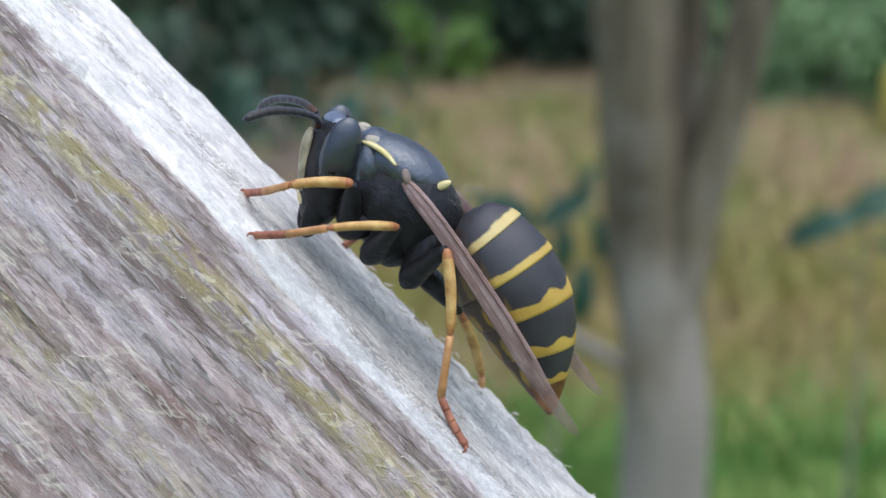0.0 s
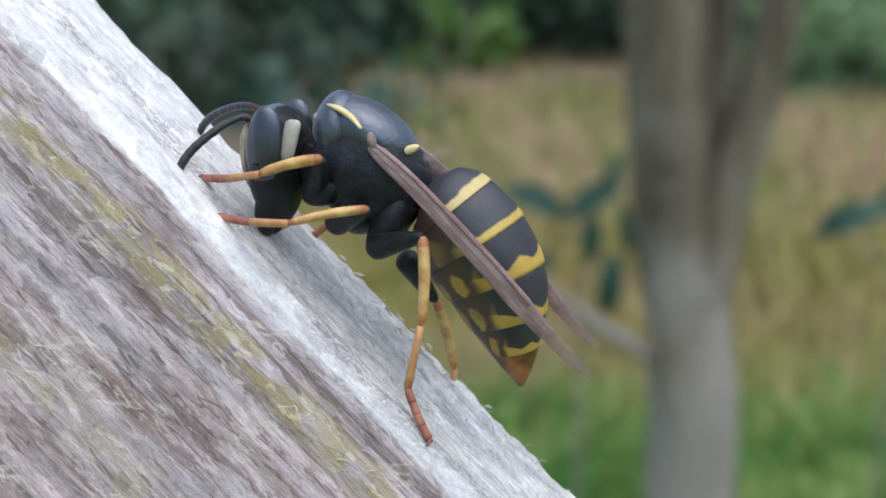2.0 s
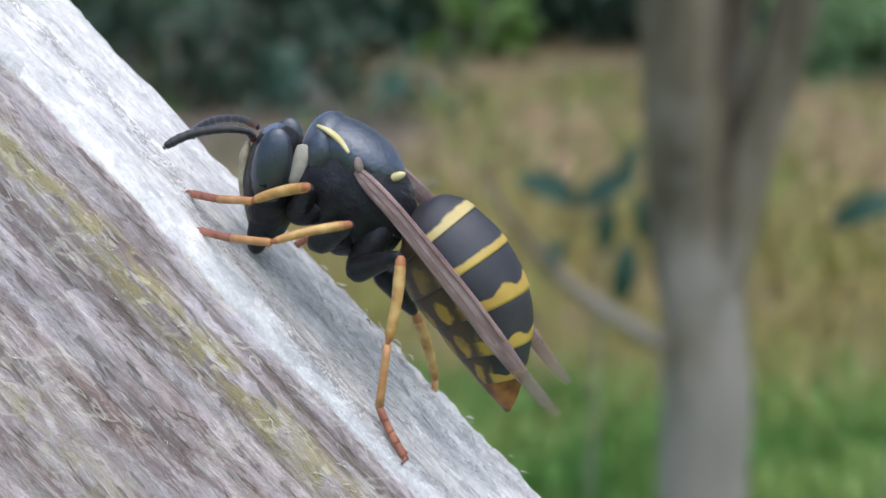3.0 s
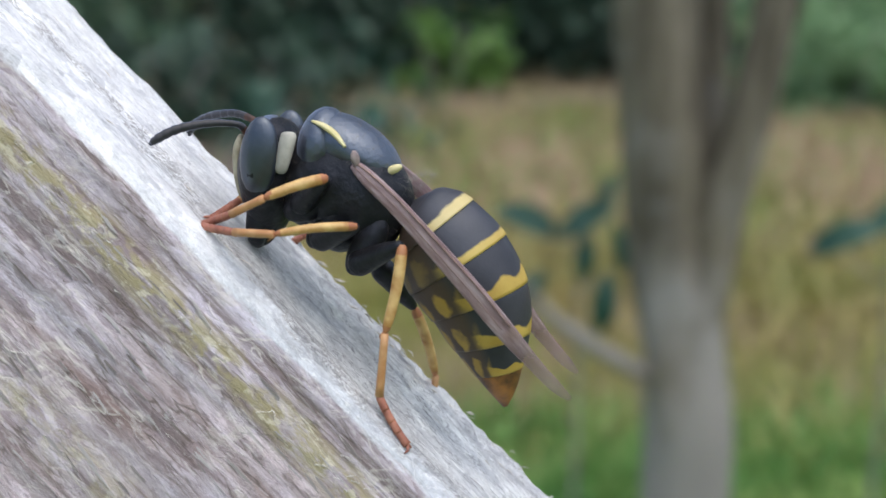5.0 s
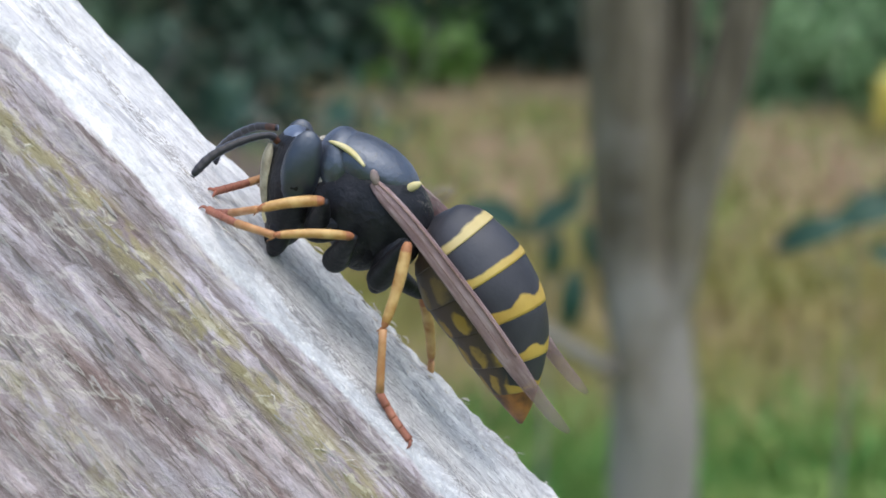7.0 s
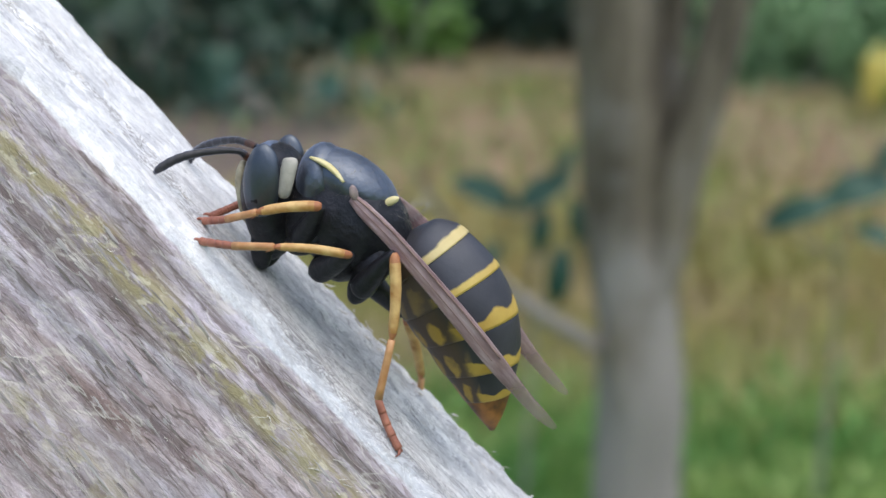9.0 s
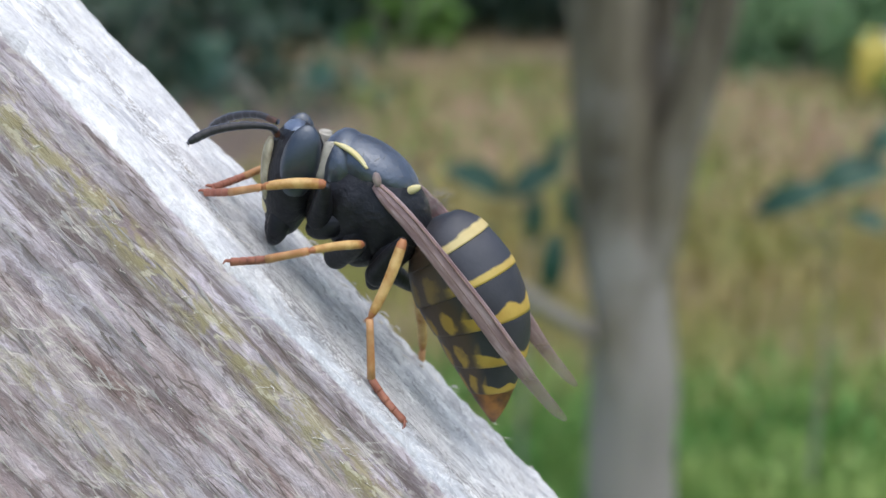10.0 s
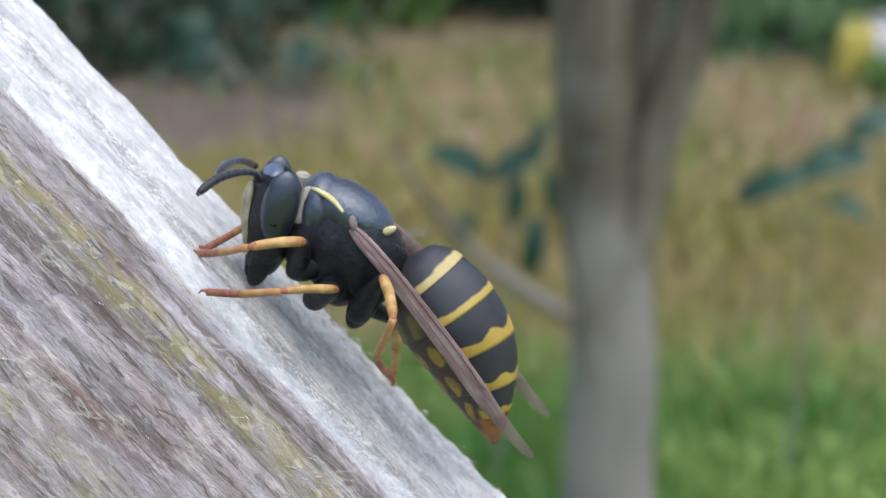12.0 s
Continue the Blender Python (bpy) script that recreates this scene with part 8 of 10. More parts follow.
    walk(LEGS["M_near"][1], steps([
        (0, -0.000068, -0.003400, 0.000657, 0.073, 27.663, -130.763),
        (0.1, 0.000640, -0.003400, 0.000298, 0.040, 34.643, -137.421),
        (0.28, 0.000640, -0.003400, 0.000298, 0.040, 34.643, -137.421),
        (0.4, -0.000149, -0.003400, 0.000458, -2.235, 23.753, -132.868),
        (0.5, -0.000149, -0.003400, 0.000458, -2.235, 23.753, -132.868),
        (1, -0.000003, -0.003400, 0.000097, 7.176, 36.044, -125.040),
        (1.05, -0.000003, -0.003400, 0.000097, 7.176, 36.044, -125.040),
        (1.2, 0.000640, -0.003400, 0.000298, 0.141, 35.580, -140.210),
        (1.28, 0.000640, -0.003400, 0.000298, 0.141, 35.580, -140.210),
        (1.4, -0.000120, -0.003400, 0.000450, 0.585, 27.020, -140.281),
        (1.5, -0.000120, -0.003400, 0.000450, 0.585, 27.020, -140.281),
        (1.9, -0.000120, -0.003400, 0.000450, 0.704, 28.577, -145.093),
        (2, 0.000640, -0.003400, 0.000298, 5.475, 43.748, -137.334),
        (2.2, 0.000640, -0.003400, 0.000298, 5.475, 43.748, -137.334),
        (2.4, 0.000029, -0.003400, 0.000571, 8.382, 45.065, -139.748),
        (2.5, 0.000029, -0.003400, 0.000571, 8.382, 45.065, -139.748),
        (3, 0.000359, -0.003400, 0.000660, 11.497, 51.311, -136.862),
        (3.2, 0.000359, -0.003400, 0.000660, 11.497, 51.311, -136.862),
        (4.8, 0.000828, -0.003400, 0.000588, 5.406, 44.327, -144.641),
        (5, 0.000828, -0.003400, 0.000588, 5.406, 44.327, -144.641),
        (5.1, 0.000828, -0.003400, 0.000588, 5.406, 44.327, -144.641),
        (5.3, -0.000200, -0.003400, 0.000282, -0.814, 26.460, -148.683),
        (5.5, 0.000309, -0.003400, 0.000320, 0.754, 33.648, -150.954),
        (5.7, 0.000309, -0.003400, 0.000320, 0.754, 33.648, -150.954),
        (5.9, -0.000200, -0.003400, 0.000282, 2.830, 37.858, -150.068),
        (6, -0.000200, -0.003400, 0.000282, 2.830, 37.858, -150.068),
        (6.3, -0.000200, -0.003400, 0.000282, 2.873, 37.853, -149.991),
        (6.5, 0.000458, -0.003400, 0.000467, 6.750, 43.004, -143.510),
        (6.6, 0.000458, -0.003400, 0.000467, 6.750, 43.004, -143.510),
        (6.9, -0.000237, -0.003400, 0.000024, 4.403, 31.671, -139.552),
        (7, -0.000237, -0.003400, 0.000024, 4.403, 31.671, -139.552),
        (7.2, -0.000237, -0.003400, 0.000024, 4.403, 31.671, -139.552),
        (8.8, 0.000503, -0.003400, 0.000482, 0.094, 28.669, -146.630),
        (9, 0.000503, -0.003400, 0.000482, 0.094, 28.669, -146.630),
        (9.2, 0.000293, -0.003400, 0.000059, 1.656, 32.140, -161.085),
        (9.4, 0.001026, -0.003400, 0.000281, 2.181, 24.078, -112.790),
        (9.5, 0.001026, -0.003400, 0.000281, 2.181, 24.078, -112.790),
        (9.7, 0.000293, -0.003400, 0.000059, 1.478, 17.776, -115.262),
        (10, 0.000293, -0.003400, 0.000059, 1.465, 17.496, -114.353),
        (10.1, 0.001026, -0.003400, 0.000281, 2.170, 23.865, -111.856),
        (10.3, 0.001026, -0.003400, 0.000281, 2.177, 24.222, -112.020),
        (10.4, 0.000547, -0.003400, 0.000221, -0.316, 16.859, -111.345),
        (10.5, 0.000547, -0.003400, 0.000221, -0.316, 16.859, -111.345),
        (10.7, 0.000547, -0.003400, 0.000221, -0.316, 16.859, -111.345),
        (10.8, 0.000968, -0.003400, 0.000097, -2.452, 22.000, -119.334),
        (11, 0.000968, -0.003400, 0.000097, -2.452, 22.000, -119.334),
        (11.1, 0.000968, -0.003400, 0.000097, -2.452, 22.000, -119.334),
        (11.2, 0.000547, -0.003400, 0.000221, -0.297, 17.313, -112.111),
        (11.4, 0.000547, -0.003400, 0.000221, -0.297, 17.313, -112.111),
        (11.5, 0.000967, -0.003400, -0.000194, -3.815, 17.236, -119.006),
        (11.6, 0.000967, -0.003400, -0.000194, -3.815, 17.236, -119.006),
        (11.8, 0.000251, -0.003400, -0.000184, -0.720, 14.600, -118.864),
        (11.9, 0.000251, -0.003400, -0.000184, -0.720, 14.600, -118.864),
        (12, 0.000251, -0.003400, -0.000184, -0.667, 15.283, -120.643),
    ]))
    walk(LEGS["M_near"][2], steps([
        (0, -0.002150, -0.005815, -0.001014, 2.269, 49.999, 145.105),
        (0.1, -0.001541, -0.005404, -0.001748, 2.601, 51.368, 147.582),
        (0.28, -0.001541, -0.005404, -0.001748, 2.601, 51.368, 147.582),
        (0.4, -0.002391, -0.005815, -0.000992, 4.842, 45.478, 141.125),
        (0.5, -0.002391, -0.005815, -0.000992, 4.842, 45.478, 141.125),
        (1, -0.001674, -0.005783, -0.002021, 0.477, 45.775, 143.676),
        (1.05, -0.001674, -0.005783, -0.002021, 0.477, 45.775, 143.676),
        (1.2, -0.001610, -0.005274, -0.001796, 2.560, 50.235, 144.938),
        (1.28, -0.001610, -0.005274, -0.001796, 2.560, 50.235, 144.938),
        (1.4, -0.002587, -0.005449, -0.001185, 1.767, 44.442, 144.710),
        (1.5, -0.002587, -0.005449, -0.001185, 1.767, 44.442, 144.710),
        (1.9, -0.002713, -0.005209, -0.001272, 1.689, 42.688, 140.277),
        (2, -0.001272, -0.005162, -0.002191, 4.932, 40.737, 143.782),
        (2.2, -0.001272, -0.005162, -0.002191, 4.932, 40.737, 143.782),
        (2.4, -0.001912, -0.005043, -0.001978, 2.568, 37.926, 147.874),
        (2.5, -0.001912, -0.005043, -0.001978, 2.568, 37.926, 147.874),
        (3, -0.001283, -0.004939, -0.002150, 1.859, 43.240, 149.221),
        (3.2, -0.001283, -0.004939, -0.002150, 1.859, 43.240, 149.221),
        (4.8, -0.001272, -0.004890, -0.001928, 2.057, 42.842, 150.561),
        (5, -0.001272, -0.004890, -0.001928, 2.057, 42.842, 150.561),
        (5.1, -0.001272, -0.004890, -0.001928, 2.057, 42.842, 150.561),
        (5.3, -0.002954, -0.005075, -0.001322, 3.692, 40.656, 147.409),
        (5.5, -0.002311, -0.004855, -0.001675, 1.967, 45.084, 150.080),
        (5.7, -0.002311, -0.004855, -0.001675, 1.967, 45.084, 150.080),
        (5.9, -0.002663, -0.004818, -0.001927, 5.513, 30.980, 138.609),
        (6, -0.002663, -0.004818, -0.001927, 5.513, 30.980, 138.609),
        (6.3, -0.002661, -0.004822, -0.001927, 5.501, 30.961, 138.589),
        (6.5, -0.001659, -0.004966, -0.001988, 1.488, 39.148, 148.975),
        (6.6, -0.001659, -0.004966, -0.001988, 1.488, 39.148, 148.975),
        (6.9, -0.002569, -0.005388, -0.001866, 0.821, 29.009, 148.078),
        (7, -0.002569, -0.005388, -0.001866, 0.821, 29.009, 148.078),
        (7.2, -0.002569, -0.005388, -0.001866, 0.821, 29.009, 148.078),
        (8.8, -0.002135, -0.005137, -0.001245, 2.438, 43.461, 153.015),
        (9, -0.002135, -0.005137, -0.001245, 2.438, 43.461, 153.015),
        (9.2, -0.002591, -0.004388, -0.001856, 1.212, 39.828, 169.705),
        (9.4, -0.000247, -0.006430, -0.001188, 0.512, 62.559, 152.694),
        (9.5, -0.000247, -0.006430, -0.001188, 0.512, 62.559, 152.694),
        (9.7, -0.001170, -0.006500, -0.001040, 1.089, 56.378, 155.527),
        (10, -0.001123, -0.006528, -0.001023, 0.961, 56.739, 152.364),
        (10.1, -0.000199, -0.006456, -0.001176, 0.245, 62.802, 148.935),
        (10.3, -0.000205, -0.006444, -0.001196, -0.052, 62.112, 144.813),
        (10.4, -0.000707, -0.006609, -0.000823, 2.600, 58.035, 143.898),
        (10.5, -0.000707, -0.006609, -0.000823, 2.600, 58.035, 143.898),
        (10.7, -0.000707, -0.006609, -0.000823, 2.600, 58.035, 143.898),
        (10.8, -0.000667, -0.006310, -0.001252, 4.752, 55.089, 150.590),
        (11, -0.000667, -0.006310, -0.001252, 4.752, 55.089, 150.590),
        (11.1, -0.000667, -0.006310, -0.001252, 4.752, 55.089, 150.590),
        (11.2, -0.000747, -0.006584, -0.000850, 2.542, 57.282, 142.734),
        (11.4, -0.000747, -0.006584, -0.000850, 2.542, 57.282, 142.734),
        (11.5, -0.000700, -0.006407, -0.001261, 5.672, 52.209, 152.613),
        (11.6, -0.000700, -0.006407, -0.001261, 5.672, 52.209, 152.613),
        (11.8, -0.001431, -0.006451, -0.001091, 2.654, 50.293, 152.688),
        (11.9, -0.001431, -0.006451, -0.001091, 2.654, 50.293, 152.688),
        (12, -0.001519, -0.006388, -0.001133, 2.594, 49.303, 152.925),
    ]))
    walk(LEGS["M_far"][0], steps([
        (0, -0.000068, 0.003400, 0.000657, -1.570, 55.018, -91.480),
        (0.1, 0.000640, 0.003400, 0.000298, -1.035, 48.610, -112.743),
        (0.28, 0.000640, 0.003400, 0.000298, -1.035, 48.610, -112.743),
        (0.4, -0.000149, 0.003400, 0.000458, -6.432, 52.830, -88.889),
        (0.5, -0.000149, 0.003400, 0.000458, -6.432, 52.830, -88.889),
        (1, -0.000003, 0.003400, 0.000097, 6.332, 48.152, -93.554),
        (1.05, -0.000003, 0.003400, 0.000097, 6.332, 48.152, -93.554),
        (1.2, 0.000640, 0.003400, 0.000298, -1.035, 48.610, -112.743),
        (1.28, 0.000640, 0.003400, 0.000298, -1.035, 48.610, -112.743),
        (1.4, -0.000120, 0.003400, 0.000450, -0.979, 52.746, -89.804),
        (1.5, -0.000120, 0.003400, 0.000450, -0.979, 52.746, -89.804),
        (1.9, -0.000120, 0.003400, 0.000450, -0.979, 52.746, -89.804),
        (2, 0.000640, 0.003400, 0.000298, -1.035, 48.610, -112.743),
        (2.2, 0.000640, 0.003400, 0.000298, -1.035, 48.610, -112.743),
        (2.4, 0.000029, 0.003400, 0.000571, 0.963, 54.025, -94.547),
        (2.5, 0.000029, 0.003400, 0.000571, 0.963, 54.025, -94.547),
        (3, 0.000359, 0.003400, 0.000660, 5.145, 54.153, -104.738),
        (3.2, 0.000359, 0.003400, 0.000660, 5.145, 54.153, -104.738),
        (4.8, 0.000828, 0.003400, 0.000588, 2.642, 50.948, -117.622),
        (5, 0.000828, 0.003400, 0.000588, 2.642, 50.948, -117.622),
        (5.1, 0.000828, 0.003400, 0.000588, 2.642, 50.948, -117.622),
        (5.3, -0.000200, 0.003400, 0.000282, -5.299, 50.658, -87.264),
        (5.5, 0.000309, 0.003400, 0.000320, -0.815, 50.416, -103.229),
        (5.7, 0.000309, 0.003400, 0.000320, -0.815, 50.416, -103.229),
        (5.9, -0.000200, 0.003400, 0.000282, -5.299, 50.658, -87.264),
        (6, -0.000200, 0.003400, 0.000282, -5.299, 50.658, -87.264),
        (6.3, -0.000200, 0.003400, 0.000282, -5.299, 50.658, -87.264),
        (6.5, 0.000458, 0.003400, 0.000467, 2.753, 51.609, -107.634),
        (6.6, 0.000458, 0.003400, 0.000467, 2.753, 51.609, -107.634),
        (6.9, -0.000237, 0.003400, 0.000024, -1.679, 47.082, -86.108),
        (7, -0.000237, 0.003400, 0.000024, -1.679, 47.082, -86.108),
        (7.2, -0.000237, 0.003400, 0.000024, -1.679, 47.082, -86.108),
        (8.8, 0.000503, 0.003400, 0.000482, -1.892, 51.570, -108.926),
        (9, 0.000503, 0.003400, 0.000482, -1.892, 51.570, -108.926),
        (9.2, 0.000293, 0.003400, 0.000059, 1.844, 46.948, -102.740),
        (9.4, 0.001026, 0.003400, 0.000281, 2.911, 45.875, -122.363),
        (9.5, 0.001026, 0.003400, 0.000281, 2.911, 45.875, -122.363),
        (9.7, 0.000293, 0.003400, 0.000059, 1.844, 46.948, -102.740),
        (10, 0.000293, 0.003400, 0.000059, 1.844, 46.948, -102.740),
        (10.1, 0.001026, 0.003400, 0.000281, 2.911, 45.875, -122.363),
        (10.3, 0.001026, 0.003400, 0.000281, 2.911, 45.875, -122.363),
        (10.4, 0.000547, 0.003400, 0.000221, -0.503, 48.102, -110.174),
        (10.5, 0.000547, 0.003400, 0.000221, -0.503, 48.102, -110.174),
        (10.7, 0.000547, 0.003400, 0.000221, -0.503, 48.102, -110.174),
        (10.8, 0.000968, 0.003400, 0.000097, -3.123, 43.784, -121.012),
        (11, 0.000968, 0.003400, 0.000097, -3.123, 43.784, -121.012),
        (11.1, 0.000968, 0.003400, 0.000097, -3.123, 43.784, -121.012),
        (11.2, 0.000547, 0.003400, 0.000221, -0.503, 48.102, -110.174),
        (11.4, 0.000547, 0.003400, 0.000221, -0.503, 48.102, -110.174),
        (11.5, 0.000967, 0.003400, -0.000194, -4.706, 39.359, -120.989),
        (11.6, 0.000967, 0.003400, -0.000194, -4.706, 39.359, -120.989),
        (11.8, 0.000251, 0.003400, -0.000184, -1.638, 43.326, -101.474),
        (11.9, 0.000251, 0.003400, -0.000184, -1.638, 43.326, -101.474),
        (12, 0.000251, 0.003400, -0.000184, -1.638, 43.326, -101.474),
    ]))
    walk(LEGS["M_far"][1], steps([
        (0, -0.000068, 0.003400, 0.000657, 1.297, 24.371, 106.344),
        (0.1, 0.000640, 0.003400, 0.000298, 1.725, 30.836, 107.775),
        (0.28, 0.000640, 0.003400, 0.000298, 1.725, 30.836, 107.775),
        (0.4, -0.000149, 0.003400, 0.000458, 4.206, 20.124, 108.470),
        (0.5, -0.000149, 0.003400, 0.000458, 4.206, 20.124, 108.470),
        (1, -0.000003, 0.003400, 0.000097, -4.030, 24.386, 103.138),
        (1.05, -0.000003, 0.003400, 0.000097, -4.030, 24.386, 103.138),
        (1.2, 0.000640, 0.003400, 0.000298, 1.725, 30.836, 107.775),
        (1.28, 0.000640, 0.003400, 0.000298, 1.725, 30.836, 107.775),
        (1.4, -0.000120, 0.003400, 0.000450, 1.008, 19.611, 111.636),
        (1.5, -0.000120, 0.003400, 0.000450, 1.008, 19.611, 111.636),
        (1.9, -0.000120, 0.003400, 0.000450, 1.008, 19.611, 111.636),
        (2, 0.000640, 0.003400, 0.000298, 1.725, 30.836, 107.775),
        (2.2, 0.000640, 0.003400, 0.000298, 1.725, 30.836, 107.775),
        (2.4, 0.000029, 0.003400, 0.000571, -0.024, 28.835, 110.920),
        (2.5, 0.000029, 0.003400, 0.000571, -0.024, 28.835, 110.920),
        (3, 0.000359, 0.003400, 0.000660, -2.807, 35.126, 106.497),
        (3.2, 0.000359, 0.003400, 0.000660, -2.807, 35.126, 106.497),
        (4.8, 0.000828, 0.003400, 0.000588, -0.791, 30.286, 113.761),
        (5, 0.000828, 0.003400, 0.000588, -0.791, 30.286, 113.761),
        (5.1, 0.000828, 0.003400, 0.000588, -0.791, 30.286, 113.761),
        (5.3, -0.000200, 0.003400, 0.000282, 3.595, 18.073, 117.110),
        (5.5, 0.000309, 0.003400, 0.000320, 1.324, 25.252, 115.457),
        (5.7, 0.000309, 0.003400, 0.000320, 1.324, 25.252, 115.457),
        (5.9, -0.000200, 0.003400, 0.000282, 3.595, 18.073, 117.110),
        (6, -0.000200, 0.003400, 0.000282, 3.595, 18.073, 117.110),
        (6.3, -0.000200, 0.003400, 0.000282, 3.595, 18.073, 117.110),
        (6.5, 0.000458, 0.003400, 0.000467, -0.884, 27.045, 114.624),
        (6.6, 0.000458, 0.003400, 0.000467, -0.884, 27.045, 114.624),
        (6.9, -0.000237, 0.003400, 0.000024, 1.533, 15.182, 120.529),
        (7, -0.000237, 0.003400, 0.000024, 1.533, 15.182, 120.529),
        (7.2, -0.000237, 0.003400, 0.000024, 1.533, 15.182, 120.529),
        (8.8, 0.000503, 0.003400, 0.000482, 2.084, 20.591, 120.565),
        (9, 0.000503, 0.003400, 0.000482, 2.084, 20.591, 120.565),
        (9.2, 0.000293, 0.003400, 0.000059, -0.127, 19.405, 126.860),
        (9.4, 0.001026, 0.003400, 0.000281, -0.863, 27.675, 123.001),
        (9.5, 0.001026, 0.003400, 0.000281, -0.863, 27.675, 123.001),
        (9.7, 0.000293, 0.003400, 0.000059, -0.127, 19.405, 126.860),
        (10, 0.000293, 0.003400, 0.000059, -0.127, 19.405, 126.860),
        (10.1, 0.001026, 0.003400, 0.000281, -0.863, 27.675, 123.001),
        (10.3, 0.001026, 0.003400, 0.000281, -0.863, 27.675, 123.001),
        (10.4, 0.000547, 0.003400, 0.000221, 1.344, 19.221, 123.404),
        (10.5, 0.000547, 0.003400, 0.000221, 1.344, 19.221, 123.404),
        (10.7, 0.000547, 0.003400, 0.000221, 1.344, 19.221, 123.404),
        (10.8, 0.000968, 0.003400, 0.000097, 3.520, 22.576, 128.238),
        (11, 0.000968, 0.003400, 0.000097, 3.520, 22.576, 128.238),
        (11.1, 0.000968, 0.003400, 0.000097, 3.520, 22.576, 128.238),
        (11.2, 0.000547, 0.003400, 0.000221, 1.344, 19.221, 123.404),
        (11.4, 0.000547, 0.003400, 0.000221, 1.344, 19.221, 123.404),
        (11.5, 0.000967, 0.003400, -0.000194, 4.578, 17.243, 130.982),
        (11.6, 0.000967, 0.003400, -0.000194, 4.578, 17.243, 130.982),
        (11.8, 0.000251, 0.003400, -0.000184, 1.880, 14.010, 130.996),
        (11.9, 0.000251, 0.003400, -0.000184, 1.880, 14.010, 130.996),
        (12, 0.000251, 0.003400, -0.000184, 1.880, 14.010, 130.996),
    ]))
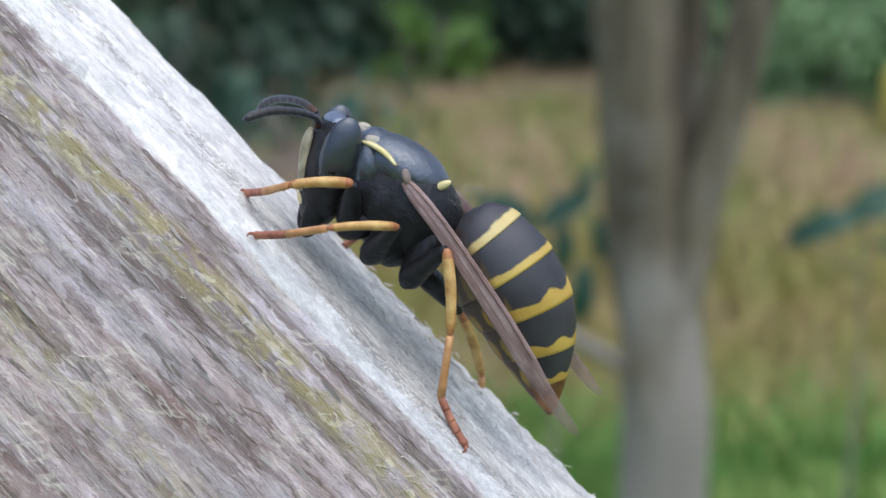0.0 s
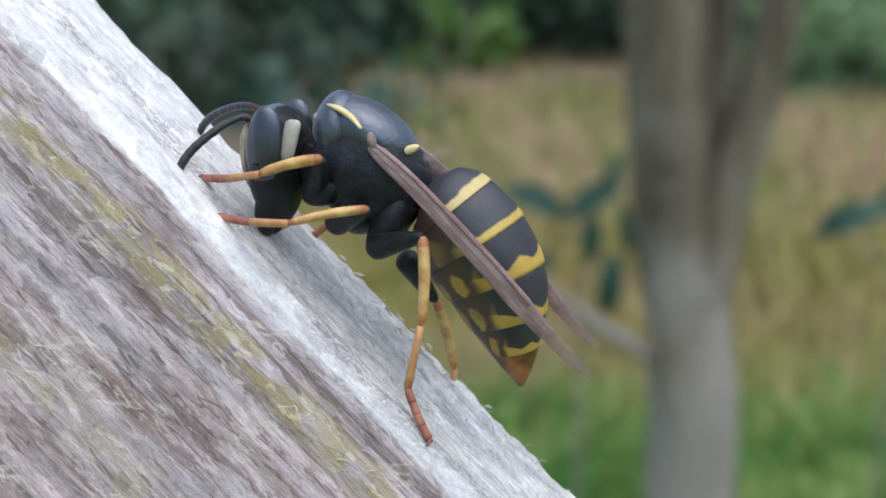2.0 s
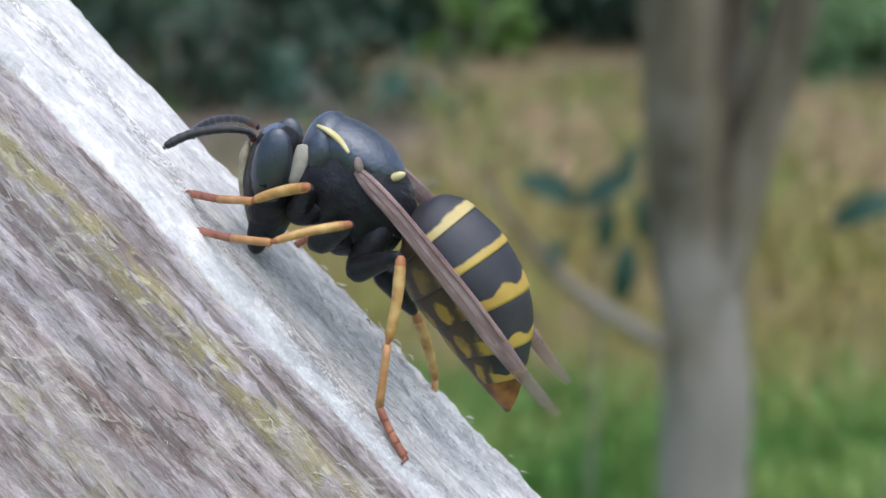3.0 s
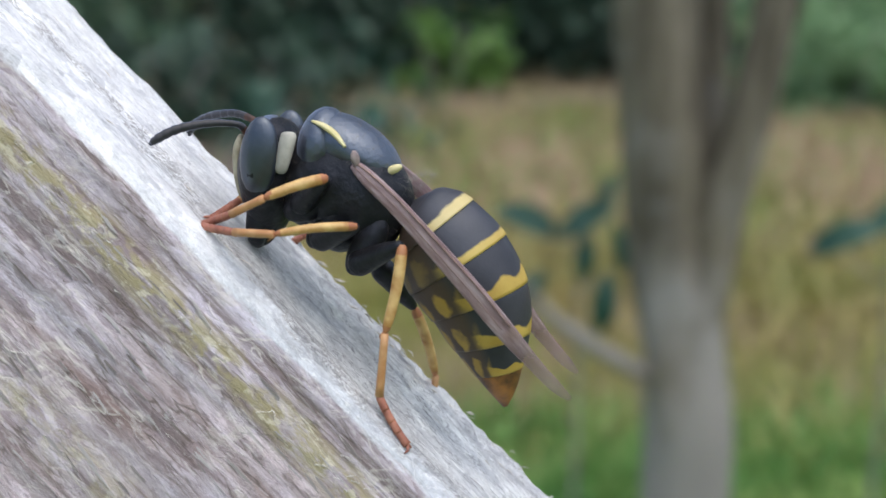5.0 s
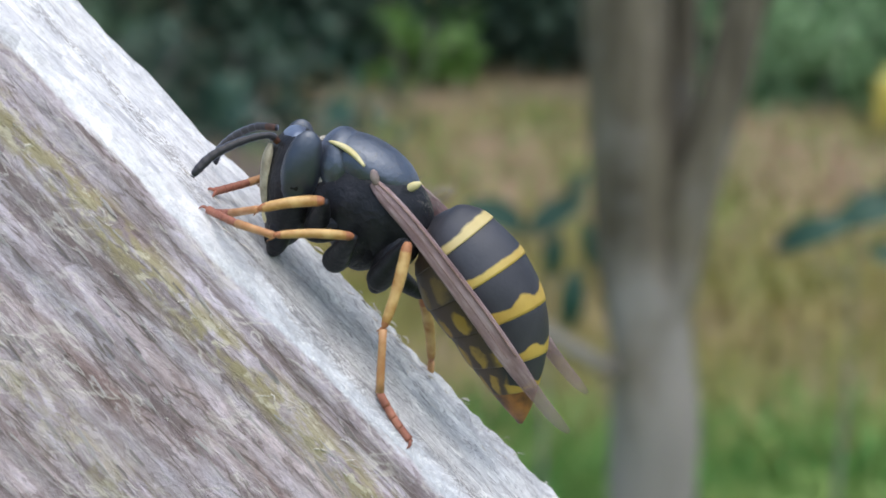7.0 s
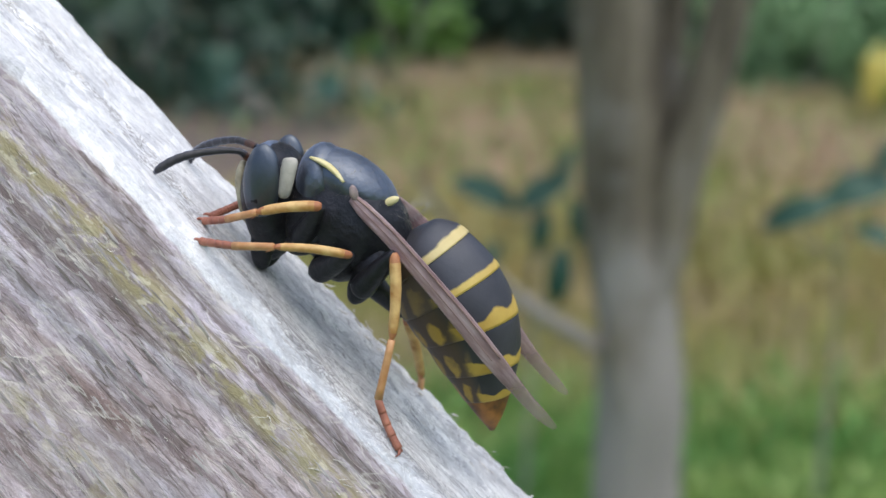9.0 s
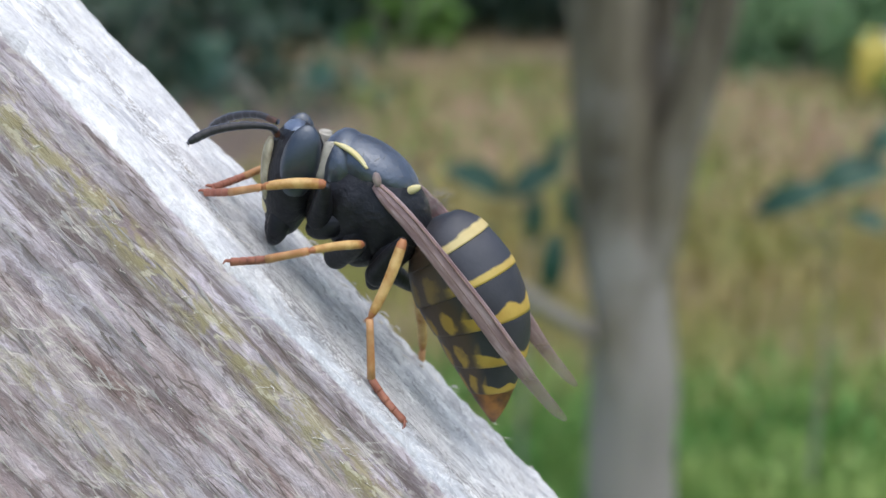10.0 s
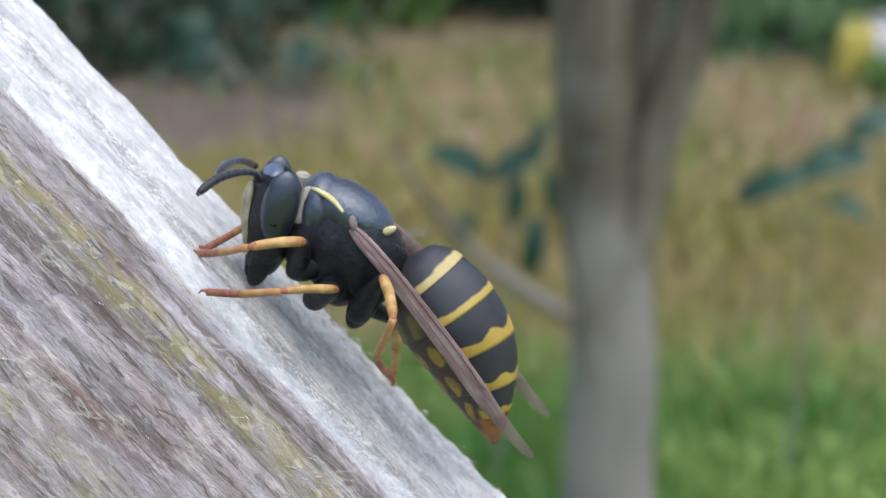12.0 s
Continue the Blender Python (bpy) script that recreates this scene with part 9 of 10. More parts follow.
    walk(LEGS["M_far"][2], steps([
        (0, -0.000991, 0.006547, -0.000829, -1.355, 62.501, -104.077),
        (0.1, -0.000303, 0.006344, -0.001547, -2.043, 65.487, -107.458),
        (0.28, -0.000303, 0.006344, -0.001547, -2.043, 65.487, -107.458),
        (0.4, -0.001220, 0.006606, -0.000781, -7.387, 61.240, -105.737),
        (0.5, -0.001220, 0.006606, -0.000781, -7.387, 61.240, -105.737),
        (1, -0.000748, 0.006593, -0.001389, 9.108, 62.096, -100.771),
        (1.05, -0.000748, 0.006593, -0.001389, 9.108, 62.096, -100.771),
        (1.2, -0.000303, 0.006344, -0.001547, -2.043, 65.487, -107.458),
        (1.28, -0.000303, 0.006344, -0.001547, -2.043, 65.487, -107.458),
        (1.4, -0.001371, 0.006552, -0.000758, -0.340, 61.518, -109.587),
        (1.5, -0.001371, 0.006552, -0.000758, -0.340, 61.518, -109.587),
        (1.9, -0.001371, 0.006552, -0.000758, -0.340, 61.518, -109.587),
        (2, -0.000303, 0.006344, -0.001547, -2.043, 65.487, -107.458),
        (2.2, -0.000303, 0.006344, -0.001547, -2.043, 65.487, -107.458),
        (2.4, -0.001097, 0.006346, -0.001165, 2.047, 64.903, -110.859),
        (2.5, -0.001097, 0.006346, -0.001165, 2.047, 64.903, -110.859),
        (3, -0.000477, 0.006223, -0.001412, 7.898, 67.509, -107.459),
        (3.2, -0.000477, 0.006223, -0.001412, 7.898, 67.509, -107.459),
        (4.8, -0.000425, 0.006245, -0.001228, 4.050, 65.765, -115.479),
        (5, -0.000425, 0.006245, -0.001228, 4.050, 65.765, -115.479),
        (5.1, -0.000425, 0.006245, -0.001228, 4.050, 65.765, -115.479),
        (5.3, -0.001760, 0.006446, -0.000835, -5.369, 61.598, -117.436),
        (5.5, -0.001091, 0.006340, -0.001216, -0.476, 63.872, -116.285),
        (5.7, -0.001091, 0.006340, -0.001216, -0.476, 63.872, -116.285),
        (5.9, -0.001760, 0.006446, -0.000835, -5.369, 61.598, -117.436),
        (6, -0.001760, 0.006446, -0.000835, -5.369, 61.598, -117.436),
        (6.3, -0.001760, 0.006446, -0.000835, -5.369, 61.598, -117.436),
        (6.5, -0.000878, 0.006315, -0.001169, 4.150, 64.496, -115.572),
        (6.6, -0.000878, 0.006315, -0.001169, 4.150, 64.496, -115.572),
        (6.9, -0.002002, 0.006393, -0.000919, -0.538, 60.823, -123.102),
        (7, -0.002002, 0.006393, -0.000919, -0.538, 60.823, -123.102),
        (7.2, -0.002002, 0.006393, -0.000919, -0.538, 60.823, -123.102),
        (8.8, -0.001211, 0.006302, -0.000784, -1.587, 62.432, -123.690),
        (9, -0.001211, 0.006302, -0.000784, -1.587, 62.432, -123.690),
        (9.2, -0.001744, 0.006117, -0.001137, 3.177, 61.246, -135.425),
        (9.4, -0.000710, 0.006074, -0.001391, 4.674, 64.695, -130.174),
        (9.5, -0.000710, 0.006074, -0.001391, 4.674, 64.695, -130.174),
        (9.7, -0.001744, 0.006117, -0.001137, 3.177, 61.246, -135.425),
        (10, -0.001744, 0.006117, -0.001137, 3.177, 61.246, -135.425),
        (10.1, -0.000710, 0.006074, -0.001391, 4.674, 64.695, -130.174),
        (10.3, -0.000710, 0.006074, -0.001391, 4.674, 64.695, -130.174),
        (10.4, -0.001324, 0.006238, -0.000964, 0.257, 61.805, -128.713),
        (10.5, -0.001324, 0.006238, -0.000964, 0.257, 61.805, -128.713),
        (10.7, -0.001324, 0.006238, -0.000964, 0.257, 61.805, -128.713),
        (10.8, -0.001090, 0.006011, -0.001286, -2.974, 61.940, -138.694),
        (11, -0.001090, 0.006011, -0.001286, -2.974, 61.940, -138.694),
        (11.1, -0.001090, 0.006011, -0.001286, -2.974, 61.940, -138.694),
        (11.2, -0.001324, 0.006238, -0.000964, 0.257, 61.805, -128.713),
        (11.4, -0.001324, 0.006238, -0.000964, 0.257, 61.805, -128.713),
        (11.5, -0.001288, 0.005996, -0.001261, -4.266, 59.117, -143.328),
        (11.6, -0.001288, 0.005996, -0.001261, -4.266, 59.117, -143.328),
        (11.8, -0.002040, 0.006036, -0.001055, 0.140, 57.948, -143.321),
        (11.9, -0.002040, 0.006036, -0.001055, 0.140, 57.948, -143.321),
        (12, -0.002040, 0.006036, -0.001055, 0.140, 57.948, -143.321),
    ]))
    walk(LEGS["H_near"][0], steps([
        (0, 0.002097, -0.003000, 0.001435, 2.252, 63.074, 98.054),
        (0.1, 0.002562, -0.003000, 0.001119, 2.917, 57.877, 115.360),
        (0.28, 0.002562, -0.003000, 0.001119, 2.917, 57.877, 115.360),
        (0.4, 0.002017, -0.003000, 0.001179, 7.714, 60.931, 94.844),
        (0.5, 0.002017, -0.003000, 0.001179, 7.714, 60.931, 94.844),
        (1, 0.002230, -0.003000, 0.001230, -7.154, 60.843, 103.303),
        (1.05, 0.002230, -0.003000, 0.001230, -7.154, 60.843, 103.303),
        (1.2, 0.002458, -0.003000, 0.001241, 3.002, 59.798, 111.797),
        (1.28, 0.002458, -0.003000, 0.001241, 3.002, 59.798, 111.797),
        (1.4, 0.001810, -0.003000, 0.001424, 1.063, 63.167, 86.372),
        (1.5, 0.001810, -0.003000, 0.001424, 1.063, 63.167, 86.372),
        (1.9, 0.002458, -0.003000, 0.001241, 1.855, 59.798, 111.797),
        (2, 0.003107, -0.003000, 0.001059, 2.713, 52.470, 130.802),
        (2.2, 0.003107, -0.003000, 0.001059, 2.713, 52.470, 130.802),
        (2.4, 0.002063, -0.003000, 0.001564, -0.714, 64.174, 96.700),
        (2.5, 0.002063, -0.003000, 0.001564, -0.714, 64.174, 96.700),
        (3, 0.002733, -0.003000, 0.001296, -3.228, 58.361, 120.781),
        (3.2, 0.002733, -0.003000, 0.001296, -3.228, 58.361, 120.781),
        (4.8, 0.002703, -0.003000, 0.001426, -0.994, 59.808, 119.865),
        (5, 0.002703, -0.003000, 0.001426, -0.994, 59.808, 119.865),
        (5.1, 0.002703, -0.003000, 0.001426, -0.994, 59.808, 119.865),
        (5.3, 0.001980, -0.003000, 0.001380, 6.976, 62.804, 93.340),
        (5.5, 0.002129, -0.003000, 0.001417, 2.042, 62.847, 99.338),
        (5.7, 0.002129, -0.003000, 0.001417, 2.042, 62.847, 99.338),
        (5.9, 0.001832, -0.003000, 0.001343, 6.587, 62.497, 87.268),
        (6, 0.001832, -0.003000, 0.001343, 6.587, 62.497, 87.268),
        (6.3, 0.001832, -0.003000, 0.001343, 6.587, 62.497, 87.268),
        (6.5, 0.002223, -0.003000, 0.001461, -2.322, 62.913, 103.038),
        (6.6, 0.002223, -0.003000, 0.001461, -2.322, 62.913, 103.038),
        (6.9, 0.001570, -0.003000, 0.001485, 1.595, 63.096, 76.772),
        (7, 0.001570, -0.003000, 0.001485, 1.595, 63.096, 76.772),
        (7.2, 0.001570, -0.003000, 0.001485, 1.595, 63.096, 76.772),
        (8.8, 0.001738, -0.003000, 0.001859, 3.425, 66.285, 83.448),
        (9, 0.001738, -0.003000, 0.001859, 3.425, 66.285, 83.448),
        (9.2, 0.001533, -0.003000, 0.001686, -2.853, 64.508, 75.349),
        (9.4, 0.002129, -0.003000, 0.001663, -3.262, 64.780, 99.339),
        (9.5, 0.002129, -0.003000, 0.001663, -3.262, 64.780, 99.339),
        (9.7, 0.001728, -0.003000, 0.001588, -2.541, 64.350, 83.057),
        (10, 0.001327, -0.003000, 0.001513, -2.862, 62.150, 67.805),
        (10.1, 0.001728, -0.003000, 0.001588, -4.011, 64.350, 83.057),
        (10.3, 0.001971, -0.003000, 0.001669, -3.649, 65.087, 92.957),
        (10.4, 0.001813, -0.003000, 0.001675, 1.588, 65.119, 86.501),
        (10.5, 0.001813, -0.003000, 0.001675, 1.588, 65.119, 86.501),
        (10.7, 0.001813, -0.003000, 0.001675, 1.588, 65.119, 86.501),
        (10.8, 0.002186, -0.003000, 0.001566, 7.488, 63.883, 101.584),
        (11, 0.002186, -0.003000, 0.001566, 7.488, 63.883, 101.584),
        (11.1, 0.002186, -0.003000, 0.001566, 7.488, 63.883, 101.584),
        (11.2, 0.002009, -0.003000, 0.001629, 1.933, 64.753, 94.527),
        (11.4, 0.002009, -0.003000, 0.001629, 1.933, 64.753, 94.527),
        (11.5, 0.002206, -0.003000, 0.001583, 10.916, 63.949, 102.380),
        (11.6, 0.002206, -0.003000, 0.001583, 10.916, 63.949, 102.380),
        (11.8, 0.001735, -0.003000, 0.001643, 2.859, 64.774, 83.340),
        (11.9, 0.001735, -0.003000, 0.001643, 2.859, 64.774, 83.340),
        (12, 0.001264, -0.003000, 0.001703, 1.728, 63.267, 65.628),
    ]))
    walk(LEGS["H_near"][1], steps([
        (0, 0.002097, -0.003000, 0.001435, -1.675, 41.134, -9.209),
        (0.1, 0.002562, -0.003000, 0.001119, -1.797, 42.944, -10.004),
        (0.28, 0.002562, -0.003000, 0.001119, -1.797, 42.944, -10.004),
        (0.4, 0.002017, -0.003000, 0.001179, -2.373, 42.669, -10.922),
        (0.5, 0.002017, -0.003000, 0.001179, -2.373, 42.669, -10.922),
        (1, 0.002230, -0.003000, 0.001230, -0.226, 44.870, -13.656),
        (1.05, 0.002230, -0.003000, 0.001230, -0.226, 44.870, -13.656),
        (1.2, 0.002458, -0.003000, 0.001241, -1.781, 43.381, -8.819),
        (1.28, 0.002458, -0.003000, 0.001241, -1.781, 43.381, -8.819),
        (1.4, 0.001810, -0.003000, 0.001424, -2.122, 53.388, -19.374),
        (1.5, 0.001810, -0.003000, 0.001424, -2.122, 53.388, -19.374),
        (1.9, 0.002458, -0.003000, 0.001241, -2.693, 62.277, -41.092),
        (2, 0.003107, -0.003000, 0.001059, -1.871, 44.851, -10.720),
        (2.2, 0.003107, -0.003000, 0.001059, -1.871, 44.851, -10.720),
        (2.4, 0.002063, -0.003000, 0.001564, -1.451, 43.072, -9.986),
        (2.5, 0.002063, -0.003000, 0.001564, -1.451, 43.072, -9.986),
        (3, 0.002733, -0.003000, 0.001296, -0.589, 47.052, -15.141),
        (3.2, 0.002733, -0.003000, 0.001296, -0.589, 47.052, -15.141),
        (4.8, 0.002703, -0.003000, 0.001426, -1.214, 51.661, -16.978),
        (5, 0.002703, -0.003000, 0.001426, -1.214, 51.661, -16.978),
        (5.1, 0.002703, -0.003000, 0.001426, -1.214, 51.661, -16.978),
        (5.3, 0.001980, -0.003000, 0.001380, -5.146, 62.773, -28.229),
        (5.5, 0.002129, -0.003000, 0.001417, -1.756, 44.729, -9.559),
        (5.7, 0.002129, -0.003000, 0.001417, -1.756, 44.729, -9.559),
        (5.9, 0.001832, -0.003000, 0.001343, -4.660, 61.283, -25.169),
        (6, 0.001832, -0.003000, 0.001343, -4.660, 61.283, -25.169),
        (6.3, 0.001832, -0.003000, 0.001343, -4.660, 61.283, -25.169),
        (6.5, 0.002223, -0.003000, 0.001461, -1.163, 52.810, -17.331),
        (6.6, 0.002223, -0.003000, 0.001461, -1.163, 52.810, -17.331),
        (6.9, 0.001570, -0.003000, 0.001485, 5.118, 57.396, -23.002),
        (7, 0.001570, -0.003000, 0.001485, 5.118, 57.396, -23.002),
        (7.2, 0.001570, -0.003000, 0.001485, 5.118, 57.396, -23.002),
        (8.8, 0.001738, -0.003000, 0.001859, -1.970, 45.222, -10.677),
        (9, 0.001738, -0.003000, 0.001859, -1.970, 45.222, -10.677),
        (9.2, 0.001533, -0.003000, 0.001686, -1.127, 65.732, -31.991),
        (9.4, 0.002129, -0.003000, 0.001663, -5.359, 57.860, -16.280),
        (9.5, 0.002129, -0.003000, 0.001663, -5.359, 57.860, -16.280),
        (9.7, 0.001728, -0.003000, 0.001588, -0.538, 69.006, -41.870),
        (10, 0.001327, -0.003000, 0.001513, -1.180, 61.586, -28.083),
        (10.1, 0.001728, -0.003000, 0.001588, -1.218, 42.268, -8.866),
        (10.3, 0.001971, -0.003000, 0.001669, -1.183, 44.395, -10.623),
        (10.4, 0.001813, -0.003000, 0.001675, -2.672, 59.618, -24.354),
        (10.5, 0.001813, -0.003000, 0.001675, -2.672, 59.618, -24.354),
        (10.7, 0.001813, -0.003000, 0.001675, -2.672, 59.618, -24.354),
        (10.8, 0.002186, -0.003000, 0.001566, -3.234, 55.264, -15.728),
        (11, 0.002186, -0.003000, 0.001566, -3.234, 55.264, -15.728),
        (11.1, 0.002186, -0.003000, 0.001566, -3.234, 55.264, -15.728),
        (11.2, 0.002009, -0.003000, 0.001629, -2.869, 61.446, -29.697),
        (11.4, 0.002009, -0.003000, 0.001629, -2.869, 61.446, -29.697),
        (11.5, 0.002206, -0.003000, 0.001583, -5.962, 64.127, -23.972),
        (11.6, 0.002206, -0.003000, 0.001583, -5.962, 64.127, -23.972),
        (11.8, 0.001735, -0.003000, 0.001643, 18.193, 63.676, -33.735),
        (11.9, 0.001735, -0.003000, 0.001643, 18.193, 63.676, -33.735),
        (12, 0.001264, -0.003000, 0.001703, -1.043, -1.285, -67.386),
    ]))
    walk(LEGS["H_near"][2], steps([
        (0, 0.004996, -0.003470, -0.001131, -1.517, 36.157, -6.250),
        (0.1, 0.005374, -0.003496, -0.001538, -1.621, 37.684, -7.955),
        (0.28, 0.005374, -0.003496, -0.001538, -1.621, 37.684, -7.955),
        (0.4, 0.004833, -0.003543, -0.001465, -2.015, 37.601, -8.170),
        (0.5, 0.004833, -0.003543, -0.001465, -2.015, 37.601, -8.170),
        (1, 0.004915, -0.003653, -0.001522, -0.870, 26.279, -5.486),
        (1.05, 0.004915, -0.003653, -0.001522, -0.870, 26.279, -5.486),
        (1.2, 0.005260, -0.003435, -0.001437, -1.597, 38.192, -6.461),
        (1.28, 0.005260, -0.003435, -0.001437, -1.597, 38.192, -6.461),
        (1.4, 0.004004, -0.003772, -0.001706, -1.298, 26.509, -2.171),
        (1.5, 0.004004, -0.003772, -0.001706, -1.298, 26.509, -2.171),
        (1.9, 0.003826, -0.004192, -0.002211, -1.196, 20.146, 1.816),
        (2, 0.005824, -0.003514, -0.001692, -1.665, 39.801, -7.815),
        (2.2, 0.005824, -0.003514, -0.001692, -1.665, 39.801, -7.815),
        (2.4, 0.004869, -0.003494, -0.001100, -1.391, 38.181, -6.707),
        (2.5, 0.004869, -0.003494, -0.001100, -1.391, 38.181, -6.707),
        (3, 0.005298, -0.003694, -0.001559, -0.993, 31.322, -6.546),
        (3.2, 0.005298, -0.003694, -0.001559, -0.993, 31.322, -6.546),
        (4.8, 0.005016, -0.003706, -0.001633, -1.223, 30.990, -4.944),
        (5, 0.005016, -0.003706, -0.001633, -1.223, 30.990, -4.944),
        (5.1, 0.005016, -0.003706, -0.001633, -1.223, 30.990, -4.944),
        (5.3, 0.003552, -0.003844, -0.002088, -1.320, 28.965, -0.779),
        (5.5, 0.004861, -0.003460, -0.001327, -1.582, 39.660, -6.672),
        (5.7, 0.004861, -0.003460, -0.001327, -1.582, 39.660, -6.672),
        (5.9, 0.003528, -0.003797, -0.002077, -1.625, 29.073, -5.699),
        (6, 0.003528, -0.003797, -0.002077, -1.625, 29.073, -5.699),
        (6.3, 0.003528, -0.003797, -0.002077, -1.625, 29.073, -5.699),
        (6.5, 0.004473, -0.003702, -0.001646, -1.296, 29.191, -1.232),
        (6.6, 0.004473, -0.003702, -0.001646, -1.296, 29.191, -1.232),
        (6.9, 0.003504, -0.003821, -0.001800, -1.992, 30.845, -5.464),
        (7, 0.003504, -0.003821, -0.001800, -1.992, 30.845, -5.464),
        (7.2, 0.003504, -0.003821, -0.001800, -1.992, 30.845, -5.464),
        (8.8, 0.004437, -0.003509, -0.000909, -1.728, 40.205, -7.650),
        (9, 0.004437, -0.003509, -0.000909, -1.728, 40.205, -7.650),
        (9.2, 0.002892, -0.003849, -0.001869, -1.236, 25.463, -2.205),
        (9.4, 0.004121, -0.003582, -0.001639, -0.405, 30.062, -3.183),
        (9.5, 0.004121, -0.003582, -0.001639, -0.405, 30.062, -3.183),
        (9.7, 0.002769, -0.003933, -0.002053, -1.280, 23.145, 1.274),
        (10, 0.002965, -0.003874, -0.001917, -1.269, 24.814, -0.223),
        (10.1, 0.004580, -0.003445, -0.001035, -1.240, 37.227, -6.045),
        (10.3, 0.004710, -0.003514, -0.001059, -1.196, 39.263, -8.017),
        (10.4, 0.003610, -0.003813, -0.001689, -1.362, 30.037, -3.260),
        (10.5, 0.003610, -0.003813, -0.001689, -1.362, 30.037, -3.260),
        (10.7, 0.003610, -0.003813, -0.001689, -1.362, 30.037, -3.260),
        (10.8, 0.004325, -0.003602, -0.001639, -2.031, 41.779, -8.084),
        (11, 0.004325, -0.003602, -0.001639, -2.031, 41.779, -8.084),
        (11.1, 0.004325, -0.003602, -0.001639, -2.031, 41.779, -8.084),
        (11.2, 0.003629, -0.003924, -0.001796, -1.318, 28.617, -1.504),
        (11.4, 0.003629, -0.003924, -0.001796, -1.318, 28.617, -1.504),
        (11.5, 0.003761, -0.003691, -0.001926, -1.921, 39.820, -5.223),
        (11.6, 0.003761, -0.003691, -0.001926, -1.921, 39.820, -5.223),
        (11.8, 0.003173, -0.003961, -0.001853, -1.444, 33.769, -1.227),
        (11.9, 0.003173, -0.003961, -0.001853, -1.444, 33.769, -1.227),
        (12, 0.002763, -0.006599, 0.001790, 3.561, 37.875, 56.071),
    ]))
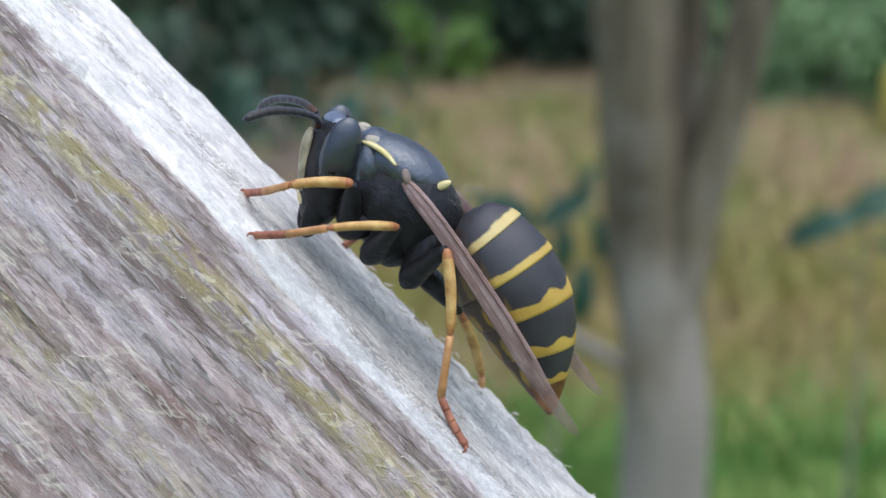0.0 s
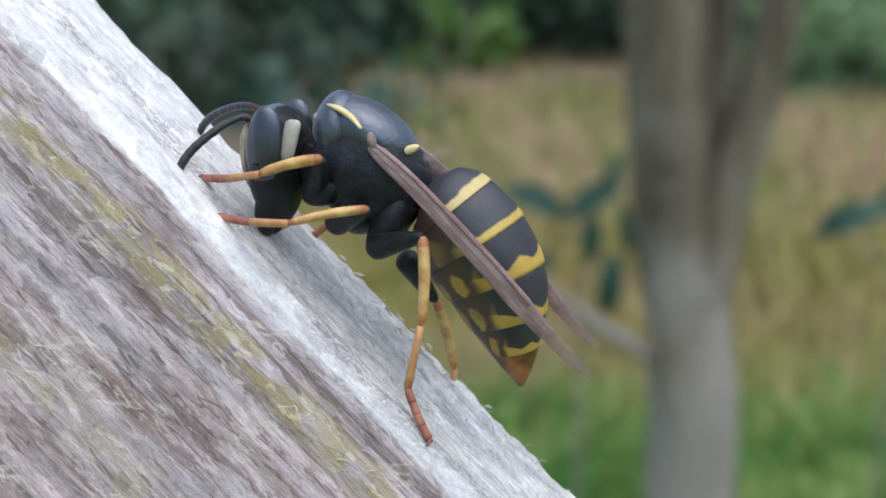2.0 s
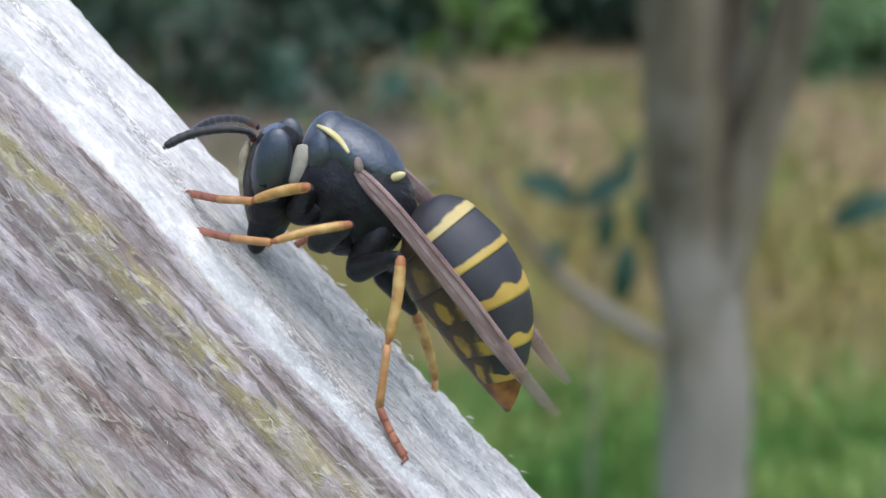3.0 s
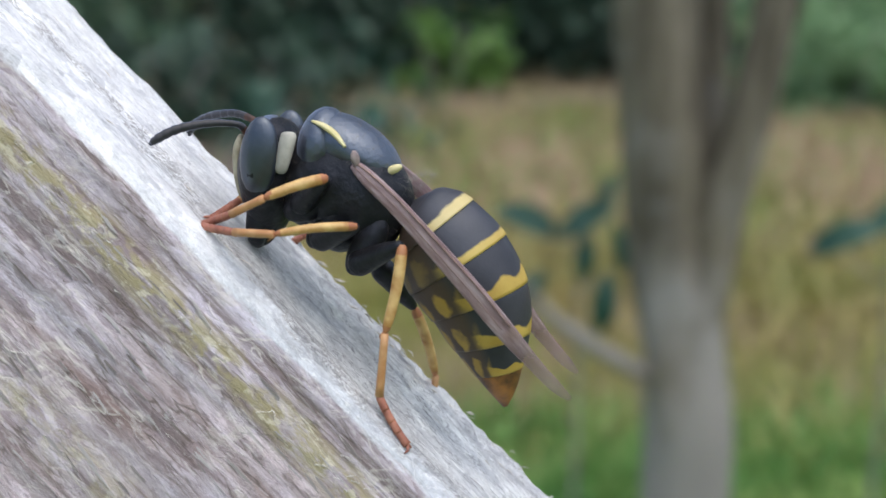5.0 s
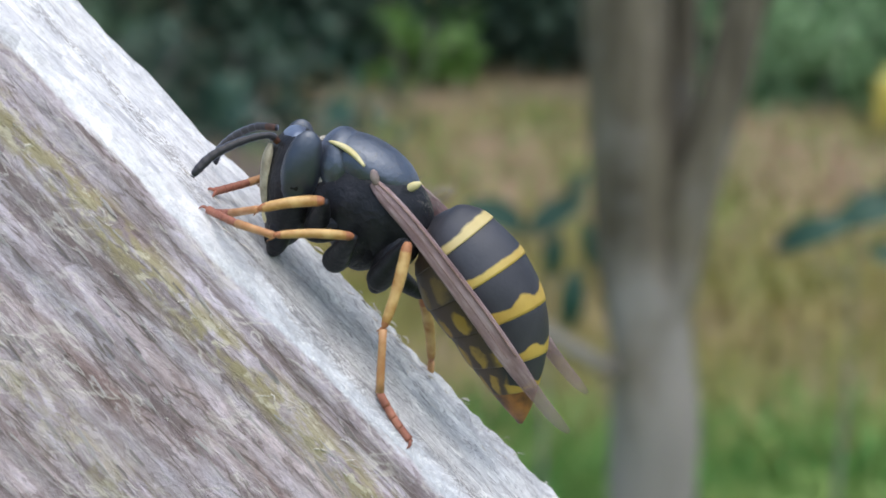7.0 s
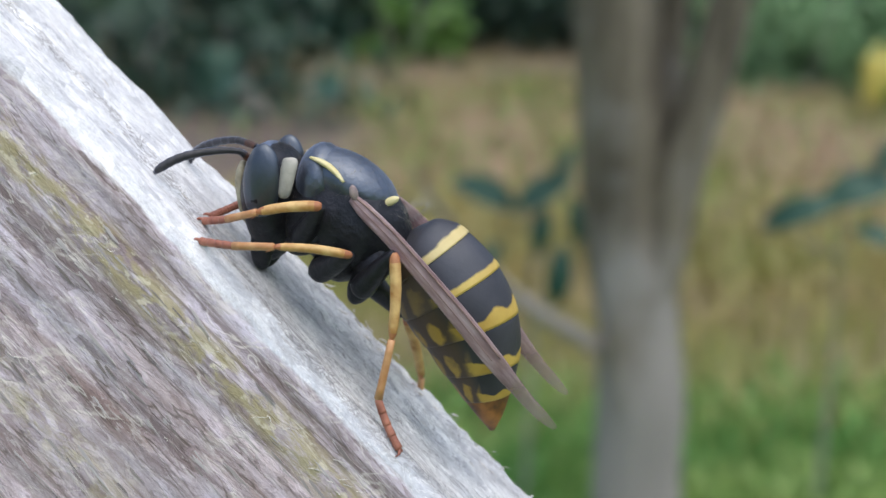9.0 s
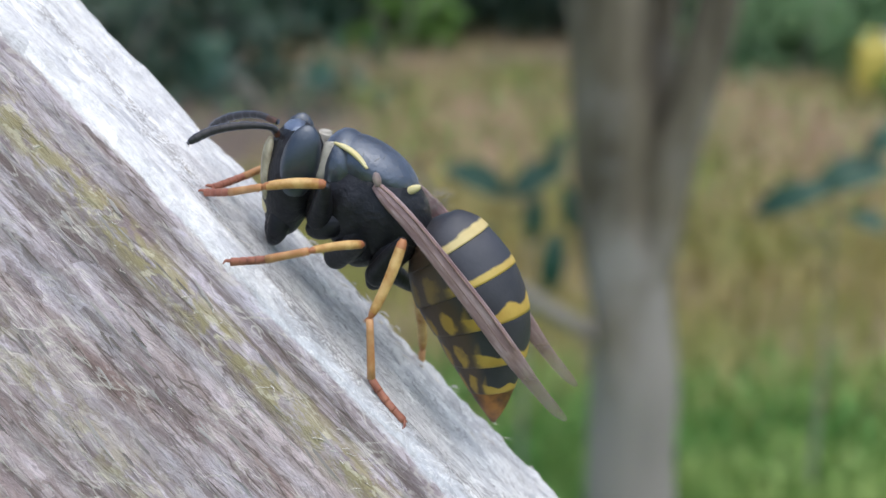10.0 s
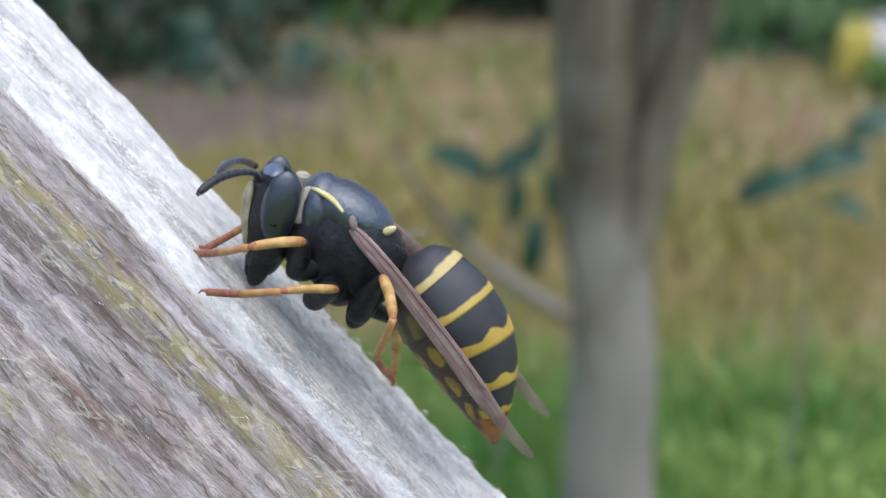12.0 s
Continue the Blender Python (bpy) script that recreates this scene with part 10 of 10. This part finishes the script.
    walk(LEGS["H_far"][0], steps([
        (0, 0.005006, 0.003414, -0.001952, 0.539, -9.520, -149.722),
        (0.1, 0.005730, 0.003580, -0.002590, 0.482, -16.056, -152.671),
        (0.28, 0.005730, 0.003580, -0.002590, 0.482, -16.056, -152.671),
        (0.4, 0.004894, 0.003409, -0.002078, -0.981, -11.768, -148.869),
        (0.5, 0.004894, 0.003409, -0.002078, -0.981, -11.768, -148.869),
        (1, 0.005146, 0.003431, -0.001879, 3.068, -8.087, -150.576),
        (1.05, 0.005146, 0.003431, -0.001879, 3.068, -8.087, -150.576),
        (1.2, 0.005730, 0.003580, -0.002590, 0.482, -16.056, -152.671),
        (1.28, 0.005730, 0.003580, -0.002590, 0.482, -16.056, -152.671),
        (1.4, 0.004531, 0.003296, -0.001719, 0.656, -6.736, -147.211),
        (1.5, 0.004531, 0.003296, -0.001719, 0.656, -6.736, -147.211),
        (1.9, 0.004531, 0.003296, -0.001719, 0.656, -6.736, -147.211),
        (2, 0.005730, 0.003580, -0.002590, 0.482, -16.056, -152.671),
        (2.2, 0.005730, 0.003580, -0.002590, 0.482, -16.056, -152.671),
        (2.4, 0.004848, 0.003388, -0.001970, 1.238, -10.201, -148.771),
        (2.5, 0.004848, 0.003388, -0.001970, 1.238, -10.201, -148.771),
        (3, 0.005397, 0.003494, -0.002123, 2.397, -11.005, -151.569),
        (3.2, 0.005397, 0.003494, -0.002123, 2.397, -11.005, -151.569),
        (4.8, 0.005271, 0.003472, -0.002095, 1.648, -10.948, -150.963),
        (5, 0.005271, 0.003472, -0.002095, 1.648, -10.948, -150.963),
        (5.1, 0.005271, 0.003472, -0.002095, 1.648, -10.948, -150.963),
        (5.3, 0.004284, 0.003257, -0.001794, -0.912, -8.706, -145.220),
        (5.5, 0.004802, 0.003390, -0.002048, 0.571, -11.580, -148.347),
        (5.7, 0.004802, 0.003390, -0.002048, 0.571, -11.580, -148.347),
        (5.9, 0.004284, 0.003257, -0.001794, -0.912, -8.706, -145.220),
        (6, 0.004284, 0.003257, -0.001794, -0.912, -8.706, -145.220),
        (6.3, 0.004284, 0.003257, -0.001794, -0.912, -8.706, -145.220),
        (6.5, 0.004856, 0.003382, -0.001906, 1.732, -9.161, -148.922),
        (6.6, 0.004856, 0.003382, -0.001906, 1.732, -9.161, -148.922),
        (6.9, 0.003922, 0.003116, -0.001485, 0.290, -3.072, -143.152),
        (7, 0.003922, 0.003116, -0.001485, 0.290, -3.072, -143.152),
        (7.2, 0.003922, 0.003116, -0.001485, 0.290, -3.072, -143.152),
        (8.8, 0.004449, 0.003285, -0.001764, 0.079, -7.732, -146.547),
        (9, 0.004449, 0.003285, -0.001764, 0.079, -7.732, -146.547),
        (9.2, 0.003848, 0.003081, -0.001408, 1.524, -1.386, -142.786),
        (9.4, 0.004768, 0.003371, -0.001946, 1.887, -10.038, -148.313),
        (9.5, 0.004768, 0.003371, -0.001946, 1.887, -10.038, -148.313),
        (9.7, 0.003848, 0.003081, -0.001408, 1.524, -1.386, -142.786),
        (10, 0.003848, 0.003081, -0.001408, 1.524, -1.386, -142.786),
        (10.1, 0.004768, 0.003371, -0.001946, 1.887, -10.038, -148.313),
        (10.3, 0.004768, 0.003371, -0.001946, 1.887, -10.038, -148.313),
        (10.4, 0.004274, 0.003237, -0.001689, 0.509, -6.730, -145.434),
        (10.5, 0.004274, 0.003237, -0.001689, 0.509, -6.730, -145.434),
        (10.7, 0.004274, 0.003237, -0.001689, 0.509, -6.730, -145.434),
        (10.8, 0.004521, 0.003351, -0.002104, -0.838, -13.461, -146.268),
        (11, 0.004521, 0.003351, -0.002104, -0.838, -13.461, -146.268),
        (11.1, 0.004521, 0.003351, -0.002104, -0.838, -13.461, -146.268),
        (11.2, 0.004274, 0.003237, -0.001689, 0.509, -6.730, -145.434),
        (11.4, 0.004274, 0.003237, -0.001689, 0.509, -6.730, -145.434),
        (11.5, 0.004310, 0.003309, -0.002055, -1.816, -13.433, -144.682),
        (11.6, 0.004310, 0.003309, -0.002055, -1.816, -13.433, -144.682),
        (11.8, 0.003636, 0.002997, -0.001299, 0.003, 1.274, -141.194),
        (11.9, 0.003636, 0.002997, -0.001299, 0.003, 1.274, -141.194),
        (12, 0.003636, 0.002997, -0.001299, 0.003, 1.274, -141.194),
    ]))
    walk(LEGS["H_far"][1], steps([
        (0, 0.005006, 0.003414, -0.001952, -0.859, 29.244, 20.395),
        (0.1, 0.005730, 0.003580, -0.002590, -0.838, 33.009, 18.174),
        (0.28, 0.005730, 0.003580, -0.002590, -0.838, 33.009, 18.174),
        (0.4, 0.004894, 0.003409, -0.002078, 0.374, 33.889, 21.583),
        (0.5, 0.004894, 0.003409, -0.002078, 0.374, 33.889, 21.583),
        (1, 0.005146, 0.003431, -0.001879, -2.797, 25.668, 19.416),
        (1.05, 0.005146, 0.003431, -0.001879, -2.797, 25.668, 19.416),
        (1.2, 0.005730, 0.003580, -0.002590, -0.838, 33.009, 18.174),
        (1.28, 0.005730, 0.003580, -0.002590, -0.838, 33.009, 18.174),
        (1.4, 0.004531, 0.003296, -0.001719, -0.958, 30.527, 22.844),
        (1.5, 0.004531, 0.003296, -0.001719, -0.958, 30.527, 22.844),
        (1.9, 0.004531, 0.003296, -0.001719, -0.958, 30.527, 22.844),
        (2, 0.005730, 0.003580, -0.002590, -0.838, 33.009, 18.174),
        (2.2, 0.005730, 0.003580, -0.002590, -0.838, 33.009, 18.174),
        (2.4, 0.004848, 0.003388, -0.001970, -1.457, 32.017, 21.495),
        (2.5, 0.004848, 0.003388, -0.001970, -1.457, 32.017, 21.495),
        (3, 0.005397, 0.003494, -0.002123, -2.300, 28.198, 18.767),
        (3.2, 0.005397, 0.003494, -0.002123, -2.300, 28.198, 18.767),
        (4.8, 0.005271, 0.003472, -0.002095, -1.729, 29.075, 19.324),
        (5, 0.005271, 0.003472, -0.002095, -1.729, 29.075, 19.324),
        (5.1, 0.005271, 0.003472, -0.002095, -1.729, 29.075, 19.324),
        (5.3, 0.004284, 0.003257, -0.001794, 0.491, 38.627, 26.159),
        (5.5, 0.004802, 0.003390, -0.002048, -0.916, 34.687, 22.169),
        (5.7, 0.004802, 0.003390, -0.002048, -0.916, 34.687, 22.169),
        (5.9, 0.004284, 0.003257, -0.001794, 0.491, 38.627, 26.159),
        (6, 0.004284, 0.003257, -0.001794, 0.491, 38.627, 26.159),
        (6.3, 0.004284, 0.003257, -0.001794, 0.491, 38.627, 26.159),
        (6.5, 0.004856, 0.003382, -0.001906, -1.842, 30.272, 21.196),
        (6.6, 0.004856, 0.003382, -0.001906, -1.842, 30.272, 21.196),
        (6.9, 0.003922, 0.003116, -0.001485, -0.617, 38.593, 29.124),
        (7, 0.003922, 0.003116, -0.001485, -0.617, 38.593, 29.124),
        (7.2, 0.003922, 0.003116, -0.001485, -0.617, 38.593, 29.124),
        (8.8, 0.004449, 0.003285, -0.001764, -0.473, 33.680, 23.898),
        (9, 0.004449, 0.003285, -0.001764, -0.473, 33.680, 23.898),
        (9.2, 0.003848, 0.003081, -0.001408, -1.903, 37.913, 29.593),
        (9.4, 0.004768, 0.003371, -0.001946, -2.033, 32.735, 22.000),
        (9.5, 0.004768, 0.003371, -0.001946, -2.033, 32.735, 22.000),
        (9.7, 0.003848, 0.003081, -0.001408, -1.903, 37.913, 29.593),
        (10, 0.003848, 0.003081, -0.001408, -1.903, 37.913, 29.593),
        (10.1, 0.004768, 0.003371, -0.001946, -2.033, 32.735, 22.000),
        (10.3, 0.004768, 0.003371, -0.001946, -2.033, 32.735, 22.000),
        (10.4, 0.004274, 0.003237, -0.001689, -0.852, 35.397, 25.393),
        (10.5, 0.004274, 0.003237, -0.001689, -0.852, 35.397, 25.393),
        (10.7, 0.004274, 0.003237, -0.001689, -0.852, 35.397, 25.393),
        (10.8, 0.004521, 0.003351, -0.002104, 0.421, 41.410, 25.279),
        (11, 0.004521, 0.003351, -0.002104, 0.421, 41.410, 25.279),
        (11.1, 0.004521, 0.003351, -0.002104, 0.421, 41.410, 25.279),
        (11.2, 0.004274, 0.003237, -0.001689, -0.852, 35.397, 25.393),
        (11.4, 0.004274, 0.003237, -0.001689, -0.852, 35.397, 25.393),
        (11.5, 0.004310, 0.003309, -0.002055, 1.584, 45.167, 28.013),
        (11.6, 0.004310, 0.003309, -0.002055, 1.584, 45.167, 28.013),
        (11.8, 0.003636, 0.002997, -0.001299, -0.169, 44.180, 34.974),
        (11.9, 0.003636, 0.002997, -0.001299, -0.169, 44.180, 34.974),
        (12, 0.003636, 0.002997, -0.001299, -0.169, 44.180, 34.974),
    ]))
    walk(LEGS["H_far"][2], steps([
        (0, 0.008195, 0.004600, -0.003858, -0.803, 33.726, 24.052),
        (0.1, 0.008837, 0.004600, -0.004715, -0.658, 33.996, 24.133),
        (0.28, 0.008837, 0.004600, -0.004715, -0.658, 33.996, 24.133),
        (0.4, 0.007904, 0.004600, -0.004253, 0.652, 36.344, 24.887),
        (0.5, 0.007904, 0.004600, -0.004253, 0.652, 36.344, 24.887),
        (1, 0.008461, 0.004600, -0.003568, -3.136, 29.138, 22.835),
        (1.05, 0.008461, 0.004600, -0.003568, -3.136, 29.138, 22.835),
        (1.2, 0.008837, 0.004600, -0.004715, -0.658, 33.996, 24.133),
        (1.28, 0.008837, 0.004600, -0.004715, -0.658, 33.996, 24.133),
        (1.4, 0.007627, 0.004600, -0.003700, -0.965, 33.424, 23.962),
        (1.5, 0.007627, 0.004600, -0.003700, -0.965, 33.424, 23.962),
        (1.9, 0.007627, 0.004600, -0.003700, -0.965, 33.424, 23.962),
        (2, 0.008837, 0.004600, -0.004715, -0.658, 33.996, 24.133),
        (2.2, 0.008837, 0.004600, -0.004715, -0.658, 33.996, 24.133),
        (2.4, 0.007925, 0.004600, -0.004037, -1.463, 32.478, 23.692),
        (2.5, 0.007925, 0.004600, -0.004037, -1.463, 32.478, 23.692),
        (3, 0.008652, 0.004600, -0.003966, -2.547, 30.342, 23.127),
        (3.2, 0.008652, 0.004600, -0.003966, -2.547, 30.342, 23.127),
        (4.8, 0.008487, 0.004600, -0.003990, -1.842, 31.743, 23.490),
        (5, 0.008487, 0.004600, -0.003990, -1.842, 31.743, 23.490),
        (5.1, 0.008487, 0.004600, -0.003990, -1.842, 31.743, 23.490),
        (5.3, 0.007019, 0.004600, -0.004228, 0.374, 35.858, 24.723),
        (5.5, 0.007772, 0.004600, -0.004267, -0.860, 33.621, 24.021),
        (5.7, 0.007772, 0.004600, -0.004267, -0.860, 33.621, 24.021),
        (5.9, 0.007019, 0.004600, -0.004228, 0.374, 35.858, 24.723),
        (6, 0.007019, 0.004600, -0.004228, 0.374, 35.858, 24.723),
        (6.3, 0.007019, 0.004600, -0.004228, 0.374, 35.858, 24.723),
        (6.5, 0.007996, 0.004600, -0.003872, -1.908, 31.614, 23.456),
        (6.6, 0.007996, 0.004600, -0.003872, -1.908, 31.614, 23.456),
        (6.9, 0.006585, 0.004600, -0.003917, -0.734, 33.855, 24.090),
        (7, 0.006585, 0.004600, -0.003917, -0.734, 33.855, 24.090),
        (7.2, 0.006585, 0.004600, -0.003917, -0.734, 33.855, 24.090),
        (8.8, 0.007417, 0.004600, -0.003927, -0.463, 34.355, 24.242),
        (9, 0.007417, 0.004600, -0.003927, -0.463, 34.355, 24.242),
        (9.2, 0.006524, 0.004600, -0.003805, -1.723, 31.975, 23.553),
        (9.4, 0.007809, 0.004600, -0.004055, -2.033, 31.368, 23.391),
        (9.5, 0.007809, 0.004600, -0.004055, -2.033, 31.368, 23.391),
        (9.7, 0.006524, 0.004600, -0.003805, -1.723, 31.975, 23.553),
        (10, 0.006524, 0.004600, -0.003805, -1.723, 31.975, 23.553),
        (10.1, 0.007809, 0.004600, -0.004055, -2.033, 31.368, 23.391),
        (10.3, 0.007809, 0.004600, -0.004055, -2.033, 31.368, 23.391),
        (10.4, 0.007146, 0.004600, -0.003948, -0.869, 33.604, 24.015),
        (10.5, 0.007146, 0.004600, -0.003948, -0.869, 33.604, 24.015),
        (10.7, 0.007146, 0.004600, -0.003948, -0.869, 33.604, 24.015),
        (10.8, 0.007166, 0.004600, -0.004683, 0.353, 35.821, 24.711),
        (11, 0.007166, 0.004600, -0.004683, 0.353, 35.821, 24.711),
        (11.1, 0.007166, 0.004600, -0.004683, 0.353, 35.821, 24.711),
        (11.2, 0.007146, 0.004600, -0.003948, -0.869, 33.604, 24.015),
        (11.4, 0.007146, 0.004600, -0.003948, -0.869, 33.604, 24.015),
        (11.5, 0.006738, 0.004600, -0.004821, 1.152, 37.202, 25.187),
        (11.6, 0.006738, 0.004600, -0.004821, 1.152, 37.202, 25.187),
        (11.8, 0.005927, 0.004600, -0.004017, -0.548, 34.198, 24.194),
        (11.9, 0.005927, 0.004600, -0.004017, -0.548, 34.198, 24.194),
        (12, 0.005927, 0.004600, -0.004017, -0.548, 34.198, 24.194),
    ]))


motions()
